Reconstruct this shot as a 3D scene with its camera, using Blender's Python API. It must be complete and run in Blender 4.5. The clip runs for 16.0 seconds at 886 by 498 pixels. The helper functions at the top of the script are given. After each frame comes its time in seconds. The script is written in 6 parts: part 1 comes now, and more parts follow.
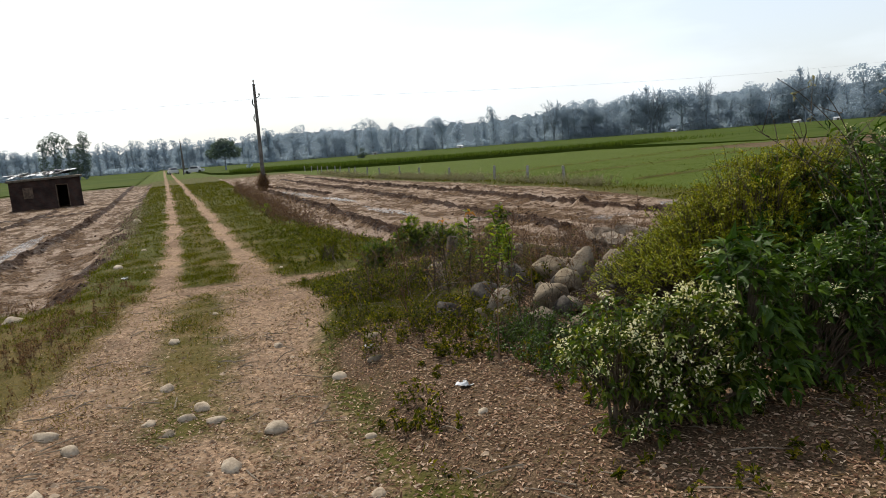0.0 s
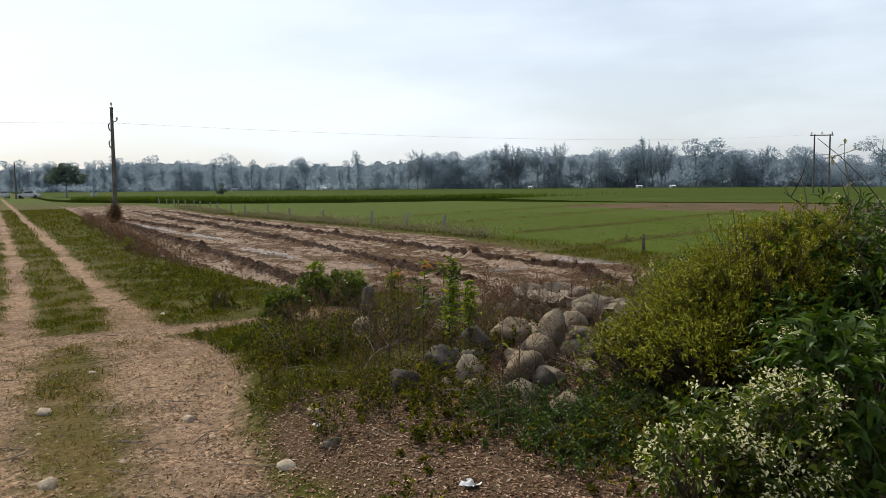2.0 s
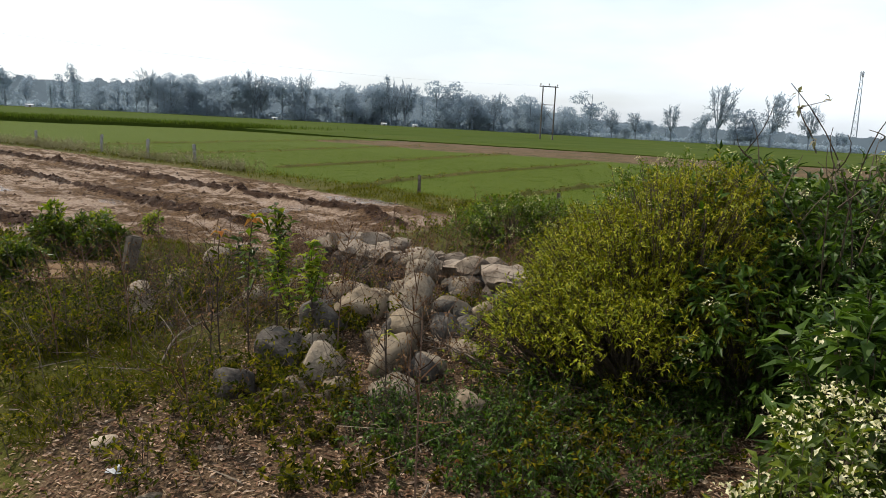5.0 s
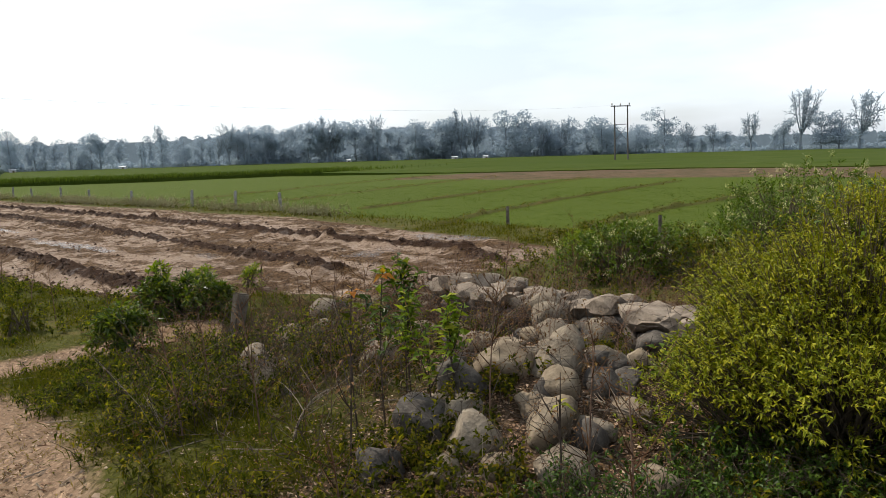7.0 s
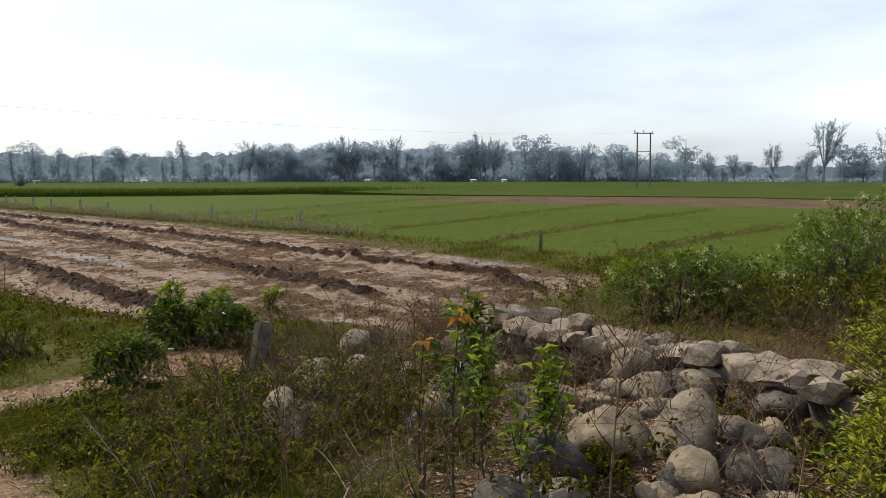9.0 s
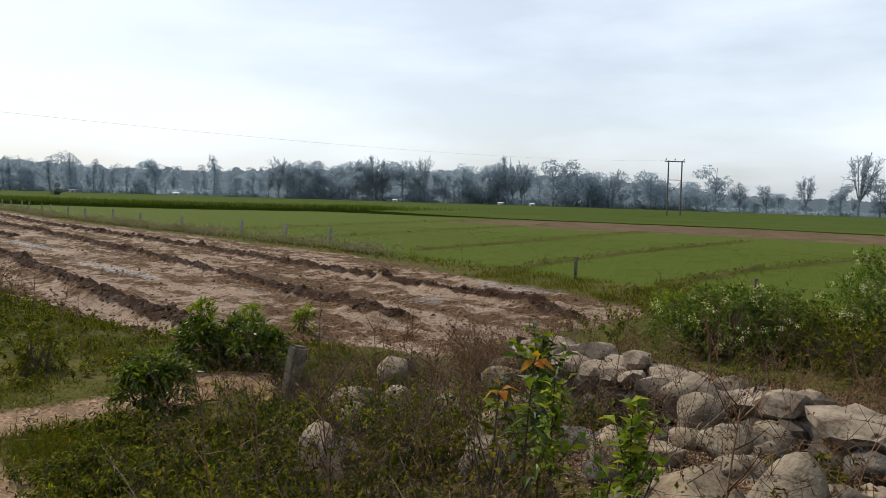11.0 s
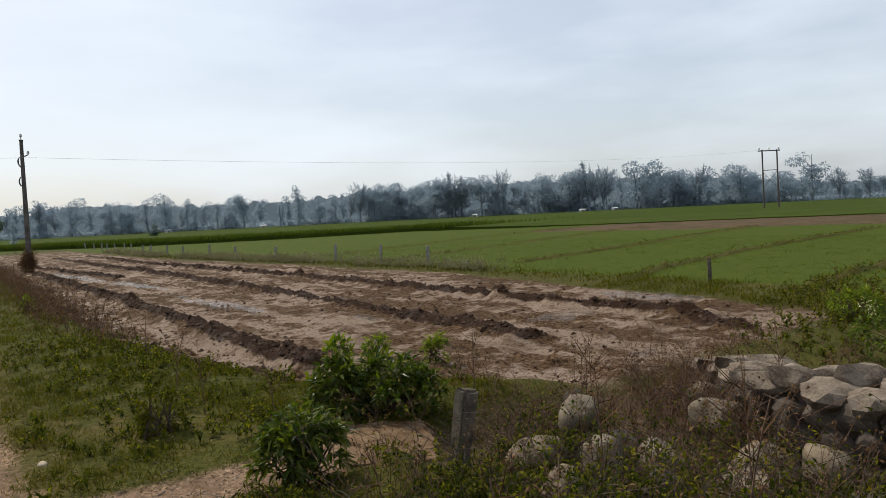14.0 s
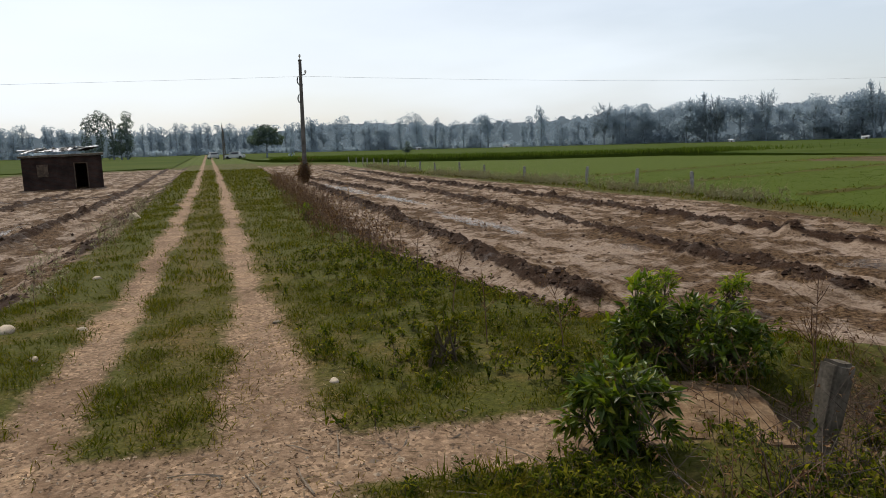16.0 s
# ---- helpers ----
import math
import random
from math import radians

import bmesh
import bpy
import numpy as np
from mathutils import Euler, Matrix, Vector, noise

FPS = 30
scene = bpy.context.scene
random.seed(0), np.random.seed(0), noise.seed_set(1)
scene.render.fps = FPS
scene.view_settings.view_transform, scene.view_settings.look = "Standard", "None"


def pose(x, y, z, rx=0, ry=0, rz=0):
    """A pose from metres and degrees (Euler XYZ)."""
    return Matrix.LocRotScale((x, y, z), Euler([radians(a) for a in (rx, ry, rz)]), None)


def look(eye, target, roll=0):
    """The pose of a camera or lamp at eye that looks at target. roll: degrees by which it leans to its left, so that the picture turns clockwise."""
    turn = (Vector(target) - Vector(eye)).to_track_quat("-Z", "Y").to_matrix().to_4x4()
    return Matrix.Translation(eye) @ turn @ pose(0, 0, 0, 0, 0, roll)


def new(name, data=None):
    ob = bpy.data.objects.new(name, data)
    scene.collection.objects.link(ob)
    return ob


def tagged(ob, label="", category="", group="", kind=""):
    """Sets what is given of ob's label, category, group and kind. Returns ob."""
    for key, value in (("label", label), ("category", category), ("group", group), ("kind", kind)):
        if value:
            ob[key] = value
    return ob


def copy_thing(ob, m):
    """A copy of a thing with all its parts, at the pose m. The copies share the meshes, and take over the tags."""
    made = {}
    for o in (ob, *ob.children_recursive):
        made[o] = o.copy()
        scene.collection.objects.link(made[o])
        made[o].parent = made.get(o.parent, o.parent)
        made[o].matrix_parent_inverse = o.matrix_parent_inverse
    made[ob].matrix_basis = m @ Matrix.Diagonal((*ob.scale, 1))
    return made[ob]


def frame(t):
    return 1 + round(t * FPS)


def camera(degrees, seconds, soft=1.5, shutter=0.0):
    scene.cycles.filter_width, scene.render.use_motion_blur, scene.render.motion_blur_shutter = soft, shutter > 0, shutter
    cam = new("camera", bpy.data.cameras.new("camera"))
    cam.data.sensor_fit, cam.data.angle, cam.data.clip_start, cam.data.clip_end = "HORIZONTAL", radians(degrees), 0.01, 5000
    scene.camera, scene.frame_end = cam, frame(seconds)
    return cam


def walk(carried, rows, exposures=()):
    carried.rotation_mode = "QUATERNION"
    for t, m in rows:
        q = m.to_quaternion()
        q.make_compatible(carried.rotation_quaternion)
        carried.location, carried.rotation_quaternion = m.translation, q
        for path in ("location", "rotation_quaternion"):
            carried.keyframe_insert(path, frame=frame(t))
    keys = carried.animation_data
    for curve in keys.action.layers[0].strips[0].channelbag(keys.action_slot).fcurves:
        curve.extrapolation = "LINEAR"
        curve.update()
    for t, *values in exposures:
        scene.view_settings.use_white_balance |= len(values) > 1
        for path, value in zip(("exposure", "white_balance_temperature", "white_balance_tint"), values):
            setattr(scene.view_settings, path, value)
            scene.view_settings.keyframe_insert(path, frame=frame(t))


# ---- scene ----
cam = camera(64.2, 16.0, soft=0.8)
PATH = [
    (0, (-0.604, -0.494, 1.673), (0.1, 1.356, 1.388), -5.1),
    (0.5, (-0.745, -0.173, 1.692), (0.143, 1.605, 1.466), -3.4),
    (1, (-0.777, 0.145, 1.726), (0.121, 1.923, 1.545), -5.1),
    (1.5, (-0.949, 0.347, 1.758), (0.148, 2.015, 1.634), -6.1),
    (2, (-0.976, 0.647, 1.693), (0.096, 2.326, 1.513), -1.2),
    (2.5, (-0.905, 1.008, 1.647), (0.001, 2.778, 1.43), -2.2),
    (2.9, (-0.886, 1.17, 1.638), (0.027, 2.93, 1.382), -1.4),
    (3, (-0.838, 1.216, 1.651), (0.179, 2.915, 1.364), -1.5),
    (3.2, (-0.919, 1.306, 1.66), (0.391, 2.791, 1.384), 0.8),
    (5.3, (-0.677, 2.196, 1.676), (0.905, 3.367, 1.32), 2.4),
    (5.5, (-0.7, 2.247, 1.696), (0.816, 3.507, 1.36), 1.3),
    (5.6, (-0.633, 2.323, 1.677), (0.831, 3.65, 1.37), 0.5),
    (6, (-0.567, 2.391, 1.686), (0.815, 3.821, 1.469), -1.5),
    (6.5, (-0.497, 2.588, 1.665), (0.855, 4.037, 1.397), -0.7),
    (7, (-0.535, 2.767, 1.683), (0.918, 4.115, 1.413), -2.4),
    (7.5, (-0.446, 3.011, 1.674), (0.926, 4.451, 1.468), -3.4),
    (8, (-0.279, 3.293, 1.621), (0.939, 4.867, 1.428), -4.9),
    (8.5, (-0.288, 3.435, 1.642), (1.139, 4.809, 1.371), -3.4),
    (9, (-0.093, 3.633, 1.62), (1.336, 5.016, 1.414), -0.8),
    (9.5, (-0.096, 3.785, 1.629), (1.295, 5.217, 1.508), 1.6),
    (9.7, (-0.09, 3.845, 1.623), (1.315, 5.264, 1.495), 1.5),
    (11.8, (0.108, 4.304, 1.62), (1.482, 5.75, 1.466), 0.8),
    (12, (0.12, 4.471, 1.613), (1.57, 5.842, 1.481), 0.0),
    (12.5, (0.096, 4.654, 1.598), (1.485, 6.087, 1.466), 0.4),
    (13, (0.197, 4.876, 1.594), (1.42, 6.455, 1.494), -1.6),
    (13.5, (0.288, 5.12, 1.537), (1.316, 6.829, 1.39), -2.3),
    (14, (0.292, 5.359, 1.541), (1.504, 6.947, 1.442), -3.6),
    (14.5, (0.266, 5.535, 1.548), (1.443, 7.142, 1.373), -0.7),
    (15, (0.319, 5.791, 1.53), (1.254, 7.542, 1.283), -1.4),
    (15.5, (0.304, 6.061, 1.53), (1.122, 7.87, 1.286), -3.2),
    (16, (0.257, 6.32, 1.512), (0.867, 8.204, 1.228), -2.2),
]
walk(cam, [(t, look(eye, target, roll)) for t, eye, target, roll in PATH],
     exposures=[(0, 0.05), (2.0, -0.1), (3.0, -0.2), (5.5, 0.24), (7.0, 0.18), (8.5, 0.04), (9.5, 0.06), (12.5, -0.24), (14.5, -0.29), (16.0, -0.24)])

# ---- world, sun ----
SUN_AZ, SUN_EL = -8.0, 50.0
sun_dir = Vector((math.sin(radians(SUN_AZ)) * math.cos(radians(SUN_EL)), math.cos(radians(SUN_AZ)) * math.cos(radians(SUN_EL)), math.sin(radians(SUN_EL))))
world = bpy.data.worlds.new("sky")
scene.world = world
world.use_nodes = True
wn, wl = world.node_tree.nodes, world.node_tree.links
wn.clear()
w_out, w_bg, w_sky = wn.new("ShaderNodeOutputWorld"), wn.new("ShaderNodeBackground"), wn.new("ShaderNodeTexSky")
w_sky.sky_type, w_sky.sun_disc = "NISHITA", False
w_sky.sun_elevation, w_sky.sun_rotation = radians(SUN_EL), radians(SUN_AZ)
w_sky.air_density, w_sky.dust_density, w_sky.ozone_density = 1.0, 2.5, 1.2
# thin high cloud veil
w_co, w_map, w_no, w_ramp, w_mix = wn.new("ShaderNodeTexCoord"), wn.new("ShaderNodeMapping"), wn.new("ShaderNodeTexNoise"), wn.new("ShaderNodeValToRGB"), wn.new("ShaderNodeMixRGB")
w_map.inputs["Scale"].default_value = (1.2, 1.2, 5.0)
w_no.inputs["Scale"].default_value, w_no.inputs["Detail"].default_value = 1.6, 5.0
w_ramp.color_ramp.elements[0].position, w_ramp.color_ramp.elements[1].position = 0.38, 0.72
w_ramp.color_ramp.elements[0].color, w_ramp.color_ramp.elements[1].color = (0.42, 0.42, 0.42, 1), (0.85, 0.85, 0.85, 1)
w_mix.inputs["Color2"].default_value = (9.2, 10.0, 10.9, 1)
wl.new(w_co.outputs["Generated"], w_map.inputs["Vector"])
wl.new(w_map.outputs["Vector"], w_no.inputs["Vector"])
wl.new(w_no.outputs["Fac"], w_ramp.inputs["Fac"])
wl.new(w_ramp.outputs["Color"], w_mix.inputs["Fac"])
wl.new(w_sky.outputs["Color"], w_mix.inputs["Color1"])
wl.new(w_mix.outputs["Color"], w_bg.inputs["Color"])
w_bg.inputs["Strength"].default_value = 0.125
wl.new(w_bg.outputs["Background"], w_out.inputs["Surface"])
sun = new("sun", bpy.data.lights.new("sun", "SUN"))
sun.data.energy, sun.data.angle, sun.data.color = 5.0, radians(0.6), (1.0, 0.92, 0.8)
sun.matrix_world = look(sun_dir * 80, (0, 0, 0))

rng = np.random.default_rng(7)


# ---- numpy mesh tools ----
def vnoise(x, y, seed=0):
    """Smooth value noise from -1 to 1."""
    x, y = np.asarray(x, float), np.asarray(y, float)
    xi, yi = np.floor(x).astype(np.int64), np.floor(y).astype(np.int64)
    fx, fy = x - xi, y - yi
    fx, fy = fx * fx * (3 - 2 * fx), fy * fy * (3 - 2 * fy)

    def h(a, b):
        n = (a * 374761393 + b * 668265263 + seed * 974634777) & 0xFFFFFFFF
        n = ((n ^ (n >> 13)) * 1274126177) & 0xFFFFFFFF
        return ((n ^ (n >> 16)) & 0xFFFF) / 32767.5 - 1
    a = h(xi, yi) * (1 - fx) + h(xi + 1, yi) * fx
    b = h(xi, yi + 1) * (1 - fx) + h(xi + 1, yi + 1) * fx
    return a * (1 - fy) + b * fy


def fbm(x, y, octaves=4, seed=0):
    out, amp = 0.0, 1.0
    for o in range(octaves):
        out = out + amp * vnoise(x * 2 ** o, y * 2 ** o, seed + o)
        amp *= 0.5
    return out / 1.8


def step(a, b, x):
    t = np.clip((np.asarray(x, float) - a) / (b - a), 0, 1)
    return t * t * (3 - 2 * t)


def make_mesh(name, verts, *faces, smooth=False):
    """A mesh from an array of places and arrays of triangles or quads."""
    me = bpy.data.meshes.new(name)
    verts = np.ascontiguousarray(verts, np.float32)
    faces = [np.ascontiguousarray(f, np.int32) for f in faces if len(f)]
    me.vertices.add(len(verts))
    me.vertices.foreach_set("co", verts.ravel())
    me.loops.add(sum(f.size for f in faces))
    me.loops.foreach_set("vertex_index", np.concatenate([f.ravel() for f in faces]))
    sizes = np.concatenate([np.full(len(f), f.shape[1], np.int32) for f in faces])
    me.polygons.add(len(sizes))
    me.polygons.foreach_set("loop_start", np.concatenate([[0], np.cumsum(sizes)[:-1]]).astype(np.int32))
    me.polygons.foreach_set("use_smooth", np.full(len(sizes), smooth))
    me.update(calc_edges=True)
    me.validate()
    return me


class Geo:
    """Gathers triangles and quads of one mesh."""

    def __init__(self):
        self.v, self.t, self.q, self.n = [], [], [], 0

    def add(self, v, f):
        v, f = np.asarray(v, float).reshape(-1, 3), np.asarray(f, int)
        if len(v) and len(f):
            self.v.append(v)
            (self.t if f.shape[1] == 3 else self.q).append(f + self.n)
            self.n += len(v)
        return self

    def mesh(self, name, smooth=False):
        faces = [np.concatenate(f) for f in (self.t, self.q) if f]
        return make_mesh(name, np.concatenate(self.v), *faces, smooth=smooth)


def unit(a):
    return a / np.maximum(np.linalg.norm(a, axis=-1, keepdims=True), 1e-9)


def leaves(P, D, L, W, fold=0.25, bend=0.25, simple=False):
    """Folded pointed leaves: bases P, ways D, lengths L, widths W; small or far ones are simple lozenges."""
    P, D = np.asarray(P, float), unit(np.asarray(D, float))
    n = len(P)
    L, W = np.broadcast_to(L, n)[:, None], np.broadcast_to(W, n)[:, None]
    side = np.cross(D, np.array([0, 0, 1.0]) + rng.normal(0, 0.35, (n, 3)))
    side = unit(side)
    up = np.cross(side, D)
    mid = P + D * L * 0.45
    tip = P + D * L - up * L * bend
    lift = up * W * fold
    if simple:
        V = np.stack([P, mid + side * W / 2 + lift, tip, mid - side * W / 2 + lift], 1).reshape(-1, 3)
        return V, np.arange(4 * n).reshape(-1, 4)
    V = np.stack([P, mid, mid + side * W / 2 + lift, mid - side * W / 2 + lift, tip], 1).reshape(-1, 3)
    f = np.array([[0, 2, 1], [0, 1, 3], [2, 4, 1], [1, 4, 3]])
    F = (f[None] + 5 * np.arange(n)[:, None, None]).reshape(-1, 3)
    return V, F


def curves(A, B, C, r0, r1, segs=3, sides=3):
    """Tapered tubes along the bent lines A, B, C."""
    A, B, C = (np.asarray(p, float).reshape(-1, 3) for p in (A, B, C))
    n = len(A)
    t = np.linspace(0, 1, segs + 1)[None, :, None]
    pts = (1 - t) ** 2 * A[:, None] + 2 * t * (1 - t) * B[:, None] + t * t * C[:, None]
    tan = unit(2 * (1 - t) * (B - A)[:, None] + 2 * t * (C - B)[:, None])
    ref = np.where(np.abs(tan[..., 2:3]) > 0.9, np.array([1.0, 0, 0]), np.array([0, 0, 1.0]))
    u = unit(np.cross(tan, ref))
    w = np.cross(tan, u)
    r = (np.broadcast_to(r0, n)[:, None] * (1 - t[..., 0]) + np.broadcast_to(r1, n)[:, None] * t[..., 0])[..., None]
    ring = [pts + r * (u * math.cos(a) + w * math.sin(a)) for a in np.arange(sides) * 2 * math.pi / sides]
    V = np.stack(ring, 2).reshape(-1, 3)
    i, s, k = np.meshgrid(np.arange(n), np.arange(segs), np.arange(sides), indexing="ij")
    at = lambda a, b: ((i * (segs + 1) + a) * sides + b % sides).ravel()
    F = np.stack([at(s, k), at(s, k + 1), at(s + 1, k + 1), at(s + 1, k)], 1)
    return V, F


def thing(name, label, category, place=(0, 0, 0), turn=0.0, group="", kind=""):
    ob = new(name)
    ob.empty_display_size = 0.1
    ob.matrix_world = pose(*place, 0, 0, turn)
    return tagged(ob, label, category, group, kind)


def part(name, data, mat, parent=None, label="", kind="", smooth=False):
    """Links a mesh, a Geo or a bmesh as one object under its parent."""
    if isinstance(data, Geo):
        data = data.mesh(name, smooth)
    elif isinstance(data, bmesh.types.BMesh):
        bm, data = data, bpy.data.meshes.new(name)
        bm.to_mesh(data)
        bm.free()
        if smooth:
            data.polygons.foreach_set("use_smooth", [True] * len(data.polygons))
    ob = new(name, data)
    if mat and not data.materials:
        data.materials.append(mat)
    ob.parent = parent
    return tagged(ob, label, kind=kind)


def box(size, at=(0, 0, 0), turn=(0, 0, 0), bevel=0.0, bm=None):
    """A box, with rounded edges where bevel is given, in a new or given bmesh."""
    own = bmesh.new()
    bmesh.ops.create_cube(own, size=1.0, matrix=pose(*at, *turn) @ Matrix.Diagonal((*size, 1)))
    if bevel:
        bmesh.ops.bevel(own, geom=own.edges[:], offset=bevel, segments=2, affect="EDGES")
    if bm is None:
        return own
    me = bpy.data.meshes.new("tmp")
    own.to_mesh(me)
    own.free()
    bm.from_mesh(me)
    bpy.data.meshes.remove(me)
    return bm


# ---- materials ----
def material(name, rough=0.8, spec=0.3):
    m = bpy.data.materials.new(name)
    m.use_nodes = True
    nt = m.node_tree
    bsdf = nt.nodes["Principled BSDF"]
    bsdf.inputs["Roughness"].default_value = rough
    bsdf.inputs["Specular IOR Level"].default_value = spec
    return m, nt, bsdf


def node(nt, kind, **given):
    nd = nt.nodes.new(kind)
    for key, value in given.items():
        nd.inputs[key.replace("_", " ")].default_value = value
    return nd


def coords(nt):
    g = nt.nodes.new("ShaderNodeNewGeometry")
    return g.outputs["Position"]


def noise_fac(nt, scale, detail=4.0, rough=0.55, at=None):
    nd = node(nt, "ShaderNodeTexNoise", Scale=scale, Detail=detail, Roughness=rough)
    nt.links.new(at if at else coords(nt), nd.inputs["Vector"])
    return nd.outputs["Fac"]


def ramp(nt, fac, stops):
    nd = nt.nodes.new("ShaderNodeValToRGB")
    el = nd.color_ramp.elements
    while len(el) < len(stops):
        el.new(0.5)
    for e, (p, c) in zip(el, stops):
        e.position, e.color = p, (*c, 1) if len(c) == 3 else c
    nt.links.new(fac, nd.inputs["Fac"])
    return nd.outputs["Color"]


def mix(nt, fac, a, b, mode="MIX"):
    nd = nt.nodes.new("ShaderNodeMixRGB")
    nd.blend_type = mode
    for socket, value in zip(("Fac", "Color1", "Color2"), (fac, a, b)):
        if isinstance(value, bpy.types.NodeSocket):
            nt.links.new(value, nd.inputs[socket])
        elif socket == "Fac":
            nd.inputs[socket].default_value = value
        else:
            nd.inputs[socket].default_value = (*value, 1)
    return nd.outputs["Color"]


def maths(nt, op, a, b=0.0, clamp=False):
    nd = nt.nodes.new("ShaderNodeMath")
    nd.operation, nd.use_clamp = op, clamp
    for i, value in enumerate((a, b)):
        if isinstance(value, bpy.types.NodeSocket):
            nt.links.new(value, nd.inputs[i])
        else:
            nd.inputs[i].default_value = value
    return nd.outputs["Value"]


def bump(nt, bsdf, height, strength=0.5, distance=0.02):
    nd = node(nt, "ShaderNodeBump", Strength=strength, Distance=distance)
    nt.links.new(height, nd.inputs["Height"])
    nt.links.new(nd.outputs["Normal"], bsdf.inputs["Normal"])


def plain(name, stops, scale=8.0, rough=0.8, spec=0.3, relief=0.4, distance=0.01, metal=0.0, fine=60.0):
    """A rough surface: noise through a ramp of colours at one scale, grain at a finer one."""
    m, nt, bsdf = material(name, rough, spec)
    big, small = noise_fac(nt, scale), noise_fac(nt, fine, 3.0)
    both = maths(nt, "ADD", maths(nt, "MULTIPLY", big, 0.7), maths(nt, "MULTIPLY", small, 0.3))
    col = ramp(nt, both, stops)
    nt.links.new(col, bsdf.inputs["Base Color"])
    bsdf.inputs["Metallic"].default_value = metal
    bump(nt, bsdf, both, relief, distance)
    return m


def leafy(name, stops, through_light=0.45, rough=0.55, spec=0.12, patch=0.0, patch_scale=1.2, tint=(1.15, 1.25, 0.6)):
    """Leaves that let light through; each leaf takes its own colour."""
    m, nt, bsdf = material(name, rough, spec)
    g = nt.nodes.new("ShaderNodeNewGeometry")
    fac = g.outputs["Random Per Island"]
    if patch:
        fac = maths(nt, "ADD", maths(nt, "MULTIPLY", fac, 1 - patch), maths(nt, "MULTIPLY", noise_fac(nt, patch_scale, 2.0), patch))
    col = ramp(nt, fac, stops)
    nt.links.new(col, bsdf.inputs["Base Color"])
    tr = nt.nodes.new("ShaderNodeBsdfTranslucent")
    glow = mix(nt, 1.0, col, tint, "MULTIPLY")
    nt.links.new(glow, tr.inputs["Color"])
    mx = nt.nodes.new("ShaderNodeMixShader")
    mx.inputs["Fac"].default_value = through_light
    nt.links.new(bsdf.outputs["BSDF"], mx.inputs[1])
    nt.links.new(tr.outputs["BSDF"], mx.inputs[2])
    nt.links.new(mx.outputs["Shader"], nt.nodes["Material Output"].inputs["Surface"])
    return m


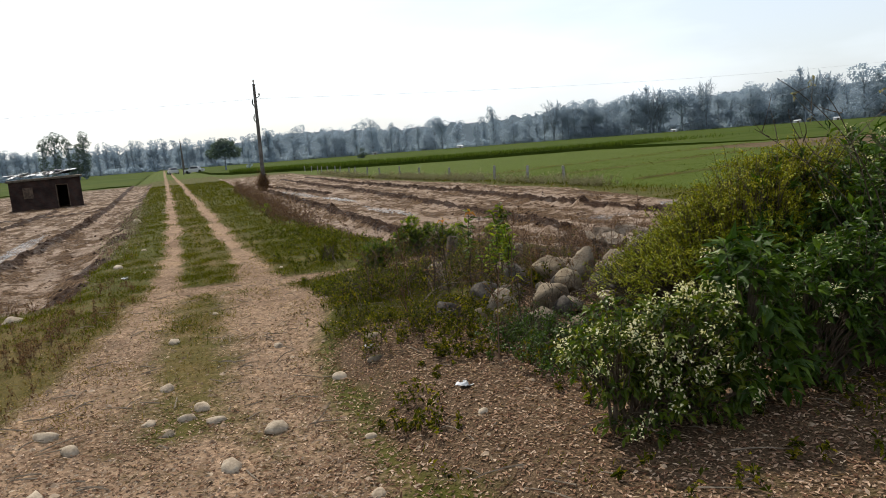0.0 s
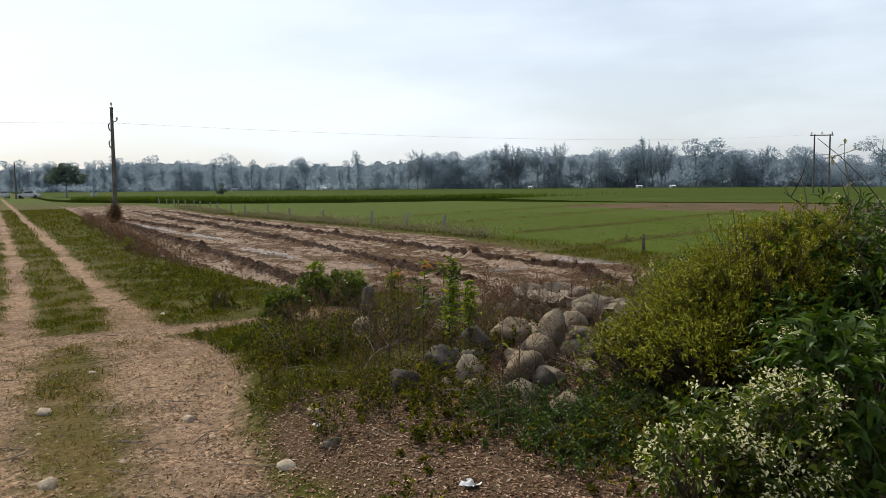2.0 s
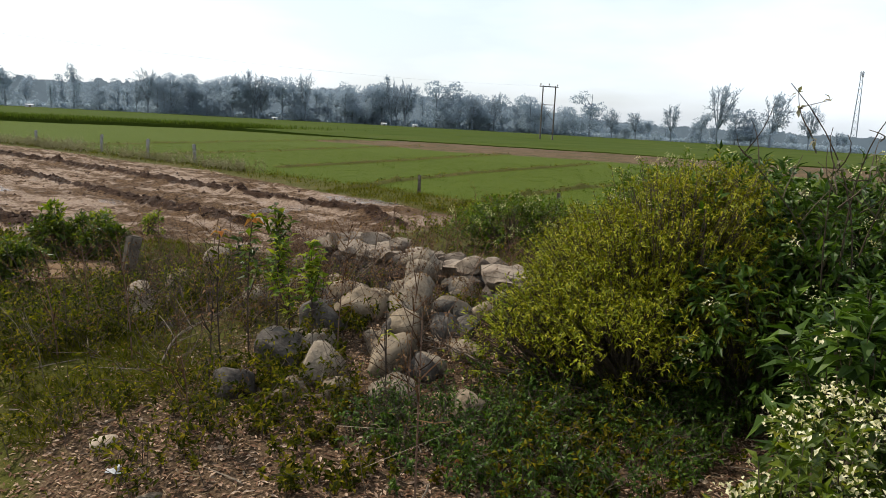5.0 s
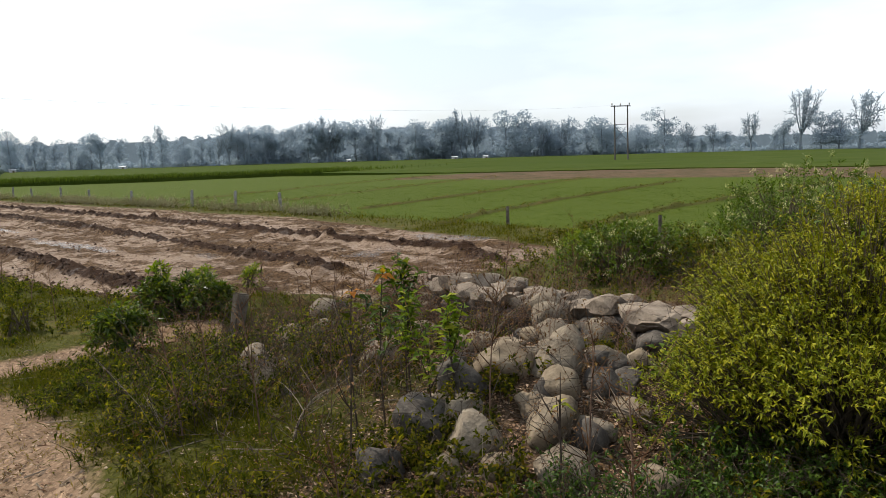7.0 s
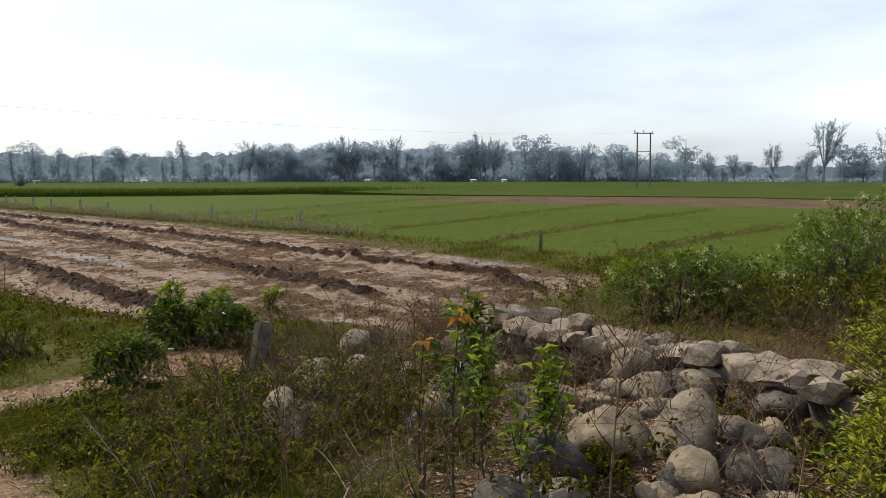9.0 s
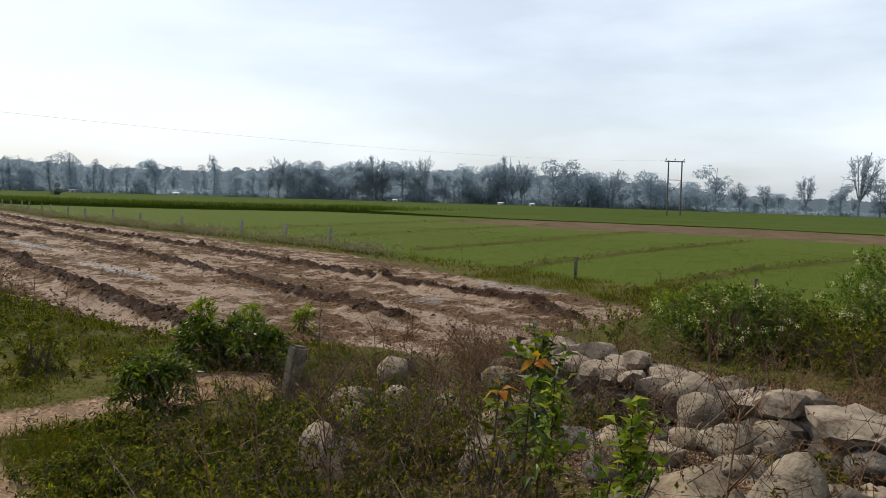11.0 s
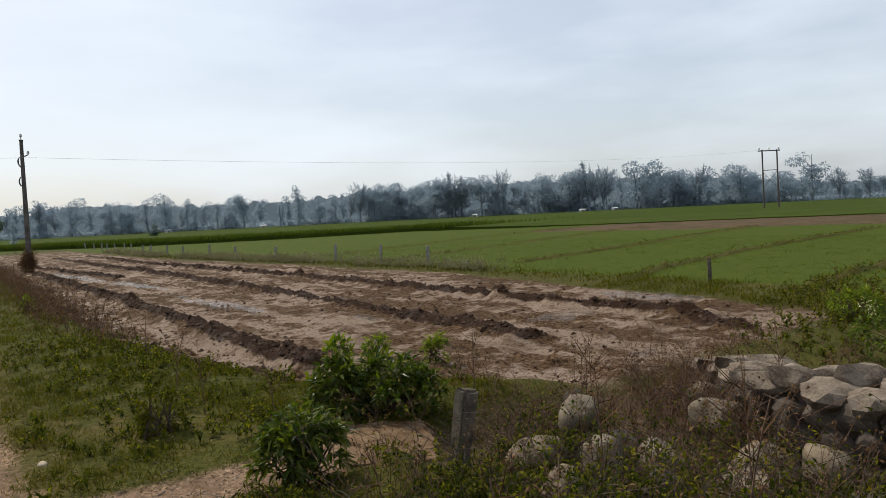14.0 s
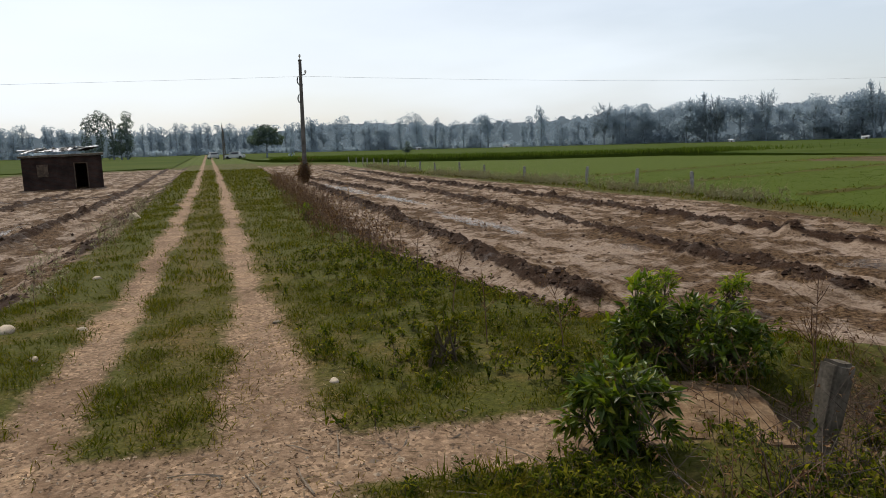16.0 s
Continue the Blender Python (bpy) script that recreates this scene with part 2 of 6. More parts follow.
def ground_material():
    """Soil, gravel, mud, turf and crop, mixed by the zones laid down with the ground."""
    m, nt, bsdf = material("ground", 0.95, 0.06)
    at = coords(nt)

    def zone(n):
        nd = nt.nodes.new("ShaderNodeAttribute")
        nd.attribute_name = n
        return nd.outputs["Fac"]
    n1, n2, n3, n4 = noise_fac(nt, 0.5, 5, at=at), noise_fac(nt, 3.0, 6, 0.6, at=at), noise_fac(nt, 18.0, 5, 0.6, at=at), noise_fac(nt, 75.0, 4, 0.6, at=at)
    vor = node(nt, "ShaderNodeTexVoronoi", Scale=42.0)
    nt.links.new(at, vor.inputs["Vector"])
    pebble = vor.outputs["Distance"]

    def edge(name, amount=0.55, firm=3.0):
        z = zone(name)
        wob = maths(nt, "MULTIPLY", maths(nt, "SUBTRACT", maths(nt, "ADD", maths(nt, "MULTIPLY", n2, 0.5), maths(nt, "MULTIPLY", n3, 0.5)), 0.5), amount * 2)
        sharp = maths(nt, "SUBTRACT", maths(nt, "ADD", z, wob), 0.5)
        return maths(nt, "ADD", maths(nt, "MULTIPLY", sharp, firm), 0.5, True)
    mixed = maths(nt, "ADD", maths(nt, "MULTIPLY", n3, 0.6), maths(nt, "MULTIPLY", n4, 0.4))
    turf = ramp(nt, mixed, [(0.3, (0.0177, 0.0188, 0.00349)), (0.48, (0.0403, 0.0427, 0.00667)), (0.62, (0.0685, 0.0624, 0.0131)), (0.75, (0.109, 0.0855, 0.0268))])
    thin = ramp(nt, mixed, [(0.3, (0.0425, 0.0289, 0.00977)), (0.5, (0.0952, 0.0629, 0.0229)), (0.7, (0.162, 0.106, 0.0476))])
    turf = mix(nt, ramp(nt, maths(nt, "ADD", maths(nt, "MULTIPLY", n1, 0.45), maths(nt, "MULTIPLY", n2, 0.55)), [(0.51, (0, 0, 0)), (0.62, (0.454, 0.521, 0.403))]), turf, thin)
    earth = ramp(nt, mixed, [(0.3, (0.086, 0.0545, 0.0342)), (0.46, (0.13, 0.0835, 0.0531)), (0.56, (0.168, 0.113, 0.0742)), (0.7, (0.229, 0.162, 0.109))])
    earth = mix(nt, maths(nt, "MULTIPLY", n2, 0.5), earth, (0.211, 0.14, 0.0835))
    earth = mix(nt, 1.0, earth, ramp(nt, maths(nt, "ADD", maths(nt, "MULTIPLY", n1, 0.5), maths(nt, "MULTIPLY", n2, 0.5)), [(0.38, (0.7, 0.668, 0.644)), (0.5, (1.12, 1.14, 1.17)), (0.62, (1.37, 1.38, 1.35))]), "MULTIPLY")
    chips = ramp(nt, vor.outputs["Color"], [(0.3, (0.55, 0.53, 0.52)), (0.45, (1, 1, 1)), (0.72, (1, 1, 1)), (0.85, (1.5, 1.5, 1.5))])
    earth = mix(nt, ramp(nt, n2, [(0.42, (0.353, 0.345, 0.327)), (0.6, (1.27, 1.24, 1.17))]), earth, mix(nt, 1.0, earth, chips, "MULTIPLY"))
    litter = ramp(nt, n4, [(0.3, (0.0197, 0.0119, 0.00654)), (0.5, (0.0638, 0.0409, 0.0237)), (0.68, (0.139, 0.0967, 0.0605))])
    mudd = ramp(nt, maths(nt, "ADD", maths(nt, "MULTIPLY", n3, 0.75), maths(nt, "MULTIPLY", n4, 0.25)), [(0.36, (0.0129, 0.0061, 0.00265)), (0.45, (0.0409, 0.0224, 0.0106)), (0.53, (0.0879, 0.0533, 0.0279)), (0.62, (0.14, 0.0915, 0.051)), (0.72, (0.193, 0.135, 0.0788))])
    clod = ramp(nt, n4, [(0.3, (0.0099, 0.0048, 0.0028)), (0.6, (0.0342, 0.0176, 0.0091))])
    silt = ramp(nt, n3, [(0.38, (0.121, 0.0824, 0.0563)), (0.5, (0.211, 0.154, 0.113)), (0.7, (0.295, 0.229, 0.179))])
    crop = ramp(nt, maths(nt, "ADD", maths(nt, "MULTIPLY", n2, 0.45), maths(nt, "MULTIPLY", mixed, 0.55)), [(0.3, (0.0262, 0.0405, 0.00216)), (0.5, (0.0413, 0.0594, 0.00288)), (0.66, (0.0574, 0.0702, 0.0045)), (0.8, (0.0867, 0.072, 0.0099))])
    fallow = ramp(nt, maths(nt, "ADD", maths(nt, "MULTIPLY", n1, 0.5), maths(nt, "MULTIPLY", n2, 0.5)), [(0.38, (0.03, 0.034, 0.01)), (0.5, (0.07, 0.046, 0.024)), (0.62, (0.1, 0.066, 0.04))])
    turf = mix(nt, maths(nt, "MULTIPLY", zone("worn"), ramp(nt, n2, [(0.35, (0.6, 0.6, 0.6)), (0.6, (0.95, 0.95, 0.95))])), turf, thin)
    col = turf
    col = mix(nt, edge("litter"), col, litter)
    col = mix(nt, edge("crop", 0.3), col, crop)
    col = mix(nt, edge("fallow", 0.3), col, fallow)
    col = mix(nt, edge("mud", 0.35), col, mudd)
    streak_at = node(nt, "ShaderNodeMapping", Scale=(1.5, 0.32, 1.0))
    nt.links.new(at, streak_at.inputs["Vector"])
    streak = maths(nt, "ADD", maths(nt, "MULTIPLY", noise_fac(nt, 1.0, 5, 0.6, streak_at.outputs["Vector"]), 0.6), maths(nt, "MULTIPLY", n2, 0.4))
    col = mix(nt, maths(nt, "MULTIPLY", zone("mud"), ramp(nt, streak, [(0.48, (0, 0, 0)), (0.55, (1, 1, 1))])), col, silt)
    col = mix(nt, maths(nt, "MULTIPLY", zone("mud"), ramp(nt, maths(nt, "ADD", maths(nt, "MULTIPLY", n1, 0.4), maths(nt, "MULTIPLY", n3, 0.6)), [(0.53, (0, 0, 0)), (0.6, (0.75, 0.75, 0.75))])), col, mix(nt, 0.35, clod, mudd))
    col = mix(nt, edge("clod", 0.45), col, clod)
    col = mix(nt, edge("track", 0.75, 1.9), col, earth)
    nt.links.new(col, bsdf.inputs["Base Color"])
    wet = edge("wet", 0.3)
    rough = maths(nt, "SUBTRACT", 0.92, maths(nt, "MULTIPLY", wet, 0.72))
    wetter = maths(nt, "MULTIPLY", zone("mud"), ramp(nt, n2, [(0.5, (0, 0, 0)), (0.64, (0.38, 0.38, 0.38))]))
    nt.links.new(maths(nt, "SUBTRACT", rough, wetter, True), bsdf.inputs["Roughness"])
    rel = maths(nt, "ADD", maths(nt, "ADD", n3, maths(nt, "MULTIPLY", n4, 0.5)), maths(nt, "MULTIPLY", pebble, -0.2))
    bump(nt, bsdf, maths(nt, "MULTIPLY", rel, maths(nt, "ADD", maths(nt, "MULTIPLY", zone("mud"), 1.3), 0.7)), 0.85, 0.022)
    return m


M_ground = ground_material()
M_rock = plain("boulder_stone", [(0.3, (0.0421, 0.0332, 0.0236)), (0.42, (0.118, 0.0954, 0.07)), (0.55, (0.177, 0.146, 0.108)), (0.7, (0.244, 0.207, 0.156))], 6.0, 0.95, 0.08, 0.9, 0.03)
M_rock_warm = plain("boulder_stone_buff", [(0.3, (0.0455, 0.0339, 0.0224)), (0.44, (0.132, 0.101, 0.0679)), (0.58, (0.19, 0.151, 0.104)), (0.7, (0.236, 0.192, 0.139))], 7.0, 0.92, 0.12, 0.8, 0.025)
M_rock_dark = plain("boulder_stone_grey", [(0.3, (0.0187, 0.0161, 0.0136)), (0.45, (0.0578, 0.0501, 0.0425)), (0.6, (0.1, 0.0884, 0.0748)), (0.75, (0.145, 0.129, 0.109))], 8.0, 0.95, 0.08, 0.9, 0.03)
# side stones of the wall, darkened in colour for the shade on its face
M_masonry = plain("shaded_wall_stone", [(0.34, (0.03, 0.0234, 0.018)), (0.5, (0.063, 0.0504, 0.0396)), (0.66, (0.102, 0.084, 0.0672))], 6.0, 0.9, 0.2, 0.6, 0.02)
M_mortar = plain("old_mortar", [(0.35, (0.06, 0.05, 0.045)), (0.65, (0.17, 0.15, 0.13))], 9.0, 0.95, 0.15)
M_concrete = plain("weathered_concrete", [(0.34, (0.036, 0.0304, 0.0224)), (0.5, (0.088, 0.0736, 0.056)), (0.7, (0.16, 0.136, 0.108))], 7.0, 0.95, 0.08, 0.5, 0.01)
M_slab = plain("strawy_concrete", [(0.36, (0.06, 0.034, 0.018)), (0.5, (0.125, 0.078, 0.044)), (0.66, (0.2, 0.14, 0.085))], 9.0, 0.95, 0.08, 0.8, 0.02)
M_pole = plain("pole_wood", [(0.35, (0.05, 0.045, 0.04)), (0.65, (0.13, 0.115, 0.1))], 3.0, 0.85, 0.2)
M_metal = plain("dull_iron", [(0.35, (0.06, 0.06, 0.06)), (0.65, (0.14, 0.135, 0.13))], 20.0, 0.55, 0.4, 0.2, 0.003, 0.6)
M_porcelain = plain("insulator_porcelain", [(0.4, (0.35, 0.33, 0.3)), (0.6, (0.5, 0.48, 0.45))], 12.0, 0.35, 0.5, 0.1, 0.002)
M_wire = plain("cable_wire", [(0.4, (0.3, 0.3, 0.32)), (0.6, (0.4, 0.4, 0.42))], 5.0, 0.5, 0.4, 0.0, 0.001, 0.3)
M_stem = plain("plant_stem", [(0.35, (0.036, 0.027, 0.018)), (0.65, (0.096, 0.072, 0.048))], 25.0, 0.85, 0.2)
M_dry = plain("dry_stalk", [(0.35, (0.0595, 0.0338, 0.0228)), (0.65, (0.17, 0.105, 0.0683))], 25.0, 0.9, 0.2)
M_twig = plain("pale_twig", [(0.35, (0.101, 0.0768, 0.0546)), (0.65, (0.202, 0.165, 0.123))], 25.0, 0.85, 0.2)
# bark lightened and blued to carry the distance haze in its colour
M_bark = plain("hazed_grey_bark", [(0.35, (0.137, 0.166, 0.192)), (0.65, (0.195, 0.227, 0.26))], 2.0, 0.95, 0.03)
# nearer trees: darker leaf colour with a fainter bluish haze mixed in
M_midtree = leafy("hazed_dark_tree_leaf", [(0.0, (0.057, 0.0816, 0.0855)), (0.5, (0.0855, 0.116, 0.114)), (1.0, (0.123, 0.153, 0.142))], 0.25, 0.9, 0.03)
M_yellow = leafy("yellow_green_leaf", [(0.0, (0.0554, 0.0727, 0.00342)), (0.35, (0.134, 0.152, 0.00517)), (0.75, (0.23, 0.218, 0.00691)), (0.96, (0.304, 0.239, 0.0103)), (1.0, (0.286, 0.0949, 0.0172))], 0.14, patch=0.35)
M_green = leafy("broad_green_leaf", [(0.0, (0.03, 0.052, 0.005)), (0.5, (0.062, 0.1, 0.008)), (0.95, (0.105, 0.145, 0.012)), (1.0, (0.18, 0.155, 0.04))], 0.42, 0.42)
M_dark = leafy("dark_green_leaf", [(0.0, (0.0174, 0.0369, 0.00526)), (0.6, (0.0367, 0.0702, 0.00702)), (1.0, (0.0725, 0.114, 0.0105))], 0.28, 0.42)
M_shrub = leafy("glossy_shrub_leaf", [(0.0, (0.0218, 0.0367, 0.0038)), (0.5, (0.0502, 0.0782, 0.0057)), (0.85, (0.0929, 0.12, 0.00836)), (1.0, (0.153, 0.152, 0.0122))], 0.42, 0.4, 0.2)
M_lime = leafy("young_leaf", [(0.0, (0.0547, 0.0972, 0.00823)), (0.6, (0.122, 0.165, 0.0103)), (1.0, (0.267, 0.274, 0.0206))], 0.45)
M_orange = leafy("red_young_leaf", [(0.0, (0.3, 0.05, 0.012)), (0.5, (0.3, 0.12, 0.015)), (1.0, (0.28, 0.18, 0.015))], 0.4)
M_grass = leafy("verge_grass", [(0.0, (0.0196, 0.0255, 0.00224)), (0.4, (0.0461, 0.0524, 0.00375)), (0.7, (0.0871, 0.0794, 0.00568)), (0.85, (0.129, 0.0977, 0.0135)), (1.0, (0.179, 0.113, 0.0337))], 0.42, 0.8, 0.02, 0.4, 1.6)
M_weed = leafy("weed_leaf", [(0.0, (0.011, 0.0156, 0.00202)), (0.4, (0.034, 0.0405, 0.0034)), (0.7, (0.106, 0.0994, 0.0069)), (0.86, (0.184, 0.143, 0.0147)), (0.93, (0.11, 0.046, 0.0147)), (1.0, (0.184, 0.0828, 0.0248))], 0.52, 0.7, 0.05, 0.25, 0.9)
M_dryleaf = leafy("dry_weed_leaf", [(0.0, (0.0405, 0.0208, 0.0119)), (0.6, (0.104, 0.0544, 0.0294)), (1.0, (0.198, 0.12, 0.063))], 0.3, 0.9, 0.05)
M_litter = leafy("fallen_leaf", [(0.0, (0.0737, 0.0342, 0.0189)), (0.4, (0.187, 0.106, 0.0644)), (0.8, (0.31, 0.208, 0.142)), (1.0, (0.456, 0.342, 0.255))], 0.15, 0.8, 0.12)
M_straw = leafy("straw", [(0.0, (0.116, 0.0796, 0.0442)), (1.0, (0.241, 0.189, 0.12))], 0.15, 0.8, 0.2)
M_paleweed = leafy("pale_field_edge_weed", [(0.0, (0.078, 0.077, 0.0444)), (0.5, (0.185, 0.169, 0.122)), (1.0, (0.351, 0.328, 0.276))], 0.38, 0.9, 0.03, 0.5, 0.5)
M_flower = leafy("white_flower", [(0.0, (0.4, 0.36, 0.18)), (1.0, (0.66, 0.62, 0.44))], 0.3, 0.7, 0.1)
M_crop = leafy("young_crop", [(0.0, (0.0281, 0.0497, 0.0027)), (0.6, (0.0454, 0.0724, 0.00367)), (1.0, (0.0648, 0.0864, 0.0054))], 0.42, 0.8, 0.02, 0.4, 0.3)
M_wheat = leafy("standing_wheat", [(0.0, (0.0334, 0.0562, 0.00885)), (0.5, (0.0572, 0.084, 0.0132)), (1.0, (0.0994, 0.112, 0.0266))], 0.38, 0.85, 0.03, 0.6, 0.06)
M_pebble = leafy("pebble", [(0.0, (0.0983, 0.0668, 0.0448)), (0.5, (0.186, 0.131, 0.0897)), (1.0, (0.328, 0.253, 0.179))], 0.0, 0.9, 0.08)
M_clod = leafy("earth_clod", [(0.0, (0.0203, 0.0108, 0.00693)), (0.6, (0.0486, 0.0281, 0.0174)), (1.0, (0.0891, 0.0576, 0.0394))], 0.0, 0.95, 0.15)
# distance haze is put into these leaves' base colour as pale blue-grey
M_far = leafy("hazed_far_leaf", [(0.0, (0.254, 0.318, 0.371)), (0.5, (0.286, 0.353, 0.408)), (1.0, (0.319, 0.386, 0.438))], 0.5, 0.95, 0.0, 0.5, 0.03, (1.0, 1.0, 1.0))
M_white = plain("white_paint", [(0.4, (0.372, 0.378, 0.384)), (0.6, (0.468, 0.468, 0.468))], 1.0, 0.4, 0.4, 0.0)
M_glass = plain("dark_window", [(0.4, (0.02, 0.02, 0.025)), (0.6, (0.04, 0.045, 0.05))], 2.0, 0.1, 0.5, 0.0)
M_rubber = plain("black_rubber", [(0.4, (0.015, 0.015, 0.015)), (0.6, (0.03, 0.03, 0.03))], 10.0, 0.9, 0.2)
M_tin = plain("patched_roof_sheet", [(0.38, (0.2, 0.19, 0.18)), (0.48, (0.5, 0.5, 0.5)), (0.6, (0.75, 0.75, 0.75))], 3.0, 0.7, 0.3, 0.2, 0.01)
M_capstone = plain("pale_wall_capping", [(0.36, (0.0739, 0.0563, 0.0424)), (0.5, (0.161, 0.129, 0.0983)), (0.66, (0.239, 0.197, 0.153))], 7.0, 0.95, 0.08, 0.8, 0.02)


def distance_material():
    """Woods far behind the first trees, their haze put in as a pale bluish glow."""
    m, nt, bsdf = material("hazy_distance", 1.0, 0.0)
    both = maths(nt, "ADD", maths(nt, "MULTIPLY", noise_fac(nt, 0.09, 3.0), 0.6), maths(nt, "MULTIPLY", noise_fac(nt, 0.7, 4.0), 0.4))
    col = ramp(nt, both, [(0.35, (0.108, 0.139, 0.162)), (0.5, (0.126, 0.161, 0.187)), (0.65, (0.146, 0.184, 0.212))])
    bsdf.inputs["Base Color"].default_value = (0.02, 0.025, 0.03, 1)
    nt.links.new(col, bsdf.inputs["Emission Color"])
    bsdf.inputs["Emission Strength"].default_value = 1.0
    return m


M_distance = distance_material()
M_post = plain("pale_fence_stone", [(0.36, (0.105, 0.0975, 0.0863)), (0.5, (0.203, 0.191, 0.173)), (0.66, (0.285, 0.27, 0.247))], 9.0, 0.95, 0.08)


# ---- the lie of the land ----
def mud_right_inner(y):
    """Where the verge ends and the ploughed field begins, by the way along the track."""
    return np.interp(y, [9, 10.2, 11.9, 14.7, 18.7, 25, 58, 120], [6.2, 4.9, 3.3, 2.95, 2.7, 3.0, 4.5, 6.5])


def mud_right_outer(y):
    return np.interp(y, [9, 10.1, 13.4, 20.6, 33, 58, 120], [10.3, 10.9, 11.9, 12.9, 13.6, 13.4, 16.0])


def wheat_edge(y):
    """The near edge of the standing wheat east of the track."""
    return np.interp(y, [-60, 15, 28, 41, 56, 73, 79, 93, 118, 140], [62, 52, 55, 53, 50, 48, 35, 22, 9, 6])


RIDGES = (  # furrow banks: x, y at both ends, height, half width
    (4.75, 24.5, 4.15, 13.2, 0.16, 0.2), (5.6, 46.0, 4.75, 24.5, 0.12, 0.2), (7.2, 15.6, 7.0, 12.4, 0.15, 0.2),
    (9.0, 41.0, 8.2, 25.6, 0.13, 0.2), (8.2, 25.6, 7.35, 16.3, 0.12, 0.18), (11.0, 42.0, 10.7, 27.0, 0.13, 0.2),
    (10.7, 27.0, 9.95, 16.2, 0.13, 0.19), (9.9, 16.0, 9.85, 11.8, 0.13, 0.19), (9.85, 11.8, 9.0, 10.4, 0.1, 0.2),
    (6.5, 60.0, 7.2, 36.0, 0.1, 0.18), (10.0, 70.0, 9.0, 41.0, 0.1, 0.2), (12.4, 70.0, 11.0, 42.0, 0.1, 0.2),
    (-4.3, 16.0, -3.8, 32.0, 0.14, 0.2), (-3.8, 32.0, -4.4, 100.0, 0.12, 0.22), (-7.6, 16.0, -7.0, 48.0, 0.13, 0.22), (-4.0, 43.0, -10.0, 41.0, 0.1, 0.25))
BUNDS = (  # low grassy banks in the young crop
    (13.6, 15.9, 16.2, 16.6), (16.2, 16.6, 21.8, 17.5), (21.8, 17.5, 34.0, 18.3), (14.2, 11.8, 20.0, 12.1), (20.0, 12.1, 32.0, 10.9),
    (16.5, 22.5, 38.0, 26.0), (16.0, 30.0, 42.0, 36.0), (17.0, 38.0, 46.0, 46.0))


def near_line(x, y, a, b, c, d):
    """How far (x, y) lies from the line (a, b)-(c, d), and how far along it."""
    ux, uy = c - a, d - b
    t = np.clip(((x - a) * ux + (y - b) * uy) / (ux * ux + uy * uy), 0, 1)
    return np.hypot(x - a - t * ux, y - b - t * uy), t


def zones(x, y):
    """How far each place belongs to the track, the mud, the crop and so on, from 0 to 1."""
    x, y = np.asarray(x, float), np.asarray(y, float)
    wob = 0.12 * fbm(x * 0.9, y * 0.5, 3, 11)
    z = {}
    inner, outer = mud_right_inner(y) + 2 * wob, mud_right_outer(y) + 3 * wob
    mud = step(-0.25, 0.25, x - inner) * step(-0.3, 0.3, outer - x) * step(9.6, 10.3, y + wob)
    left_edge = np.interp(y, [10, 15, 20, 26, 56], [-2.2, -1.85, -1.65, -1.75, -2.0]) + 1.5 * wob
    mudl = step(-0.2, 0.25, left_edge - x) * step(10.6, 11.3, y + 0.22 * (x + 2.2) + 2 * wob) * step(-19, -17.5, x)
    far_end = 1 - step(88, 96, y + 4 * fbm(x * 0.1, y * 0, 2, 3))
    z["mud"] = np.clip((mud + mudl) * far_end, 0, 1)
    ragged = 0.13 * fbm(x * 3.0, y * 2.0, 3, 13) + 0.1 * fbm(x * 0.6, y * 0.8, 2, 14)
    rut_l = step(0.2, -0.16, np.abs(x - wob * 0.6 - np.interp(y, [9, 12, 14.5, 19, 31, 68], [-0.85, -0.8, -0.67, -0.58, -0.53, -0.45])) - np.interp(y, [9, 12, 15, 30], [0.3, 0.22, 0.18, 0.2]) + ragged)
    rut_r = step(0.2, -0.16, np.abs(x - wob * 0.6 - np.interp(y, [9, 10.2, 11.5, 14, 19, 37, 60], [0.42, 0.45, 0.49, 0.53, 0.59, 0.8, 0.9])) - np.interp(y, [9, 10.2, 11.5, 14, 19, 37], [0.36, 0.32, 0.27, 0.2, 0.17, 0.2]) + ragged)
    ruts = np.maximum(rut_l, rut_r) * step(8.6, 9.6, y)
    right = np.interp(y, [-3, 2.8, 4.0, 5.2, 6.9, 8.6, 9.8], [0.45, 0.35, 0.3, 0.38, 0.85, 1.0, 0.75])
    left = np.interp(y, [-3, 5.3, 6.9, 10.5], [-2.1, -1.88, -1.55, -1.15])
    bare = step(-0.2, 0.25, right + 1.5 * wob - x) * step(-0.2, 0.25, x - left - 1.5 * wob) * (1 - step(9.3, 10.4, y))
    crown = np.exp(-((x + 0.62 - 0.05 * (y - 5)) / 0.36) ** 2) * step(3.6, 4.8, y + 2 * fbm(x * 1.3, y * 1.3, 3, 5)) * (1 - step(9.2, 9.8, y)) * np.clip(0.85 + 0.7 * fbm(x * 1.6, y * 1.2, 3, 15), 0.1, 1)
    crown2 = np.exp(-((x - 0.0 + 0.1 * fbm(x, y, 2, 16)) / 0.3) ** 2) * step(8.5, 9.7, y + 0.7 * fbm(x * 1.8, y * 1.8, 3, 16)) * np.clip(0.8 + 0.5 * fbm(x * 1.6, y * 1.2, 3, 15), 0.1, 1)
    bare = bare * (1 - np.maximum(crown, crown2))
    path = step(0.42, 0.2, np.abs(y - 9.58 + 0.12 * (x - 1.6) + wob)) * step(-1.0, -0.6, x) * (1 - step(2.3, 2.9, x))
    strewn = (1 - 0.75 * step(3.6, 6.5, y)) * (1 - step(7.5, 9.2, y)) * np.clip(0.5 + 1.1 * fbm(x * 2.0, y * 1.6, 3, 17), 0, 1) * step(-2.2, -1.0, x)
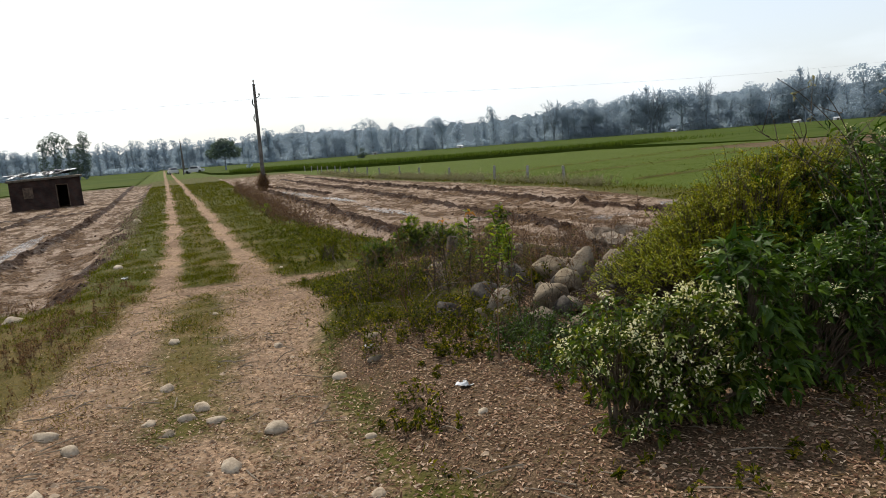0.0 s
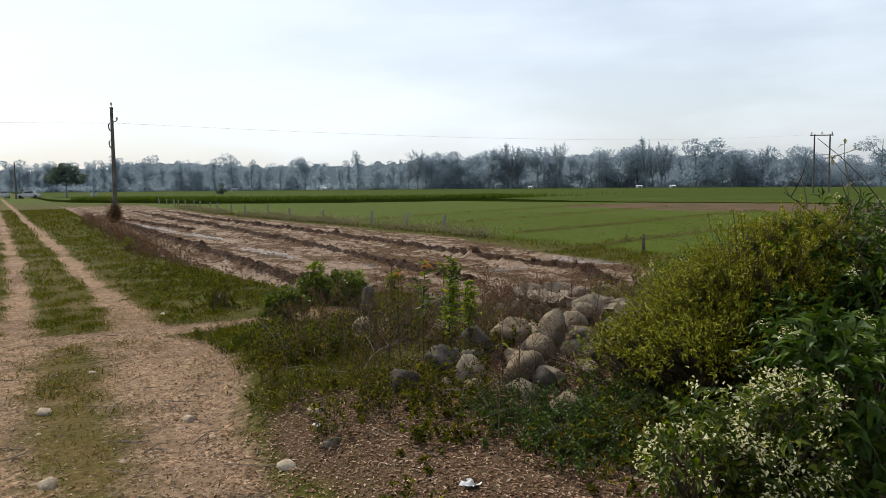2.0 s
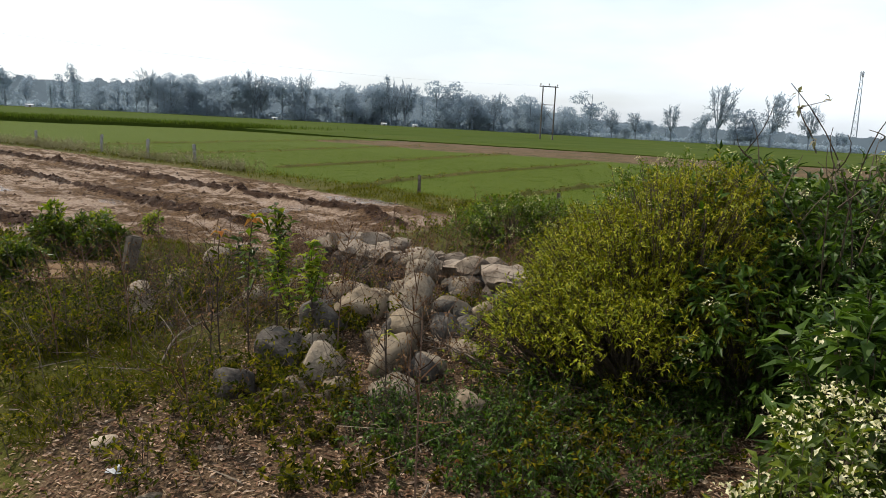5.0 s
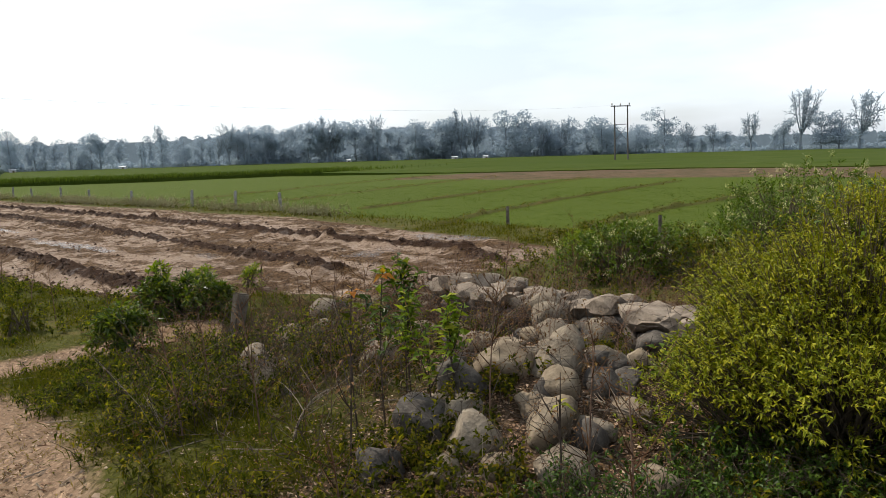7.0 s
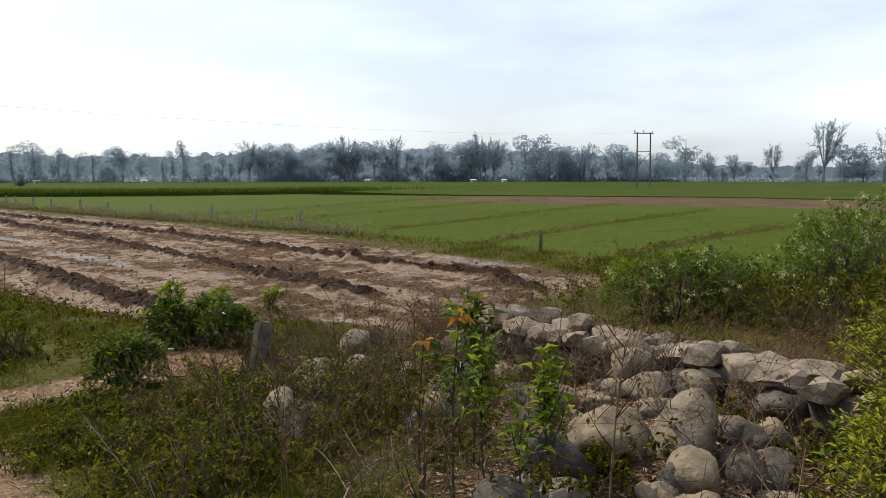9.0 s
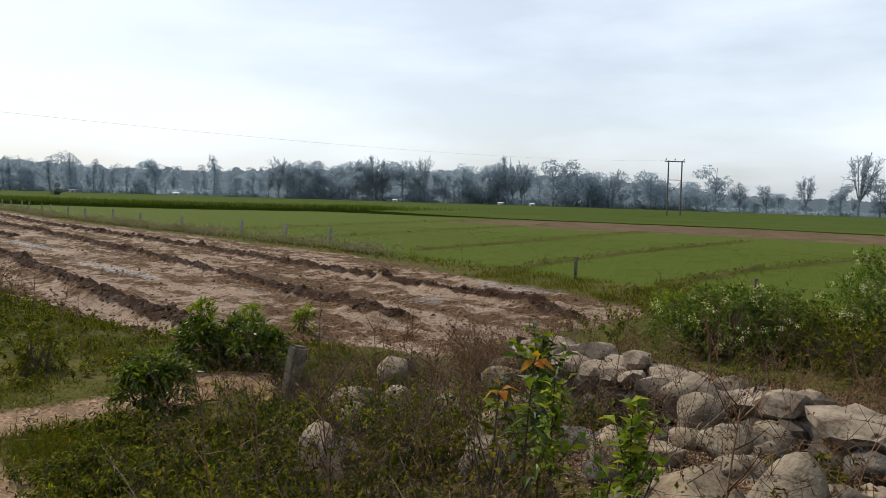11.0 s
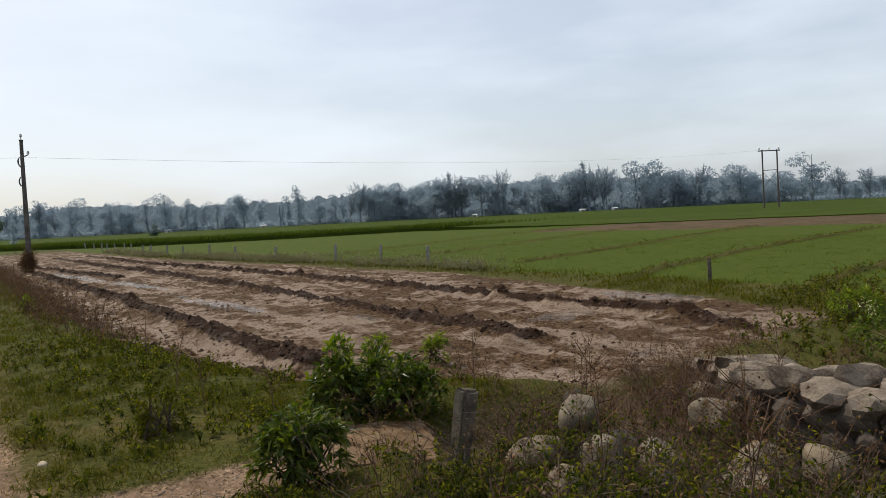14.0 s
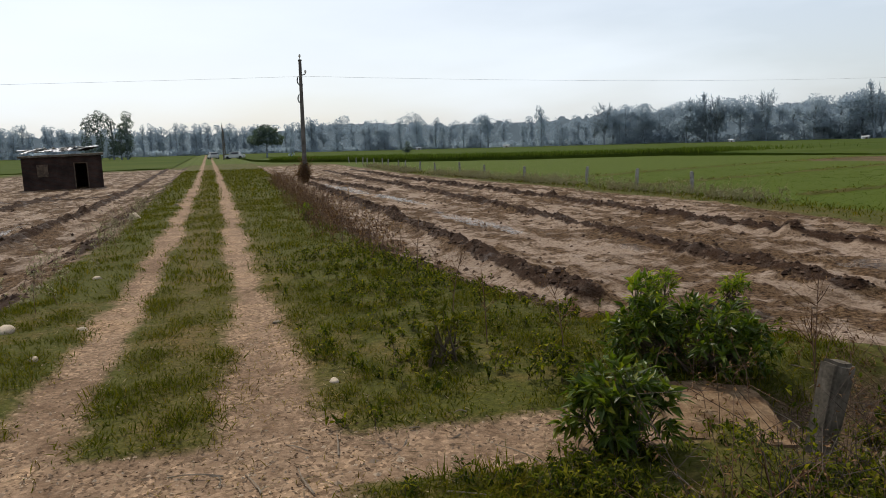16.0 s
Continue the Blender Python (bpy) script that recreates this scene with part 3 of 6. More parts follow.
    z["track"] = np.clip(np.maximum(np.maximum(ruts, bare), path) * (1 - 0.55 * strewn), 0, 1)
    z["litter"] = step(-0.15, 0.3, x - right + 2 * wob) * (1 - step(5.2, 6.4, y + 2 * wob)) * (1 - step(5.5, 7, x)) * (0.75 + 0.3 * fbm(x * 1.7, y * 1.7, 3, 8))
    ditch = step(2.4, 3.3, x) * (1 - step(7.4, 7.8, x)) * step(4.5, 5.5, y) * (1 - step(9.4, 10.2, y))
    z["litter"] = np.clip(np.maximum(np.maximum(z["litter"], ditch * 0.8), 0.8 * strewn * bare), 0, 1)
    crop = step(14.2, 15.2, x - 0.35 * wob * 8 - np.interp(y, [8, 14, 26, 60], [-1.2, -0.6, 0.2, 0.2])) * step(4, 7, y + 0.2 * x)
    crop = np.maximum(crop, step(100, 106, y))
    crop = np.maximum(crop, step(-19, -21, x) * step(40, 50, y))
    z["crop"] = crop
    z["fallow"] = crop * step(36, 39, x + 3 * fbm(y * 0.1, x * 0.1, 2, 4)) * step(3, 7, y) * (1 - step(44, 47, y - 0.1 * (x - 40)))
    clod, wet = np.zeros_like(x), np.zeros_like(x)
    for a, b, c, d, h, w in RIDGES:
        dist, _ = near_line(x, y, a, b, c, d)
        clod = np.maximum(clod, step(w * 1.5, w * 0.5, dist + 0.1 * fbm(x * 2, y * 2, 2, 2)))
    for a, b, c, d in BUNDS:
        dist, _ = near_line(x, y, a, b, c, d)
        z["crop"] = z["crop"] * (1 - 0.95 * step(0.3, 0.1, dist))
    rim = (1 - step(0.2, 1.1, x - inner)) * (x > 0) * (y < 40) + (1 - step(0.2, 0.9, left_edge - x)) * (x < 0)
    clod = np.maximum(clod, np.clip(rim, 0, 1) * step(-0.3, 0.4, fbm(x * 1.3, y * 1.0, 3, 19)))
    z["clod"] = clod * step(0.2, 0.6, z["mud"])
    z["worn"] = np.clip(np.maximum(np.maximum(crown, crown2) * 0.9, np.maximum((1 - step(0.0, 0.45, x - 0.8)) * (x > 0.3) * step(6, 7.5, y) * 0.5, step(-1.05, -1.35, x) * (1 - step(9.5, 11.5, y)) * 0.8)) * np.clip(0.75 + 0.6 * fbm(x * 1.2, y * 0.8, 3, 18), 0, 1), 0, 1)
    for a, b, rx, ry in ((7.25, 10.55, 0.35, 0.28), (6.1, 22, 0.3, 3.0), (6.6, 31, 0.3, 4.0), (8.9, 13.4, 0.9, 0.4), (6.9, 16.4, 0.22, 0.5), (11.4, 13.6, 0.5, 1.1), (-4.9, 24, 0.3, 4.5), (6.3, 40, 0.35, 6.0)):
        wet = np.maximum(wet, step(1.15, 0.7, np.hypot((x - a) / rx, (y - b) / ry) + 0.5 * fbm(x * 2, y * 2, 3, 9)))
    z["wet"] = wet * (1 - clod)
    return z


def height(x, y, z=None, fine=True):
    """The ground's height."""
    x, y = np.asarray(x, float), np.asarray(y, float)
    z = z or zones(x, y)
    h = -0.26 * step(-0.5, 0.7, x - mud_right_inner(y)) * step(8.0, 10.5, y)
    h = h - 0.24 * step(1.7, 2.9, -x) * step(8.5, 12.0, y)
    h = h - 0.26 * step(4.0, 8.0, x) * (1 - step(8.0, 10.5, y))
    ditch = step(2.5, 4.2, x) * (1 - step(-0.1, 0.1, x - np.interp(y, [4.8, 5.7, 7.0, 7.7, 9.4], [4.35, 4.58, 4.82, 5.0, 6.7]))) * step(5.2, 7.2, y) * (1 - step(9.3, 10.1, y))
    h = h - 0.32 * ditch * step(6.0, 7.4, y)
    h = h + 0.17 * step(0.25, 1.0, x) * (1 - step(2.9, 4.6, x)) * (1 - step(6.2, 8.4, y)) * step(-1.5, 1.5, y)
    h = h + 0.26 * np.exp(-(((x - 2.85) / 0.8) ** 2 + ((y - 5.05) / 0.55) ** 2)) + 0.2 * np.exp(-(((x - 4.2) / 0.7) ** 2 + ((y - 5.9) / 0.5) ** 2))
    dist = np.hypot(x, y - 4)
    az = np.clip(np.degrees(np.arctan2(x, y - 4)), -25, 85)
    h = h + np.clip((dist - 45) / 245, 0, 1.3) * (1.9 - 0.066 * az + 0.25)
    h = h + 0.025 * fbm(x * 0.6, y * 0.6, 3, 1) - 0.03 * z["track"] * step(8.6, 9.6, y)
    h = h + 0.015 * fbm(x * 2.2, y * 2.2, 3, 6) * (1 - 0.4 * z["track"])
    if fine:
        rough = fbm(x * 4.5, y * 4.5, 3, 21)
        h = h + 0.095 * z["mud"] * (1 - z["wet"]) * np.where(rough > 0.05, rough, 0.25 * rough) + 0.02 * z["mud"] * fbm(x * 1.6, y * 0.8, 3, 23)
    for a, b, c, d, up, w in RIDGES:
        dl, _ = near_line(x, y, a, b, c, d)
        lump = 0.75 + 0.6 * fbm(x * 3.1, y * 3.1, 3, 31) if fine else 0.75
        h = h + 1.35 * up * np.exp(-(dl / (w * 1.15)) ** 2) * lump
    for a, b, c, d in BUNDS:
        dl, _ = near_line(x, y, a, b, c, d)
        h = h + 0.12 * np.exp(-(dl / 0.16) ** 2) * (0.8 + 0.5 * fbm(x * 1.5, y * 1.5, 2, 41))
    return h


def ground_z(x, y):
    return float(height(np.array([x]), np.array([y]))[0])


def build_ground():
    grow = lambda a, b, first, ratio: a + np.sign(b - a) * np.cumsum(np.minimum(first * ratio ** np.arange(400), 400))
    cut = lambda v, lo, hi: v[(v > lo) & (v < hi)]
    xs = np.concatenate([cut(grow(-12, -2600, 0.2, 1.13), -2600, -12)[::-1], np.arange(-12, -5, 0.14), np.arange(-5, 8.5, 0.065), np.arange(8.5, 16, 0.11), cut(grow(16, 2600, 0.14, 1.1), 16, 2600)])
    ys = np.concatenate([cut(grow(1, -2600, 0.12, 1.16), -2600, 1)[::-1], np.arange(1, 16, 0.065), np.arange(16, 30, 0.11), np.arange(30, 60, 0.22), np.arange(60, 110, 0.8), cut(grow(110, 2600, 1.0, 1.1), 110, 2600)])
    X, Y = np.meshgrid(xs, ys)
    z = zones(X, Y)
    Z = height(X, Y, z)
    V = np.stack([X, Y, Z], -1).reshape(-1, 3)
    ny, nx = X.shape
    i, j = np.meshgrid(np.arange(ny - 1), np.arange(nx - 1), indexing="ij")
    F = np.stack([i * nx + j, i * nx + j + 1, (i + 1) * nx + j + 1, (i + 1) * nx + j], -1).reshape(-1, 4)
    mean = lambda a: (a[:-1, :-1] + a[1:, :-1] + a[:-1, 1:] + a[1:, 1:]).ravel() / 4
    which = np.zeros(len(F), int)
    which[mean(z["crop"]) > 0.5] = 3
    which[mean(z["mud"]) > 0.5] = 2
    which[mean(z["track"]) > 0.5] = 1
    xc = mean(X)
    which[(which == 2) & (xc < 0)] = 4
    told = (("ground", "grassy verge and waste ground with soil and leaf litter", "ground"),
            ("road", "rutted dirt track of pale gravel and earth", "dirt track"),
            ("mud_field_1", "ploughed wet mud field with dark furrow banks", "field"),
            ("crop_field", "flat field of short young green crop", "field"),
            ("mud_field_2", "ploughed muddy field beside the brick hut", "field"))
    for k, (name, label, category) in enumerate(told):
        f = F[which == k]
        used, back = np.unique(f, return_inverse=True)
        me = make_mesh(name, V[used], back.reshape(f.shape), smooth=True)
        for key, values in z.items():
            at = me.attributes.new(key, "FLOAT", "POINT")
            at.data.foreach_set("value", values.reshape(-1)[used].astype(np.float32))
        ob = part(name, me, M_ground)
        tagged(ob, label, category, kind="structure")


build_ground()


# ---- far fields ----
def standing_wheat():
    """A raised, ruffled block of wheat with an upright near edge, and blades along that edge."""
    geo = Geo()
    ys = np.concatenate([np.arange(-60, 20, 4), np.arange(20, 100, 0.7), np.arange(100, 330, 3)])
    ds = np.concatenate([[0, 0, 0.35, 0.8], np.arange(1.5, 12, 1.0), np.arange(12, 60, 5), np.arange(60, 420, 24)])
    Y, D = np.meshgrid(ys, ds, indexing="ij")
    X = wheat_edge(Y) + D + 0.5 * fbm(Y * 0.15, D * 0, 2, 71)
    up = np.where(np.arange(len(ds))[None] == 0, -0.1, np.interp(Y, [50, 68], [0.08, 0.36])) + 0.14 * fbm(X * 0.8, Y * 0.8, 3, 72) * (D > 0)
    Z = height(X, Y, fine=False) + up
    V = np.stack([X, Y, Z], -1).reshape(-1, 3)
    ny, nx = X.shape
    i, j = np.meshgrid(np.arange(ny - 1), np.arange(nx - 1), indexing="ij")
    geo.add(V, np.stack([i * nx + j, i * nx + j + 1, (i + 1) * nx + j + 1, (i + 1) * nx + j], -1).reshape(-1, 4))
    n = 30000
    y = rng.uniform(66, 118, n)
    x = wheat_edge(y) + 0.5 * fbm(y * 0.15, y * 0, 2, 71) + rng.exponential(3.0, n) - 0.1
    P = np.stack([x, y, height(x, y, fine=False) + rng.uniform(0.0, 0.35, n)], 1)
    geo.add(*leaves(P, np.stack([rng.normal(0, 0.22, n), rng.normal(0, 0.22, n), np.ones(n)], 1), rng.uniform(0.45, 0.75, n), 0.06, 0.2, 0.1, True))
    tagged(part("wheat_field", geo, M_wheat), "tall green standing wheat behind the young crop", "crop", kind="stuff")


def far_left_crop():
    """Green crop west of the track, beyond the ploughed land."""
    geo = Geo()
    xs, ys = np.arange(-160, -1.5, 3.0), np.concatenate([[96, 96.01], np.arange(97, 330, 6)])
    X, Y = np.meshgrid(xs, ys)
    Z = height(X, Y, fine=False) + np.where(Y < 96.005, -0.05, 0.12 + 0.1 * fbm(X, Y, 2, 77))
    ny, nx = X.shape
    i, j = np.meshgrid(np.arange(ny - 1), np.arange(nx - 1), indexing="ij")
    geo.add(np.stack([X, Y, Z], -1).reshape(-1, 3), np.stack([i * nx + j, i * nx + j + 1, (i + 1) * nx + j + 1, (i + 1) * nx + j], -1).reshape(-1, 4))
    tagged(part("wheat_field", geo, M_wheat), "green standing crop beyond the brick hut", "crop", kind="stuff")


standing_wheat()
far_left_crop()


# ---- trees ----
def crown_points(n, blobs):
    """Places and outward ways on lumpy blobs (x, y, z, rx, rz)."""
    blobs = np.array(blobs, float)
    pick = rng.choice(len(blobs), n, p=blobs[:, 3] ** 2 / (blobs[:, 3] ** 2).sum())
    d = unit(rng.normal(0, 1, (n, 3)))
    r = rng.uniform(0.25, 1.0, n) ** 0.45
    r = r * (1 + 0.3 * fbm(d[:, 0] * 2.5 + pick * 3.1, d[:, 1] * 2.5 + d[:, 2] * 2, 2, 51))
    b = blobs[pick]
    return b[:, :3] + d * r[:, None] * np.stack([b[:, 3], b[:, 3], b[:, 4]], 1), d


def tree_model(kind, high, dense=1.0):
    """A tree of that height at the origin: a tapered trunk with limbs, and a crown of leaf clumps."""
    wood, leaf = Geo(), Geo()
    if kind == "bare":
        # grey limbs fanning into a rounded head of fine twigs
        fork = high * rng.uniform(0.26, 0.36)
        wood.add(*curves([[0, 0, -0.3]], [[0.01 * high, 0, fork * 0.5]], [[0, 0.01 * high, fork]], high * 0.02, high * 0.014, 4, 6))
        n = 13
        a, rad = rng.uniform(0, 6.28, n) + np.arange(n) * 2.4, rng.uniform(0.04, 0.24, n) * high
        ends = np.stack([np.cos(a) * rad, np.sin(a) * rad, high * (0.97 - 1.3 * (rad / high) ** 1.5 - rng.uniform(0, 0.22, n))], 1)
        base = np.stack([np.zeros(n), np.zeros(n), fork * rng.uniform(0.75, 1.0, n)], 1)
        bent = base + (ends - base) * np.array([0.62, 0.62, 0.4])
        wood.add(*curves(base, bent, ends, high * 0.008, 0.03, 5, 4))
        t = rng.uniform(0.35, 1.0, (n, 16, 1))
        p = ((1 - t) ** 2 * base[:, None] + 2 * t * (1 - t) * bent[:, None] + t * t * ends[:, None]).reshape(-1, 3)
        m = len(p)
        out = unit(p - np.array([0, 0, high * 0.5])) + rng.normal(0, 0.5, (m, 3)) + np.array([0, 0, 0.3])
        tip = p + unit(out) * rng.uniform(0.05, 0.14, m)[:, None] * high
        wood.add(*curves(p, (p + tip) / 2 + rng.normal(0, 0.012 * high, (m, 3)), tip, 0.05, 0.025, 2, 3))
        u = rng.uniform(0.2, 1.05, (m, 6, 1))
        q = (p[:, None] + (tip - p)[:, None] * u).reshape(-1, 3)
        leaf.add(*leaves(q, np.repeat(out, 6, 0) + rng.normal(0, 0.9, (len(q), 3)), rng.uniform(0.5, 1.3, len(q)) * high / 15, 0.16, simple=True))
        return wood, leaf
    lean = rng.normal(0, 0.03, 2) * high
    top = np.array([lean[0], lean[1], high * 0.86])
    wood.add(*curves([[0, 0, -0.3]], [[0, 0, high * 0.4]], [top], high * 0.017 + 0.05, 0.05, 6, 7))
    if kind == "slender":
        blobs = [(lean[0] * t + rng.normal(0, 0.05) * high, lean[1] * t + rng.normal(0, 0.05) * high, high * t, high * rng.uniform(0.055, 0.10), high * rng.uniform(0.06, 0.1)) for t in np.linspace(0.12, 0.93, 11)]
        n, size = 1300, (0.28, 0.56)
    elif kind == "round":
        blobs = [(rng.normal(0, 0.17) * high, rng.normal(0, 0.17) * high, high * rng.uniform(0.22, 0.85), high * rng.uniform(0.14, 0.24), high * rng.uniform(0.12, 0.18)) for _ in range(10)]
        n, size = 2300, (0.28, 0.6)
    elif kind == "dome":
        blobs = [(high * r * math.cos(a), high * r * math.sin(a), high * (0.52 + 0.33 * (1 - (r / 0.36) ** 2)), high * rng.uniform(0.13, 0.18), high * rng.uniform(0.11, 0.15)) for r, a in [(0.0, 0.0)] + [(0.2, k * 1.25) for k in range(5)] + [(0.34, 0.4 + k * 0.9) for k in range(7)]]
        n, size = 2600, (0.3, 0.55)
    else:
        blobs = [(rng.normal(0, 0.10) * high, rng.normal(0, 0.10) * high, high * rng.uniform(0.12, 0.9), high * rng.uniform(0.09, 0.16), high * rng.uniform(0.07, 0.13)) for _ in range(13)]
        n, size = 1800, (0.28, 0.6)
    ends = np.array([b[:3] for b in blobs])
    start = np.array([[lean[0] * t, lean[1] * t, high * t] for t in np.clip(ends[:, 2] / high - 0.2, 0.15, 0.8)])
    wood.add(*curves(start, (start + ends) / 2 + np.array([0, 0, -0.02 * high]), ends, high * 0.007 + 0.02, 0.02, 3, 4))
    n = int(n * dense)
    P, d = crown_points(n, blobs)
    leaf.add(*leaves(P, d + rng.normal(0, 0.6, d.shape), rng.uniform(*size, n) / dense ** 0.5, rng.uniform(0.16, 0.32, n) / dense ** 0.5, simple=True))
    return wood, leaf


LOOKS = {"slender": "slender tall tree with thin grey-green crown", "round": "broad round dark-crowned tree", "dome": "round dark green tree standing alone in the field", "full": "leafy hazy grey-green woodland tree", "bare": "grey half-bare tree with spreading branches"}
MODELS = {}


def tree(kind, x, y, high, variant=0, group="", label="", sink=0.0):
    """A tree of the kind; trees of one variant share their meshes."""
    base = {"slender": 13.0, "round": 9.0, "dome": 7.0, "full": 12.0, "bare": 15.0}[kind]
    m = pose(x, y, float(height(np.array([x]), np.array([y]), fine=False)[0]) - sink, 0, 0, float(rng.uniform(0, 360)))
    if (kind, variant) not in MODELS:
        ob = thing("tree", LOOKS[kind], "tree")
        wood, leaf = tree_model(kind, base)
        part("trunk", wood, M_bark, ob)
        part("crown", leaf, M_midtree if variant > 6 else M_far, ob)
        MODELS[kind, variant] = ob
    else:
        ob = copy_thing(MODELS[kind, variant], m)
    s = high / base
    ob.matrix_world = m
    ob.scale = (s * float(rng.uniform(0.9, 1.15)), s * float(rng.uniform(0.9, 1.15)), s)
    tagged(ob, label or LOOKS[kind], group=group)
    return ob


def at_bearing(az, dist):
    return math.sin(radians(az)) * dist, 4 + math.cos(radians(az)) * dist


# trees that stand out: bearing, distance, height, kind
for az, dist, high, kind in ((14.8, 285, 12.5, "slender"), (16.1, 280, 16.2, "full"), (17.6, 285, 12.5, "slender"), (21.75, 282, 15.2, "full"), (25.95, 282, 15.8, "slender"),
                             (24.5, 275, 9.5, "slender"), (19.8, 284, 10.5, "slender"), (30.8, 290, 17.4, "bare"), (36.8, 290, 18.5, "bare"), (38.3, 292, 19.0, "bare"), (42.3, 290, 19.7, "bare"), (45.4, 290, 18.1, "full"),
                             (49.0, 290, 20.2, "bare"), (50.2, 292, 19.0, "bare"), (52.7, 288, 19.4, "round"), (55.6, 290, 15.1, "bare"), (60.2, 285, 16.3, "round"), (62.8, 285, 12.6, "round"), (64.9, 283, 19.4, "full"),
                             (66.6, 283, 12.3, "bare"), (68.4, 283, 11.8, "bare"), (71.0, 285, 15.1, "bare"), (73.2, 285, 13.0, "full"), (74.3, 283, 24.1, "bare"), (75.6, 286, 14.0, "round"), (76.7, 284, 13.1, "round"), (78.0, 280, 21.3, "bare"), (80.5, 285, 16.8, "bare"),
                             (-8.1, 205, 11.6, "slender"), (-7.4, 206, 12.4, "slender"), (-6.4, 207, 11.6, "slender"), (-5.5, 206, 12.2, "slender"), (-5.9, 208, 11.0, "full")):
    tree(kind, *at_bearing(az, dist), high, int(rng.integers(0, 3)) if dist > 250 else 8, "trees at the field's far edge")
tree("dome", 11.4, 152.0, 7.0, 7)
tree("slender", 17.0, 160.0, 5.2, 1, "trees at the field's far edge", "small pale tree in the green field")
tree("round", 45.0, 168.0, 3.0, 7, "trees at the field's far edge", "low bush-like tree in the wheat")
# the wood from bearing 7 to 64 degrees
BACK_WOOD = {"trunk": Geo(), "crown": Geo()}


def back_tree(kind, x, y, high):
    """One more tree for the joined rows behind the first."""
    wood, leaf = tree_model(kind, high, 0.4)
    at = np.array([x, y, float(height(np.array([x]), np.array([y]), fine=False)[0])])
    for key, geo in (("trunk", wood), ("crown", leaf)):
        for f in (geo.t, geo.q):
            if f:
                BACK_WOOD[key].add(np.concatenate(geo.v) + at, np.concatenate(f))


for az in np.arange(7.5, 64.5, 0.62):
    for row in range(3):
        a = az + rng.normal(0, 0.3)
        d = 296 + row * 12 + rng.normal(0, 3)
        top = np.interp(a, [7, 9, 14, 18, 24, 30, 37, 45, 53, 58, 64], [12.5, 13.8, 13.3, 12, 12, 14.6, 16, 16.8, 16.2, 14, 11.5])
        kind = ("full", "slender", "full", "full")[int(rng.integers(0, 4))] if a < 29 else ("bare", "full", "full", "round", "round")[int(rng.integers(0, 5))]
        if row == 0 and rng.uniform() < 0.6:
            tree(kind, *at_bearing(a, d), top * rng.uniform(0.8, 1.15), int(rng.integers(0, 4)), "trees of the far wood")
        elif row == 1 and rng.uniform() < 0.45:
            back_tree("full" if kind == "bare" else kind, *at_bearing(a, d), top * rng.uniform(0.85, 1.1))
for az in np.arange(62, 84, 1.0):
    tree(("full", "bare", "round")[int(rng.integers(0, 3))], *at_bearing(az + rng.normal(0, 0.5), 310 + rng.normal(0, 8)), rng.uniform(6, 10.5), int(rng.integers(0, 4)), "trees of the far wood")
# the plantation west of the track's end
for az in np.arange(-22, 8, 0.62):
    for row in range(2):
        kind, place = ("slender", "slender", "full")[int(rng.integers(0, 3))], at_bearing(az + rng.normal(0, 0.2), 300 + row * 12 + rng.normal(0, 4))
        if row == 0:
            tree(kind, *place, rng.uniform(9.2, 12.8), int(rng.integers(0, 4)), "plantation trees beyond the track")
        else:
            back_tree(kind, *place, rng.uniform(9.2, 12.8))
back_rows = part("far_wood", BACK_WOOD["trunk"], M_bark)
tagged(back_rows, "hazy blue-grey rows of trees deep in the far wood", "woods", kind="stuff")
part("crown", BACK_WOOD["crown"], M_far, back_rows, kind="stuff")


def distance():
    """A plain backdrop of further woods behind the first rows, with an uneven crown line."""
    az = np.arange(-40, 100, 0.03)
    top = np.interp(az, [-40, -23, 7, 9, 14, 18, 24, 30, 37, 45, 53, 58, 64, 68, 84, 100], [6, 8, 9, 12.4, 12.2, 10.8, 10.8, 13, 14.4, 15, 14.4, 12.0, 9, 6.8, 6, 5])
    top = top * (1.0 + 0.07 * fbm(az * 0.7, az * 0, 2, 7) + 0.09 * fbm(az * 2.2, az * 0, 3, 8))
    lay = random.Random(9)
    for k in range(300):
        c, wide = lay.uniform(-40, 100), lay.uniform(0.3, 0.7)
        rise = np.interp(c, az, top) * lay.uniform(0.98, 1.1)
        over = np.clip(1 - ((az - c) / wide) ** 2, 0, 1) ** 0.25 * rise
        top = np.maximum(top, np.where(np.abs(az - c) < wide, over, 0))
    top = top + 0.5 * fbm(az * 14.0, az * 0, 4, 12)
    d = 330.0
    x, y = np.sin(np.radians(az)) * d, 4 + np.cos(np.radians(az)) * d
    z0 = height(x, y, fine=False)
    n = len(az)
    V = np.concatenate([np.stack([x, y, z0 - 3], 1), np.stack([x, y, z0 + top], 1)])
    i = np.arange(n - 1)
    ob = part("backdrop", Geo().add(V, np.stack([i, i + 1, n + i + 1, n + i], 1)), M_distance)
    tagged(ob, "hazy blue-grey line of woods in the far distance", "woods", kind="structure")


distance()


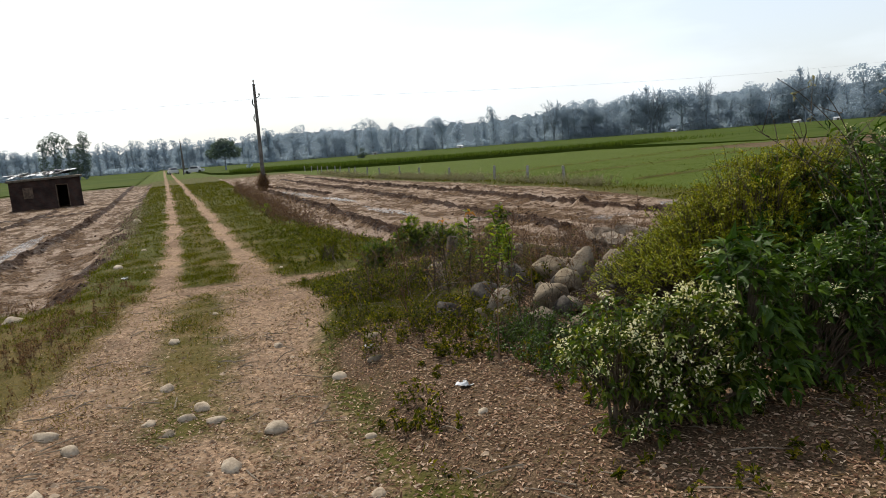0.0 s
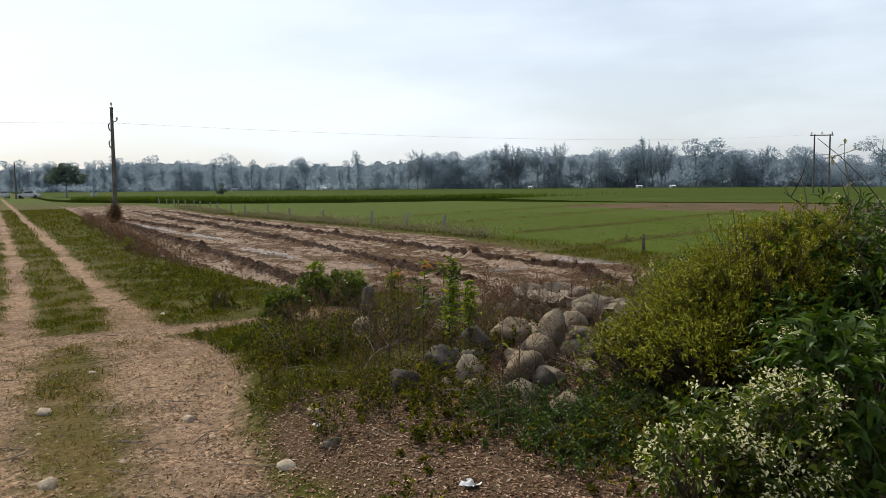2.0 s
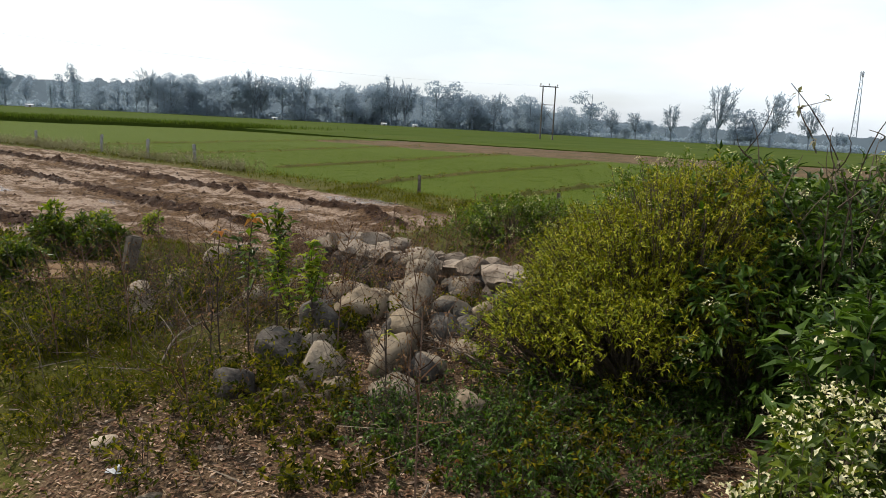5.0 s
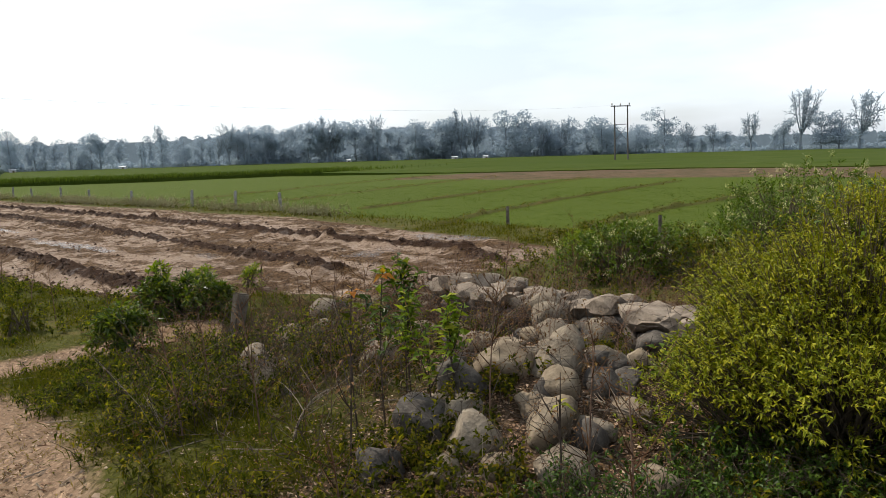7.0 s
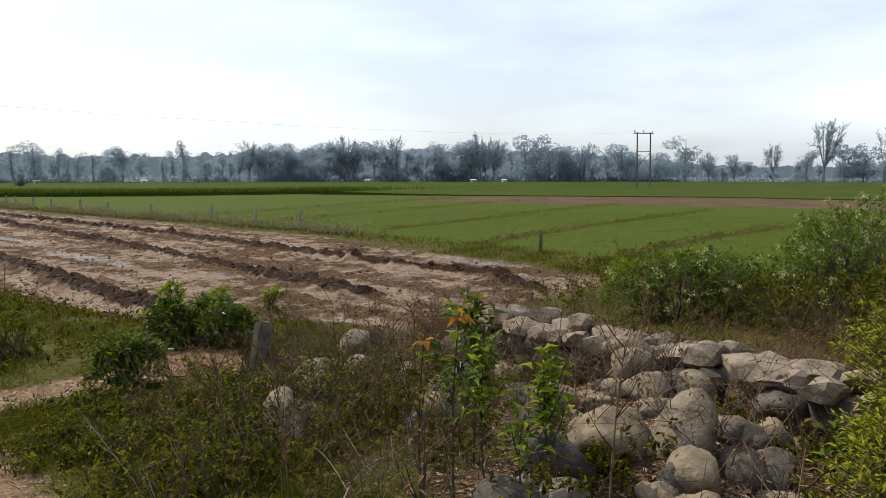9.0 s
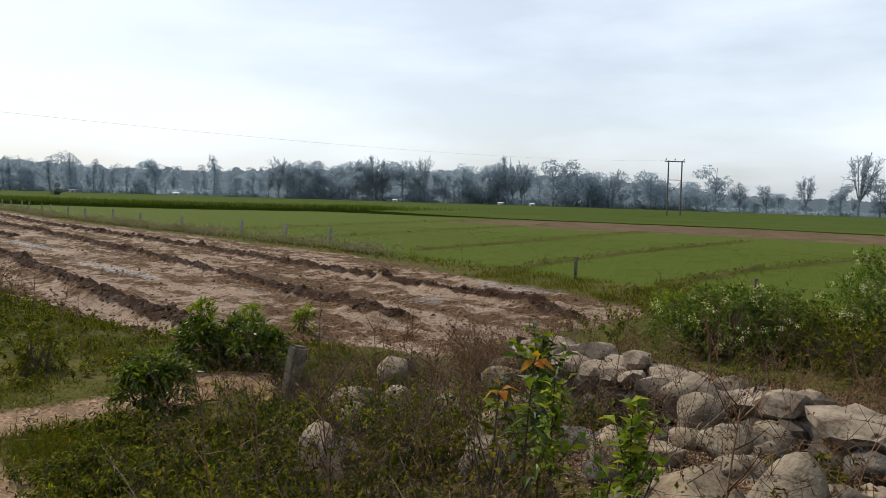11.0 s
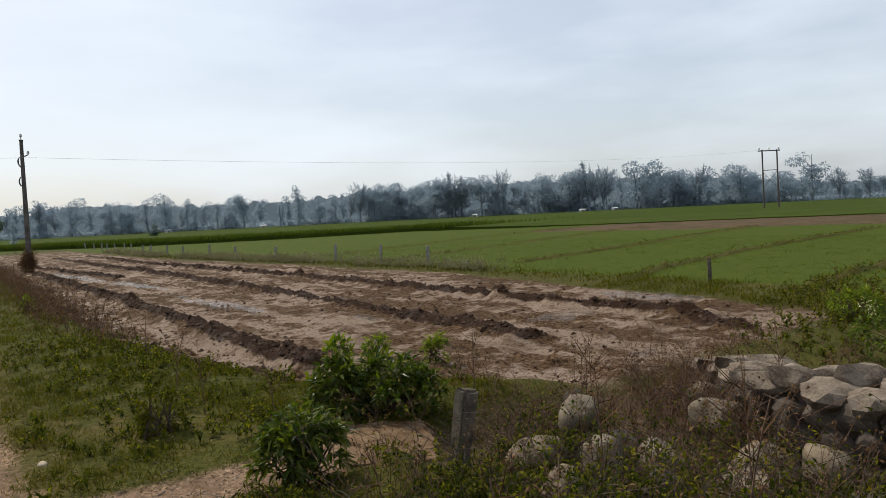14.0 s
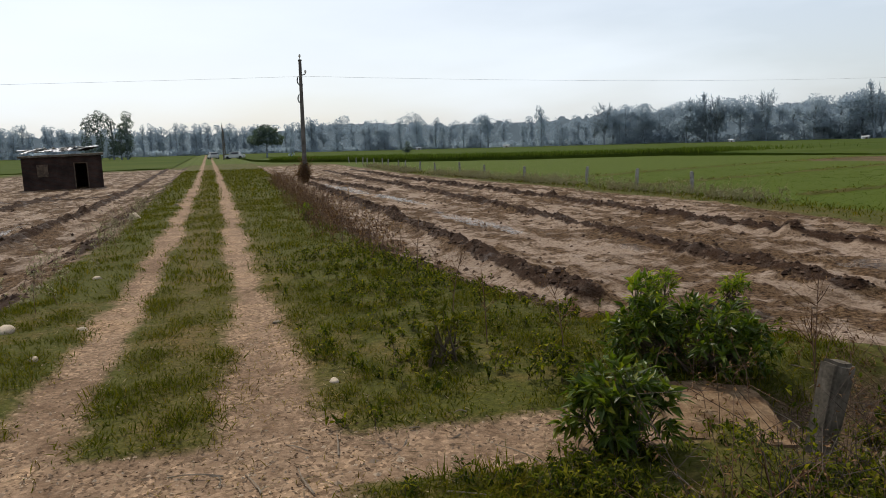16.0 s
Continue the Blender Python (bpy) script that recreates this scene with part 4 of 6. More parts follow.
def undergrowth():
    """Bushes and low boughs that close the wood's foot."""
    leaf = Geo()
    n = 30000
    az = rng.uniform(-23, 84, n)
    top = np.interp(az, [-23, 7, 10, 30, 45, 62, 66, 84], [2.4, 2.6, 3.4, 3.2, 3.6, 3, 2.4, 2.4])
    d = 292 + rng.uniform(0, 14, n) + 3 * fbm(az, az * 0, 2, 5)
    x, y = np.sin(np.radians(az)) * d, 4 + np.cos(np.radians(az)) * d
    zz = height(x, y, fine=False) + top * rng.uniform(0, 1, n) ** 0.8 * (0.75 + 0.4 * fbm(az * 1.7, az * 0, 2, 6))
    leaf.add(*leaves(np.stack([x, y, zz], 1), rng.normal(0, 1, (n, 3)), rng.uniform(0.6, 1.4, n), rng.uniform(0.4, 0.9, n), simple=True))
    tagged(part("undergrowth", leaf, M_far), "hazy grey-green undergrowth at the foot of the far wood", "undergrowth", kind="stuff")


undergrowth()


# ---- hut, poles, fence, cars ----
def prism(outline, z0, z1):
    """A closed upright prism over an outline in the ground plan."""
    bm = bmesh.new()
    low = [bm.verts.new((x, y, z0)) for x, y in outline]
    top = [bm.verts.new((x, y, z1)) for x, y in outline]
    bm.faces.new(low[::-1])
    bm.faces.new(top)
    for k in range(len(outline)):
        bm.faces.new((low[k - 1], low[k], top[k], top[k - 1]))
    return bm


def brick_material():
    m, nt, bsdf = material("old_brick", 0.9, 0.2)
    co = nt.nodes.new("ShaderNodeTexCoord")
    br = node(nt, "ShaderNodeTexBrick", Scale=1.0)
    br.inputs["Brick Width"].default_value, br.inputs["Row Height"].default_value, br.inputs["Mortar Size"].default_value = 0.23, 0.075, 0.012
    # brick colours are darkened to stand for the shade on the hut's front
    br.inputs["Color1"].default_value, br.inputs["Color2"].default_value, br.inputs["Mortar"].default_value = (0.034, 0.016, 0.012, 1), (0.05, 0.024, 0.017, 1), (0.035, 0.03, 0.027, 1)
    sw = nt.nodes.new("ShaderNodeMapping")
    sw.inputs["Rotation"].default_value = (radians(90), 0, 0)
    nt.links.new(co.outputs["Object"], sw.inputs["Vector"])
    nt.links.new(sw.outputs["Vector"], br.inputs["Vector"])
    grime = ramp(nt, noise_fac(nt, 1.3), [(0.35, (0.35, 0.33, 0.32)), (0.65, (1, 1, 1))])
    nt.links.new(mix(nt, 1.0, br.outputs["Color"], grime, "MULTIPLY"), bsdf.inputs["Base Color"])
    bump(nt, bsdf, br.outputs["Fac"], -0.4, 0.01)
    return m


M_brick = brick_material()
M_frame = plain("door_timber", [(0.4, (0.05, 0.035, 0.025)), (0.6, (0.12, 0.085, 0.06))], 6.0, 0.85, 0.2)


def hut():
    """A flat-roofed brick hut with one doorway; local x runs along the front, y into it."""
    wide, deep, high, th = 4.4, 3.4, 2.2, 0.23
    ob = thing("brick_hut", "small old brick hut with a patched sheet roof in the mud", "hut", (-10.5, 55.0, -0.32), 8.0)
    door0, door1, doorh = 2.8, 3.6, 1.8
    for name, size, at in (("wall_front", (door0, th, high), (door0 / 2, th / 2, high / 2)), ("wall_front", (wide - door1, th, high), ((wide + door1) / 2, th / 2, high / 2)),
                           ("lintel", (door1 - door0, th, high - doorh), ((door0 + door1) / 2, th / 2, (high + doorh) / 2)), ("wall_back", (wide, th, high), (wide / 2, deep - th / 2, high / 2)),
                           ("wall_side", (th, deep - 2 * th, high), (th / 2, deep / 2, high / 2)), ("wall_side", (th, deep - 2 * th, high), (wide - th / 2, deep / 2, high / 2))):
        part(name, box(size, at, bevel=0.008), M_brick, ob)
    for x, sz, at in ((0, (0.07, 0.1, doorh), (door0 + 0.035, th / 2, doorh / 2)), (0, (0.07, 0.1, doorh), (door1 - 0.035, th / 2, doorh / 2)), (0, (door1 - door0 - 0.14, 0.1, 0.07), ((door0 + door1) / 2, th / 2, doorh - 0.035))):
        part("door_frame", box(sz, at), M_frame, ob)
    # boarded window and a leaning plank on the front
    window = part("window_shutter", box((0.6, 0.05, 0.75), (1.1, -0.03, 1.35), bevel=0.01), M_frame, ob, "dark timber shutter")
    for k in range(4):
        part("board", box((0.13, 0.02, 0.7), (0.885 + k * 0.143, -0.068, 1.35), bevel=0.004), M_frame, window)
    part("roof_slab", box((wide + 0.3, deep + 0.3, 0.12), (wide / 2, deep / 2, high + 0.06), (1.0, -0.8, 0), 0.02), M_concrete, ob)
    for k in range(16):
        w, d = rng.uniform(0.4, 0.9), rng.uniform(0.6, 1.3)
        sheet = bmesh.new()
        bmesh.ops.create_grid(sheet, x_segments=14, y_segments=4, size=0.5, matrix=Matrix.Diagonal((w, d, 1, 1)))
        for v in sheet.verts:
            v.co.z = 0.03 * math.sin(v.co.x * 26) + 0.06 * float(fbm(v.co.x * 2 + k, v.co.y * 2, 2, 3))
        bmesh.ops.solidify(sheet, geom=sheet.faces[:], thickness=0.015)
        bmesh.ops.transform(sheet, matrix=pose(0.25 + (k % 8) * 0.5 + rng.uniform(-0.2, 0.2), 0.35 + (k // 8) * 1.5 + rng.uniform(-0.3, 0.3), high + 0.3 + 0.018 * k, rng.uniform(-13, 13), rng.uniform(-13, 13), rng.uniform(-60, 60)), verts=sheet.verts)
        part("roof_sheet", sheet, M_rubber if k % 3 == 1 else M_tin, ob, "black plastic sheet" if k % 3 == 1 else "")
    return ob


hut()


def lathe(profile, sides=10, at=(0, 0, 0)):
    """A turned shape from (radius, height) pairs."""
    r, z = np.array(profile, float).T
    a = np.arange(sides) * 2 * math.pi / sides
    V = np.stack([np.outer(r, np.cos(a)) + at[0], np.outer(r, np.sin(a)) + at[1], np.repeat(z[:, None], sides, 1) + at[2]], -1).reshape(-1, 3)
    i, k = np.meshgrid(np.arange(len(r) - 1), np.arange(sides), indexing="ij")
    F = np.stack([i * sides + k, i * sides + (k + 1) % sides, (i + 1) * sides + (k + 1) % sides, (i + 1) * sides + k], -1).reshape(-1, 4)
    return Geo().add(V, F)


INSULATOR = [(0.0, 0.0), (0.03, 0.0), (0.03, 0.06), (0.07, 0.08), (0.075, 0.11), (0.045, 0.13), (0.065, 0.15), (0.065, 0.18), (0.03, 0.22), (0.0, 0.225)]


def utility_pole(x, y, lean_x, lean_y, high, label, bands=True):
    z = ground_z(x, y)
    ob = thing("utility_pole", label, "utility pole", (x, y, z))
    top = np.array([lean_x, lean_y, high - z])
    part("shaft", Geo().add(*curves([[0, 0, -0.3]], [top / 2 + np.array([0, 0, -0.15])], [top], 0.15, 0.09, 8, 10)), M_pole, ob, smooth=True)
    part("cap", lathe([(0, 0), (0.11, 0), (0.11, 0.06), (0, 0.07)], 10, tuple(top)), M_pole, ob)
    part("insulator", lathe(INSULATOR, 10, (top[0], top[1], top[2] + 0.16)), M_porcelain, ob)
    part("pin", lathe([(0.02, 0.0), (0.02, 0.2), (0, 0.2)], 6, (top[0], top[1], top[2])), M_metal, ob)
    low = top * 0.88
    arm = part("bracket", Geo().add(*curves([low], [low + np.array([0.18, 0, 0.02])], [low + np.array([0.3, 0, 0.1])], 0.035, 0.03, 3, 5)), M_metal, ob)
    part("insulator", lathe(INSULATOR, 10, (low[0] + 0.3, low[1], low[2] + 0.1)), M_porcelain, arm)
    if bands:
        for t in (0.84, 0.69):
            c = top * t
            part("cable_clamp", Geo().add(*curves([c + np.array([-0.12, 0, -0.25])], [c + np.array([-0.3, 0, 0])], [c + np.array([-0.12, 0, 0.25])], 0.04, 0.04, 5, 5)), M_metal, ob)
        for t in (0.3, 0.5, 0.8):
            c = top * t
            part("band", lathe([(0.155 - 0.055 * t, 0), (0.165 - 0.055 * t, 0), (0.165 - 0.055 * t, 0.05), (0.155 - 0.055 * t, 0.05)], 10, tuple(c)), M_metal, ob)
    return ob


utility_pole(5.71, 49.7, 0.22, 0.6, 7.0, "weathered dark utility pole leaning beside the muddy field")
utility_pole(3.0, 146.0, 0.1, 0.1, 7.2, "distant thin utility pole beside the track", False)
utility_pole(3.9, 172.0, -0.1, 0.1, 7.4, "distant thin utility pole beside the track", False)


def h_pole(x, y, high, turn):
    """Twin-legged line support with a cross-arm and three insulators."""
    z = ground_z(x, y)
    ob = thing("h_frame_pole", "twin-legged line pole with steel cross-arm in the wheat", "utility pole", (x, y, z), turn)
    for s in (-1.2, 1.2):
        part("leg", Geo().add(*curves([[s, 0, -0.3]], [[s, 0, high / 2]], [[s, 0, high]], 0.14, 0.1, 4, 8)), M_pole, ob, smooth=True)
    part("cross_arm", box((3.6, 0.12, 0.16), (0, 0.12, high - 0.12), bevel=0.015), M_metal, ob)
    for s in (-1, 1):
        part("brace", Geo().add(*curves([[-1.2 * s, 0.1, high * 0.36]], [[0, 0.1, high * 0.5]], [[1.2 * s, 0.1, high * 0.64]], 0.04, 0.04, 2, 4)), M_metal, ob)
    for s in (-1.6, 0.0, 1.6):
        part("insulator", lathe([(r * 1.6, h * 2.0) for r, h in INSULATOR], 10, (s, 0.12, high - 0.04)), M_porcelain, ob)
    part("cross_brace", box((2.4, 0.08, 0.1), (0, 0.1, high * 0.66), bevel=0.01), M_metal, ob)


h_pole(104.0, 59.5, 8.9, -29.0)


def wire(a, b, sag, label):
    a, b = np.array(a, float), np.array(b, float)
    mid = (a + b) / 2 - np.array([0, 0, 2 * sag])
    ob = part("overhead_wire", Geo().add(*curves([a], [mid], [b], 0.0055, 0.0055, 40, 4)), M_wire)
    tagged(ob, label, "wire", "overhead wires")


ARM, TOPH = (6.2, 50.0, 6.05), 8.9 + ground_z(104.0, 59.5)
wire(ARM, (102.6, 60.3, TOPH), 0.9, "thin dark overhead wire between the line poles")
wire(ARM, (-90.0, 52.0, 6.2), 0.6, "thin dark overhead wire running off over the hut")


def fence():
    ob = thing("field_fence", "row of weathered fence posts along the crop's edge", "fence", (15.0, 30.0, -0.25))
    y = 25.7
    ends = []
    for k in range(17):
        x = float(np.interp(y, [25, 28.5, 33, 39, 60, 90], [15.15, 14.9, 15.1, 15.0, 15.6, 17.5])) + rng.normal(0, 0.08)
        z = ground_z(x, y)
        hgt = rng.uniform(0.66, 0.8)
        tilt = rng.normal(0, 0.03, 2)
        at = np.array([x - 15.0, y - 30.0, z + 0.25])
        g = Geo().add(*curves([at + np.array([0, 0, -0.2])], [at + np.array([0, 0, hgt / 2])], [at + np.array([tilt[0], tilt[1], hgt])], 0.075, 0.065, 3, 5))
        cap = lathe([(0.065, 0), (0.045, 0.03), (0, 0.03)], 5, tuple(at + np.array([tilt[0], tilt[1], hgt])))
        g.add(cap.v[0], cap.q[0])
        part("post", g, M_post, ob)
        y += (2.75, 4.0, 6.1, 5.9, 4.5)[k] if k < 5 else rng.uniform(3.5, 5.0)
    for x, y in ((14.1, 14.0), (12.9, 9.2)):
        z = ground_z(x, y)
        at = np.array([x - 15.0, y - 30.0, z + 0.25])
        part("post", Geo().add(*curves([at], [at + np.array([0, 0, 0.3])], [at + np.array([0.03, 0.02, 0.5])], 0.05, 0.04, 3, 5)), M_concrete, ob)


fence()


def lattice_tower(x, y, high):
    z = float(height(np.array([x]), np.array([y]), fine=False)[0])
    ob = thing("lattice_mast", "tall pale lattice mast beyond the far trees", "mast", (x, y, z))
    foot, top = 1.7, 0.5
    at = lambda k, t: np.array([math.cos(k * math.pi / 2 + 0.8), math.sin(k * math.pi / 2 + 0.8), 0]) * (foot + (top - foot) * t) + np.array([0, 0, high * t])
    # the mast takes the same haze-tinted grey as the far trunks
    for k in range(4):
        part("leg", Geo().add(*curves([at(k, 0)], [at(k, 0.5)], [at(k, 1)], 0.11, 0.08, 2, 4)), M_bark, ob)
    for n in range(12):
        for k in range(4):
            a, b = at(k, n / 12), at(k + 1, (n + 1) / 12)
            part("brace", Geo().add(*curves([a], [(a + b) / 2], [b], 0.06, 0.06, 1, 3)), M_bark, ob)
    for k in range(3):
        part("antenna", box((0.35, 0.2, 2.2), (math.cos(k * 2.1) * 0.8, math.sin(k * 2.1) * 0.8, high - 1.4), bevel=0.03), M_white, ob)


lattice_tower(*at_bearing(83.2, 340), 33.0)


def car(x, y, turn, label):
    z = ground_z(x, y)
    ob = thing("car", label, "car", (x, y, z), turn)
    body = box((1.7, 3.9, 0.62), (0, 0, 0.58), bevel=0.14)
    part("body", body, M_white, ob)
    cab = bmesh.new()
    bmesh.ops.create_cube(cab, size=1.0, matrix=pose(0, -0.15, 1.12) @ Matrix.Diagonal((1.5, 2.2, 0.6, 1)))
    for v in cab.verts:
        if v.co.z > 1.1:
            v.co.x *= 0.82
            v.co.y = -0.15 + (v.co.y + 0.15) * 0.68
    bmesh.ops.bevel(cab, geom=cab.edges[:], offset=0.06, segments=2, affect="EDGES")
    part("cabin", cab, M_white, ob)
    for s in (-1, 1):
        part("window", box((0.02, 1.45, 0.34), (s * 0.705, -0.15, 1.14), (0, -s * 13, 0)), M_glass, ob)
        part("windscreen", box((1.2, 0.02, 0.38), (0, -0.15 + s * 0.98, 1.13), (s * 33, 0, 0)), M_glass, ob)
        for k in (-1.25, 1.2):
            wheel = lathe([(0.0, -0.1), (0.2, -0.1), (0.3, -0.09), (0.31, 0.0), (0.3, 0.09), (0.2, 0.1), (0.0, 0.1)], 14).mesh("wheel")
            w = part("wheel", wheel, M_rubber, ob)
            w.matrix_local = pose(s * 0.8, k, 0.31, 0, 90, 0)


car(5.1, 150.0, 75.0, "small white car parked by the far end of the track")
car(1.2, 158.0, 10.0, "small white car on the far end of the track")


def shed(x, y, wide, turn):
    z = float(height(np.array([x]), np.array([y]), fine=False)[0])
    ob = thing("white_shed", "low white-roofed shed before the far wood", "shed", (x, y, z), turn, "far sheds")
    part("wall", box((wide, 2.4, 1.1), (0, 0, 0.55), bevel=0.02), M_white, ob)
    bm = bmesh.new()
    bmesh.ops.create_cube(bm, size=1.0, matrix=pose(0, 0, 1.25) @ Matrix.Diagonal((wide + 0.3, 2.8, 0.3, 1)))
    for v in bm.verts:
        if v.co.z > 1.3:
            v.co.y *= 0.2
    part("roof", bm, M_white, ob)
    part("door", box((0.6, 0.06, 0.9), (0.2, -1.23, 0.45)), M_frame, ob)


for az, wide in ((16.2, 6), (23.2, 7), (40.0, 5), (48.5, 6), (51.0, 5)):
    shed(*at_bearing(az, 276), wide * 0.33, -az + rng.uniform(-15, 15))


# ---- rocks, wall, slab ----
def rock_mesh(rx, ry, rz, seed, cuts=9, lumps=0.2):
    """A worn boulder: a ball with noise and a few flattened sides."""
    bm = bmesh.new()
    bmesh.ops.create_icosphere(bm, subdivisions=3 if max(rx, ry) > 0.12 else 2, radius=1.0)
    r = random.Random(seed)
    planes = [(Vector((r.gauss(0, 1), r.gauss(0, 1), r.gauss(0, 1))).normalized(), r.uniform(0.54, 0.86)) for _ in range(cuts)]
    off = Vector((r.uniform(-9, 9), r.uniform(-9, 9), r.uniform(-9, 9)))
    for v in bm.verts:
        p = v.co.copy()
        for n, d in planes:
            over = p.dot(n) - d
            if over > 0:
                p -= n * over * 0.92
        p *= 1 + lumps * noise.noise(p * 1.4 + off) + lumps * 0.35 * noise.noise(p * 4.5 + off)
        v.co = Vector((p.x * rx, p.y * ry, p.z * rz))
    return bm


ROCK_LOOKS = ((M_rock, "rounded pale grey boulder in the rock pile"), (M_rock_warm, "buff-coloured worn boulder in the rock pile"), (M_rock_dark, "dark grey weathered boulder in the rock pile"))


def boulder(x, y, z, rx, ry, rz, look_no=0, turn=0.0, tilt=0.0, roll=0.0, label="", group="boulders of the rock pile"):
    mat, text = ROCK_LOOKS[look_no]
    ob = part("boulder", rock_mesh(rx * 1.14, ry * 1.14, rz * 1.12, int(abs(x * 971 + y * 373) * 10), 8, 0.17), mat, smooth=True)
    ob.matrix_world = pose(x, y, z, tilt, roll, turn)
    tagged(ob, label or text, "boulder", group)


# centre, half sizes, look, turn, tilt
for row in ((4.36, 6.12, 0.33, 0.25, 0.19, 0.18, 0, 60.00), (4.10, 5.95, 0.30, 0.16, 0.14, 0.15, 0, 10.00), (2.62, 5.25, 0.46, 0.20, 0.17, 0.16, 1, 35.00), (2.76, 4.97, 0.48, 0.13, 0.12, 0.2, 0, 20.00, 26.00, 32.00),
            (3.60, 5.55, 0.36, 0.16, 0.13, 0.12, 0, 60.00), (3.10, 4.85, 0.34, 0.18, 0.16, 0.15, 0, 15.00), (2.85, 4.72, 0.28, 0.11, 0.12, 0.19, 2, 0.00, 5.00, -12.00), (2.75, 4.52, 0.24, 0.14, 0.11, 0.10, 1, 70.00),
            (2.00, 5.30, 0.27, 0.17, 0.16, 0.18, 2, 50.00), (1.95, 4.95, 0.27, 0.18, 0.13, 0.13, 0, 30.00), (2.06, 4.48, 0.20, 0.14, 0.13, 0.12, 0, 20.00), (2.17, 4.10, 0.18, 0.13, 0.11, 0.11, 1, 80.00), (2.30, 4.70, 0.32, 0.18, 0.14, 0.13, 1, 25.00),
            (1.70, 4.92, 0.20, 0.11, 0.10, 0.09, 1, 10.00), (1.88, 4.72, 0.19, 0.10, 0.08, 0.07, 0, 50.00), (1.55, 5.18, 0.22, 0.12, 0.11, 0.12, 2, 0.00), (2.35, 5.35, 0.38, 0.13, 0.16, 0.16, 2, 15.00), (2.45, 4.87, 0.36, 0.07, 0.06, 0.12, 2, 40.00, 20.00),
            (2.20, 7.20, 0.16, 0.30, 0.11, 0.12, 0, 62.00, 0.00, -22.00), (2.10, 6.60, 0.10, 0.13, 0.10, 0.10, 2, 20.00), (3.20, 5.95, 0.30, 0.17, 0.14, 0.13, 1, 30.00), (4.30, 5.60, 0.20, 0.18, 0.16, 0.13, 0, 10.00), (3.50, 6.40, 0.15, 0.17, 0.13, 0.14, 2, 70.00),
            (4.10, 5.00, 0.22, 0.18, 0.15, 0.14, 2, 5.00), 
            (5.50, 8.73, -0.20, 0.24, 0.18, 0.18, 0, 20.00), (4.92, 8.25, -0.06, 0.22, 0.17, 0.15, 0, 5.00), (4.02, 8.75, 0.04, 0.16, 0.14, 0.15, 0, 0.00), (3.58, 8.78, -0.16, 0.25, 0.17, 0.17, 1, 15.00),
            (4.20, 8.20, -0.20, 0.22, 0.14, 0.14, 0, 50.00), (4.20, 7.55, -0.12, 0.29, 0.18, 0.16, 1, 10.00), (4.98, 9.65, -0.28, 0.17, 0.14, 0.17, 2, 30.00), (5.78, 9.25, -0.28, 0.22, 0.16, 0.16, 2, 0.00), (4.45, 8.75, -0.28, 0.19, 0.16, 0.13, 2, 45.00),
            (4.45, 7.25, -0.05, 0.18, 0.16, 0.13, 1, 15.00), (3.20, 7.10, -0.03, 0.18, 0.13, 0.12, 0, 10.00), (4.00, 6.80, -0.08, 0.16, 0.14, 0.14, 2, 30.00),
            (2.98, 7.92, 0.04, 0.17, 0.13, 0.13, 1, 20.00), (2.4, 7.3, 0.1, 0.17, 0.13, 0.12, 1, 65.00), (2.75, 6.45, 0.22, 0.17, 0.14, 0.13, 0, 10.00), (3.35, 7.6, 0.0, 0.15, 0.12, 0.12, 2, 45.00), (3.6, 8.2, -0.02, 0.14, 0.13, 0.13, 0, 75.00), (3.1, 6.9, 0.1, 0.18, 0.13, 0.13, 0, 15.00), (3.75, 7.35, -0.03, 0.17, 0.14, 0.14, 1, 50.00)):
    boulder(*row[:8], *row[8:])


# smaller rocks wedged between the large ones
wedge = random.Random(5)
for k in range(48):
    a, far = wedge.uniform(0, 6.28), wedge.uniform(0.1, 1.0) ** 0.6
    x, y = (2.65, 5.0) if k % 2 else (4.0, 5.75)
    x, y = min(x + 1.05 * far * math.cos(a), 4.3), y + 0.62 * far * math.sin(a)
    r = wedge.uniform(0.05, 0.12)
    boulder(x, y, ground_z(x, y) + r * 0.35, r * wedge.uniform(0.9, 1.3), r, r * wedge.uniform(0.7, 1.0), k % 3, wedge.uniform(0, 180), wedge.uniform(-15, 15), wedge.uniform(-15, 15), "small rock wedged between the boulders")


M_pale_stone = plain("pale_track_stone", [(0.3, (0.13, 0.1, 0.07)), (0.45, (0.25, 0.2, 0.145)), (0.6, (0.36, 0.3, 0.225))], 9.0, 0.92, 0.1, 0.6, 0.015)


def stone(x, y, rx, ry, rz, look_no, label):
    ob = part("stone", rock_mesh(rx, ry, rz, int(abs(x * 577 + y * 911) * 10), 8, 0.25), M_pale_stone if look_no < 2 else M_rock, smooth=True)
    ob.matrix_world = pose(x, y, ground_z(x, y) + rz * 0.05, 0, 0, float(rng.uniform(0, 180)))
    tagged(ob, label, "stone", "loose stones on the track")


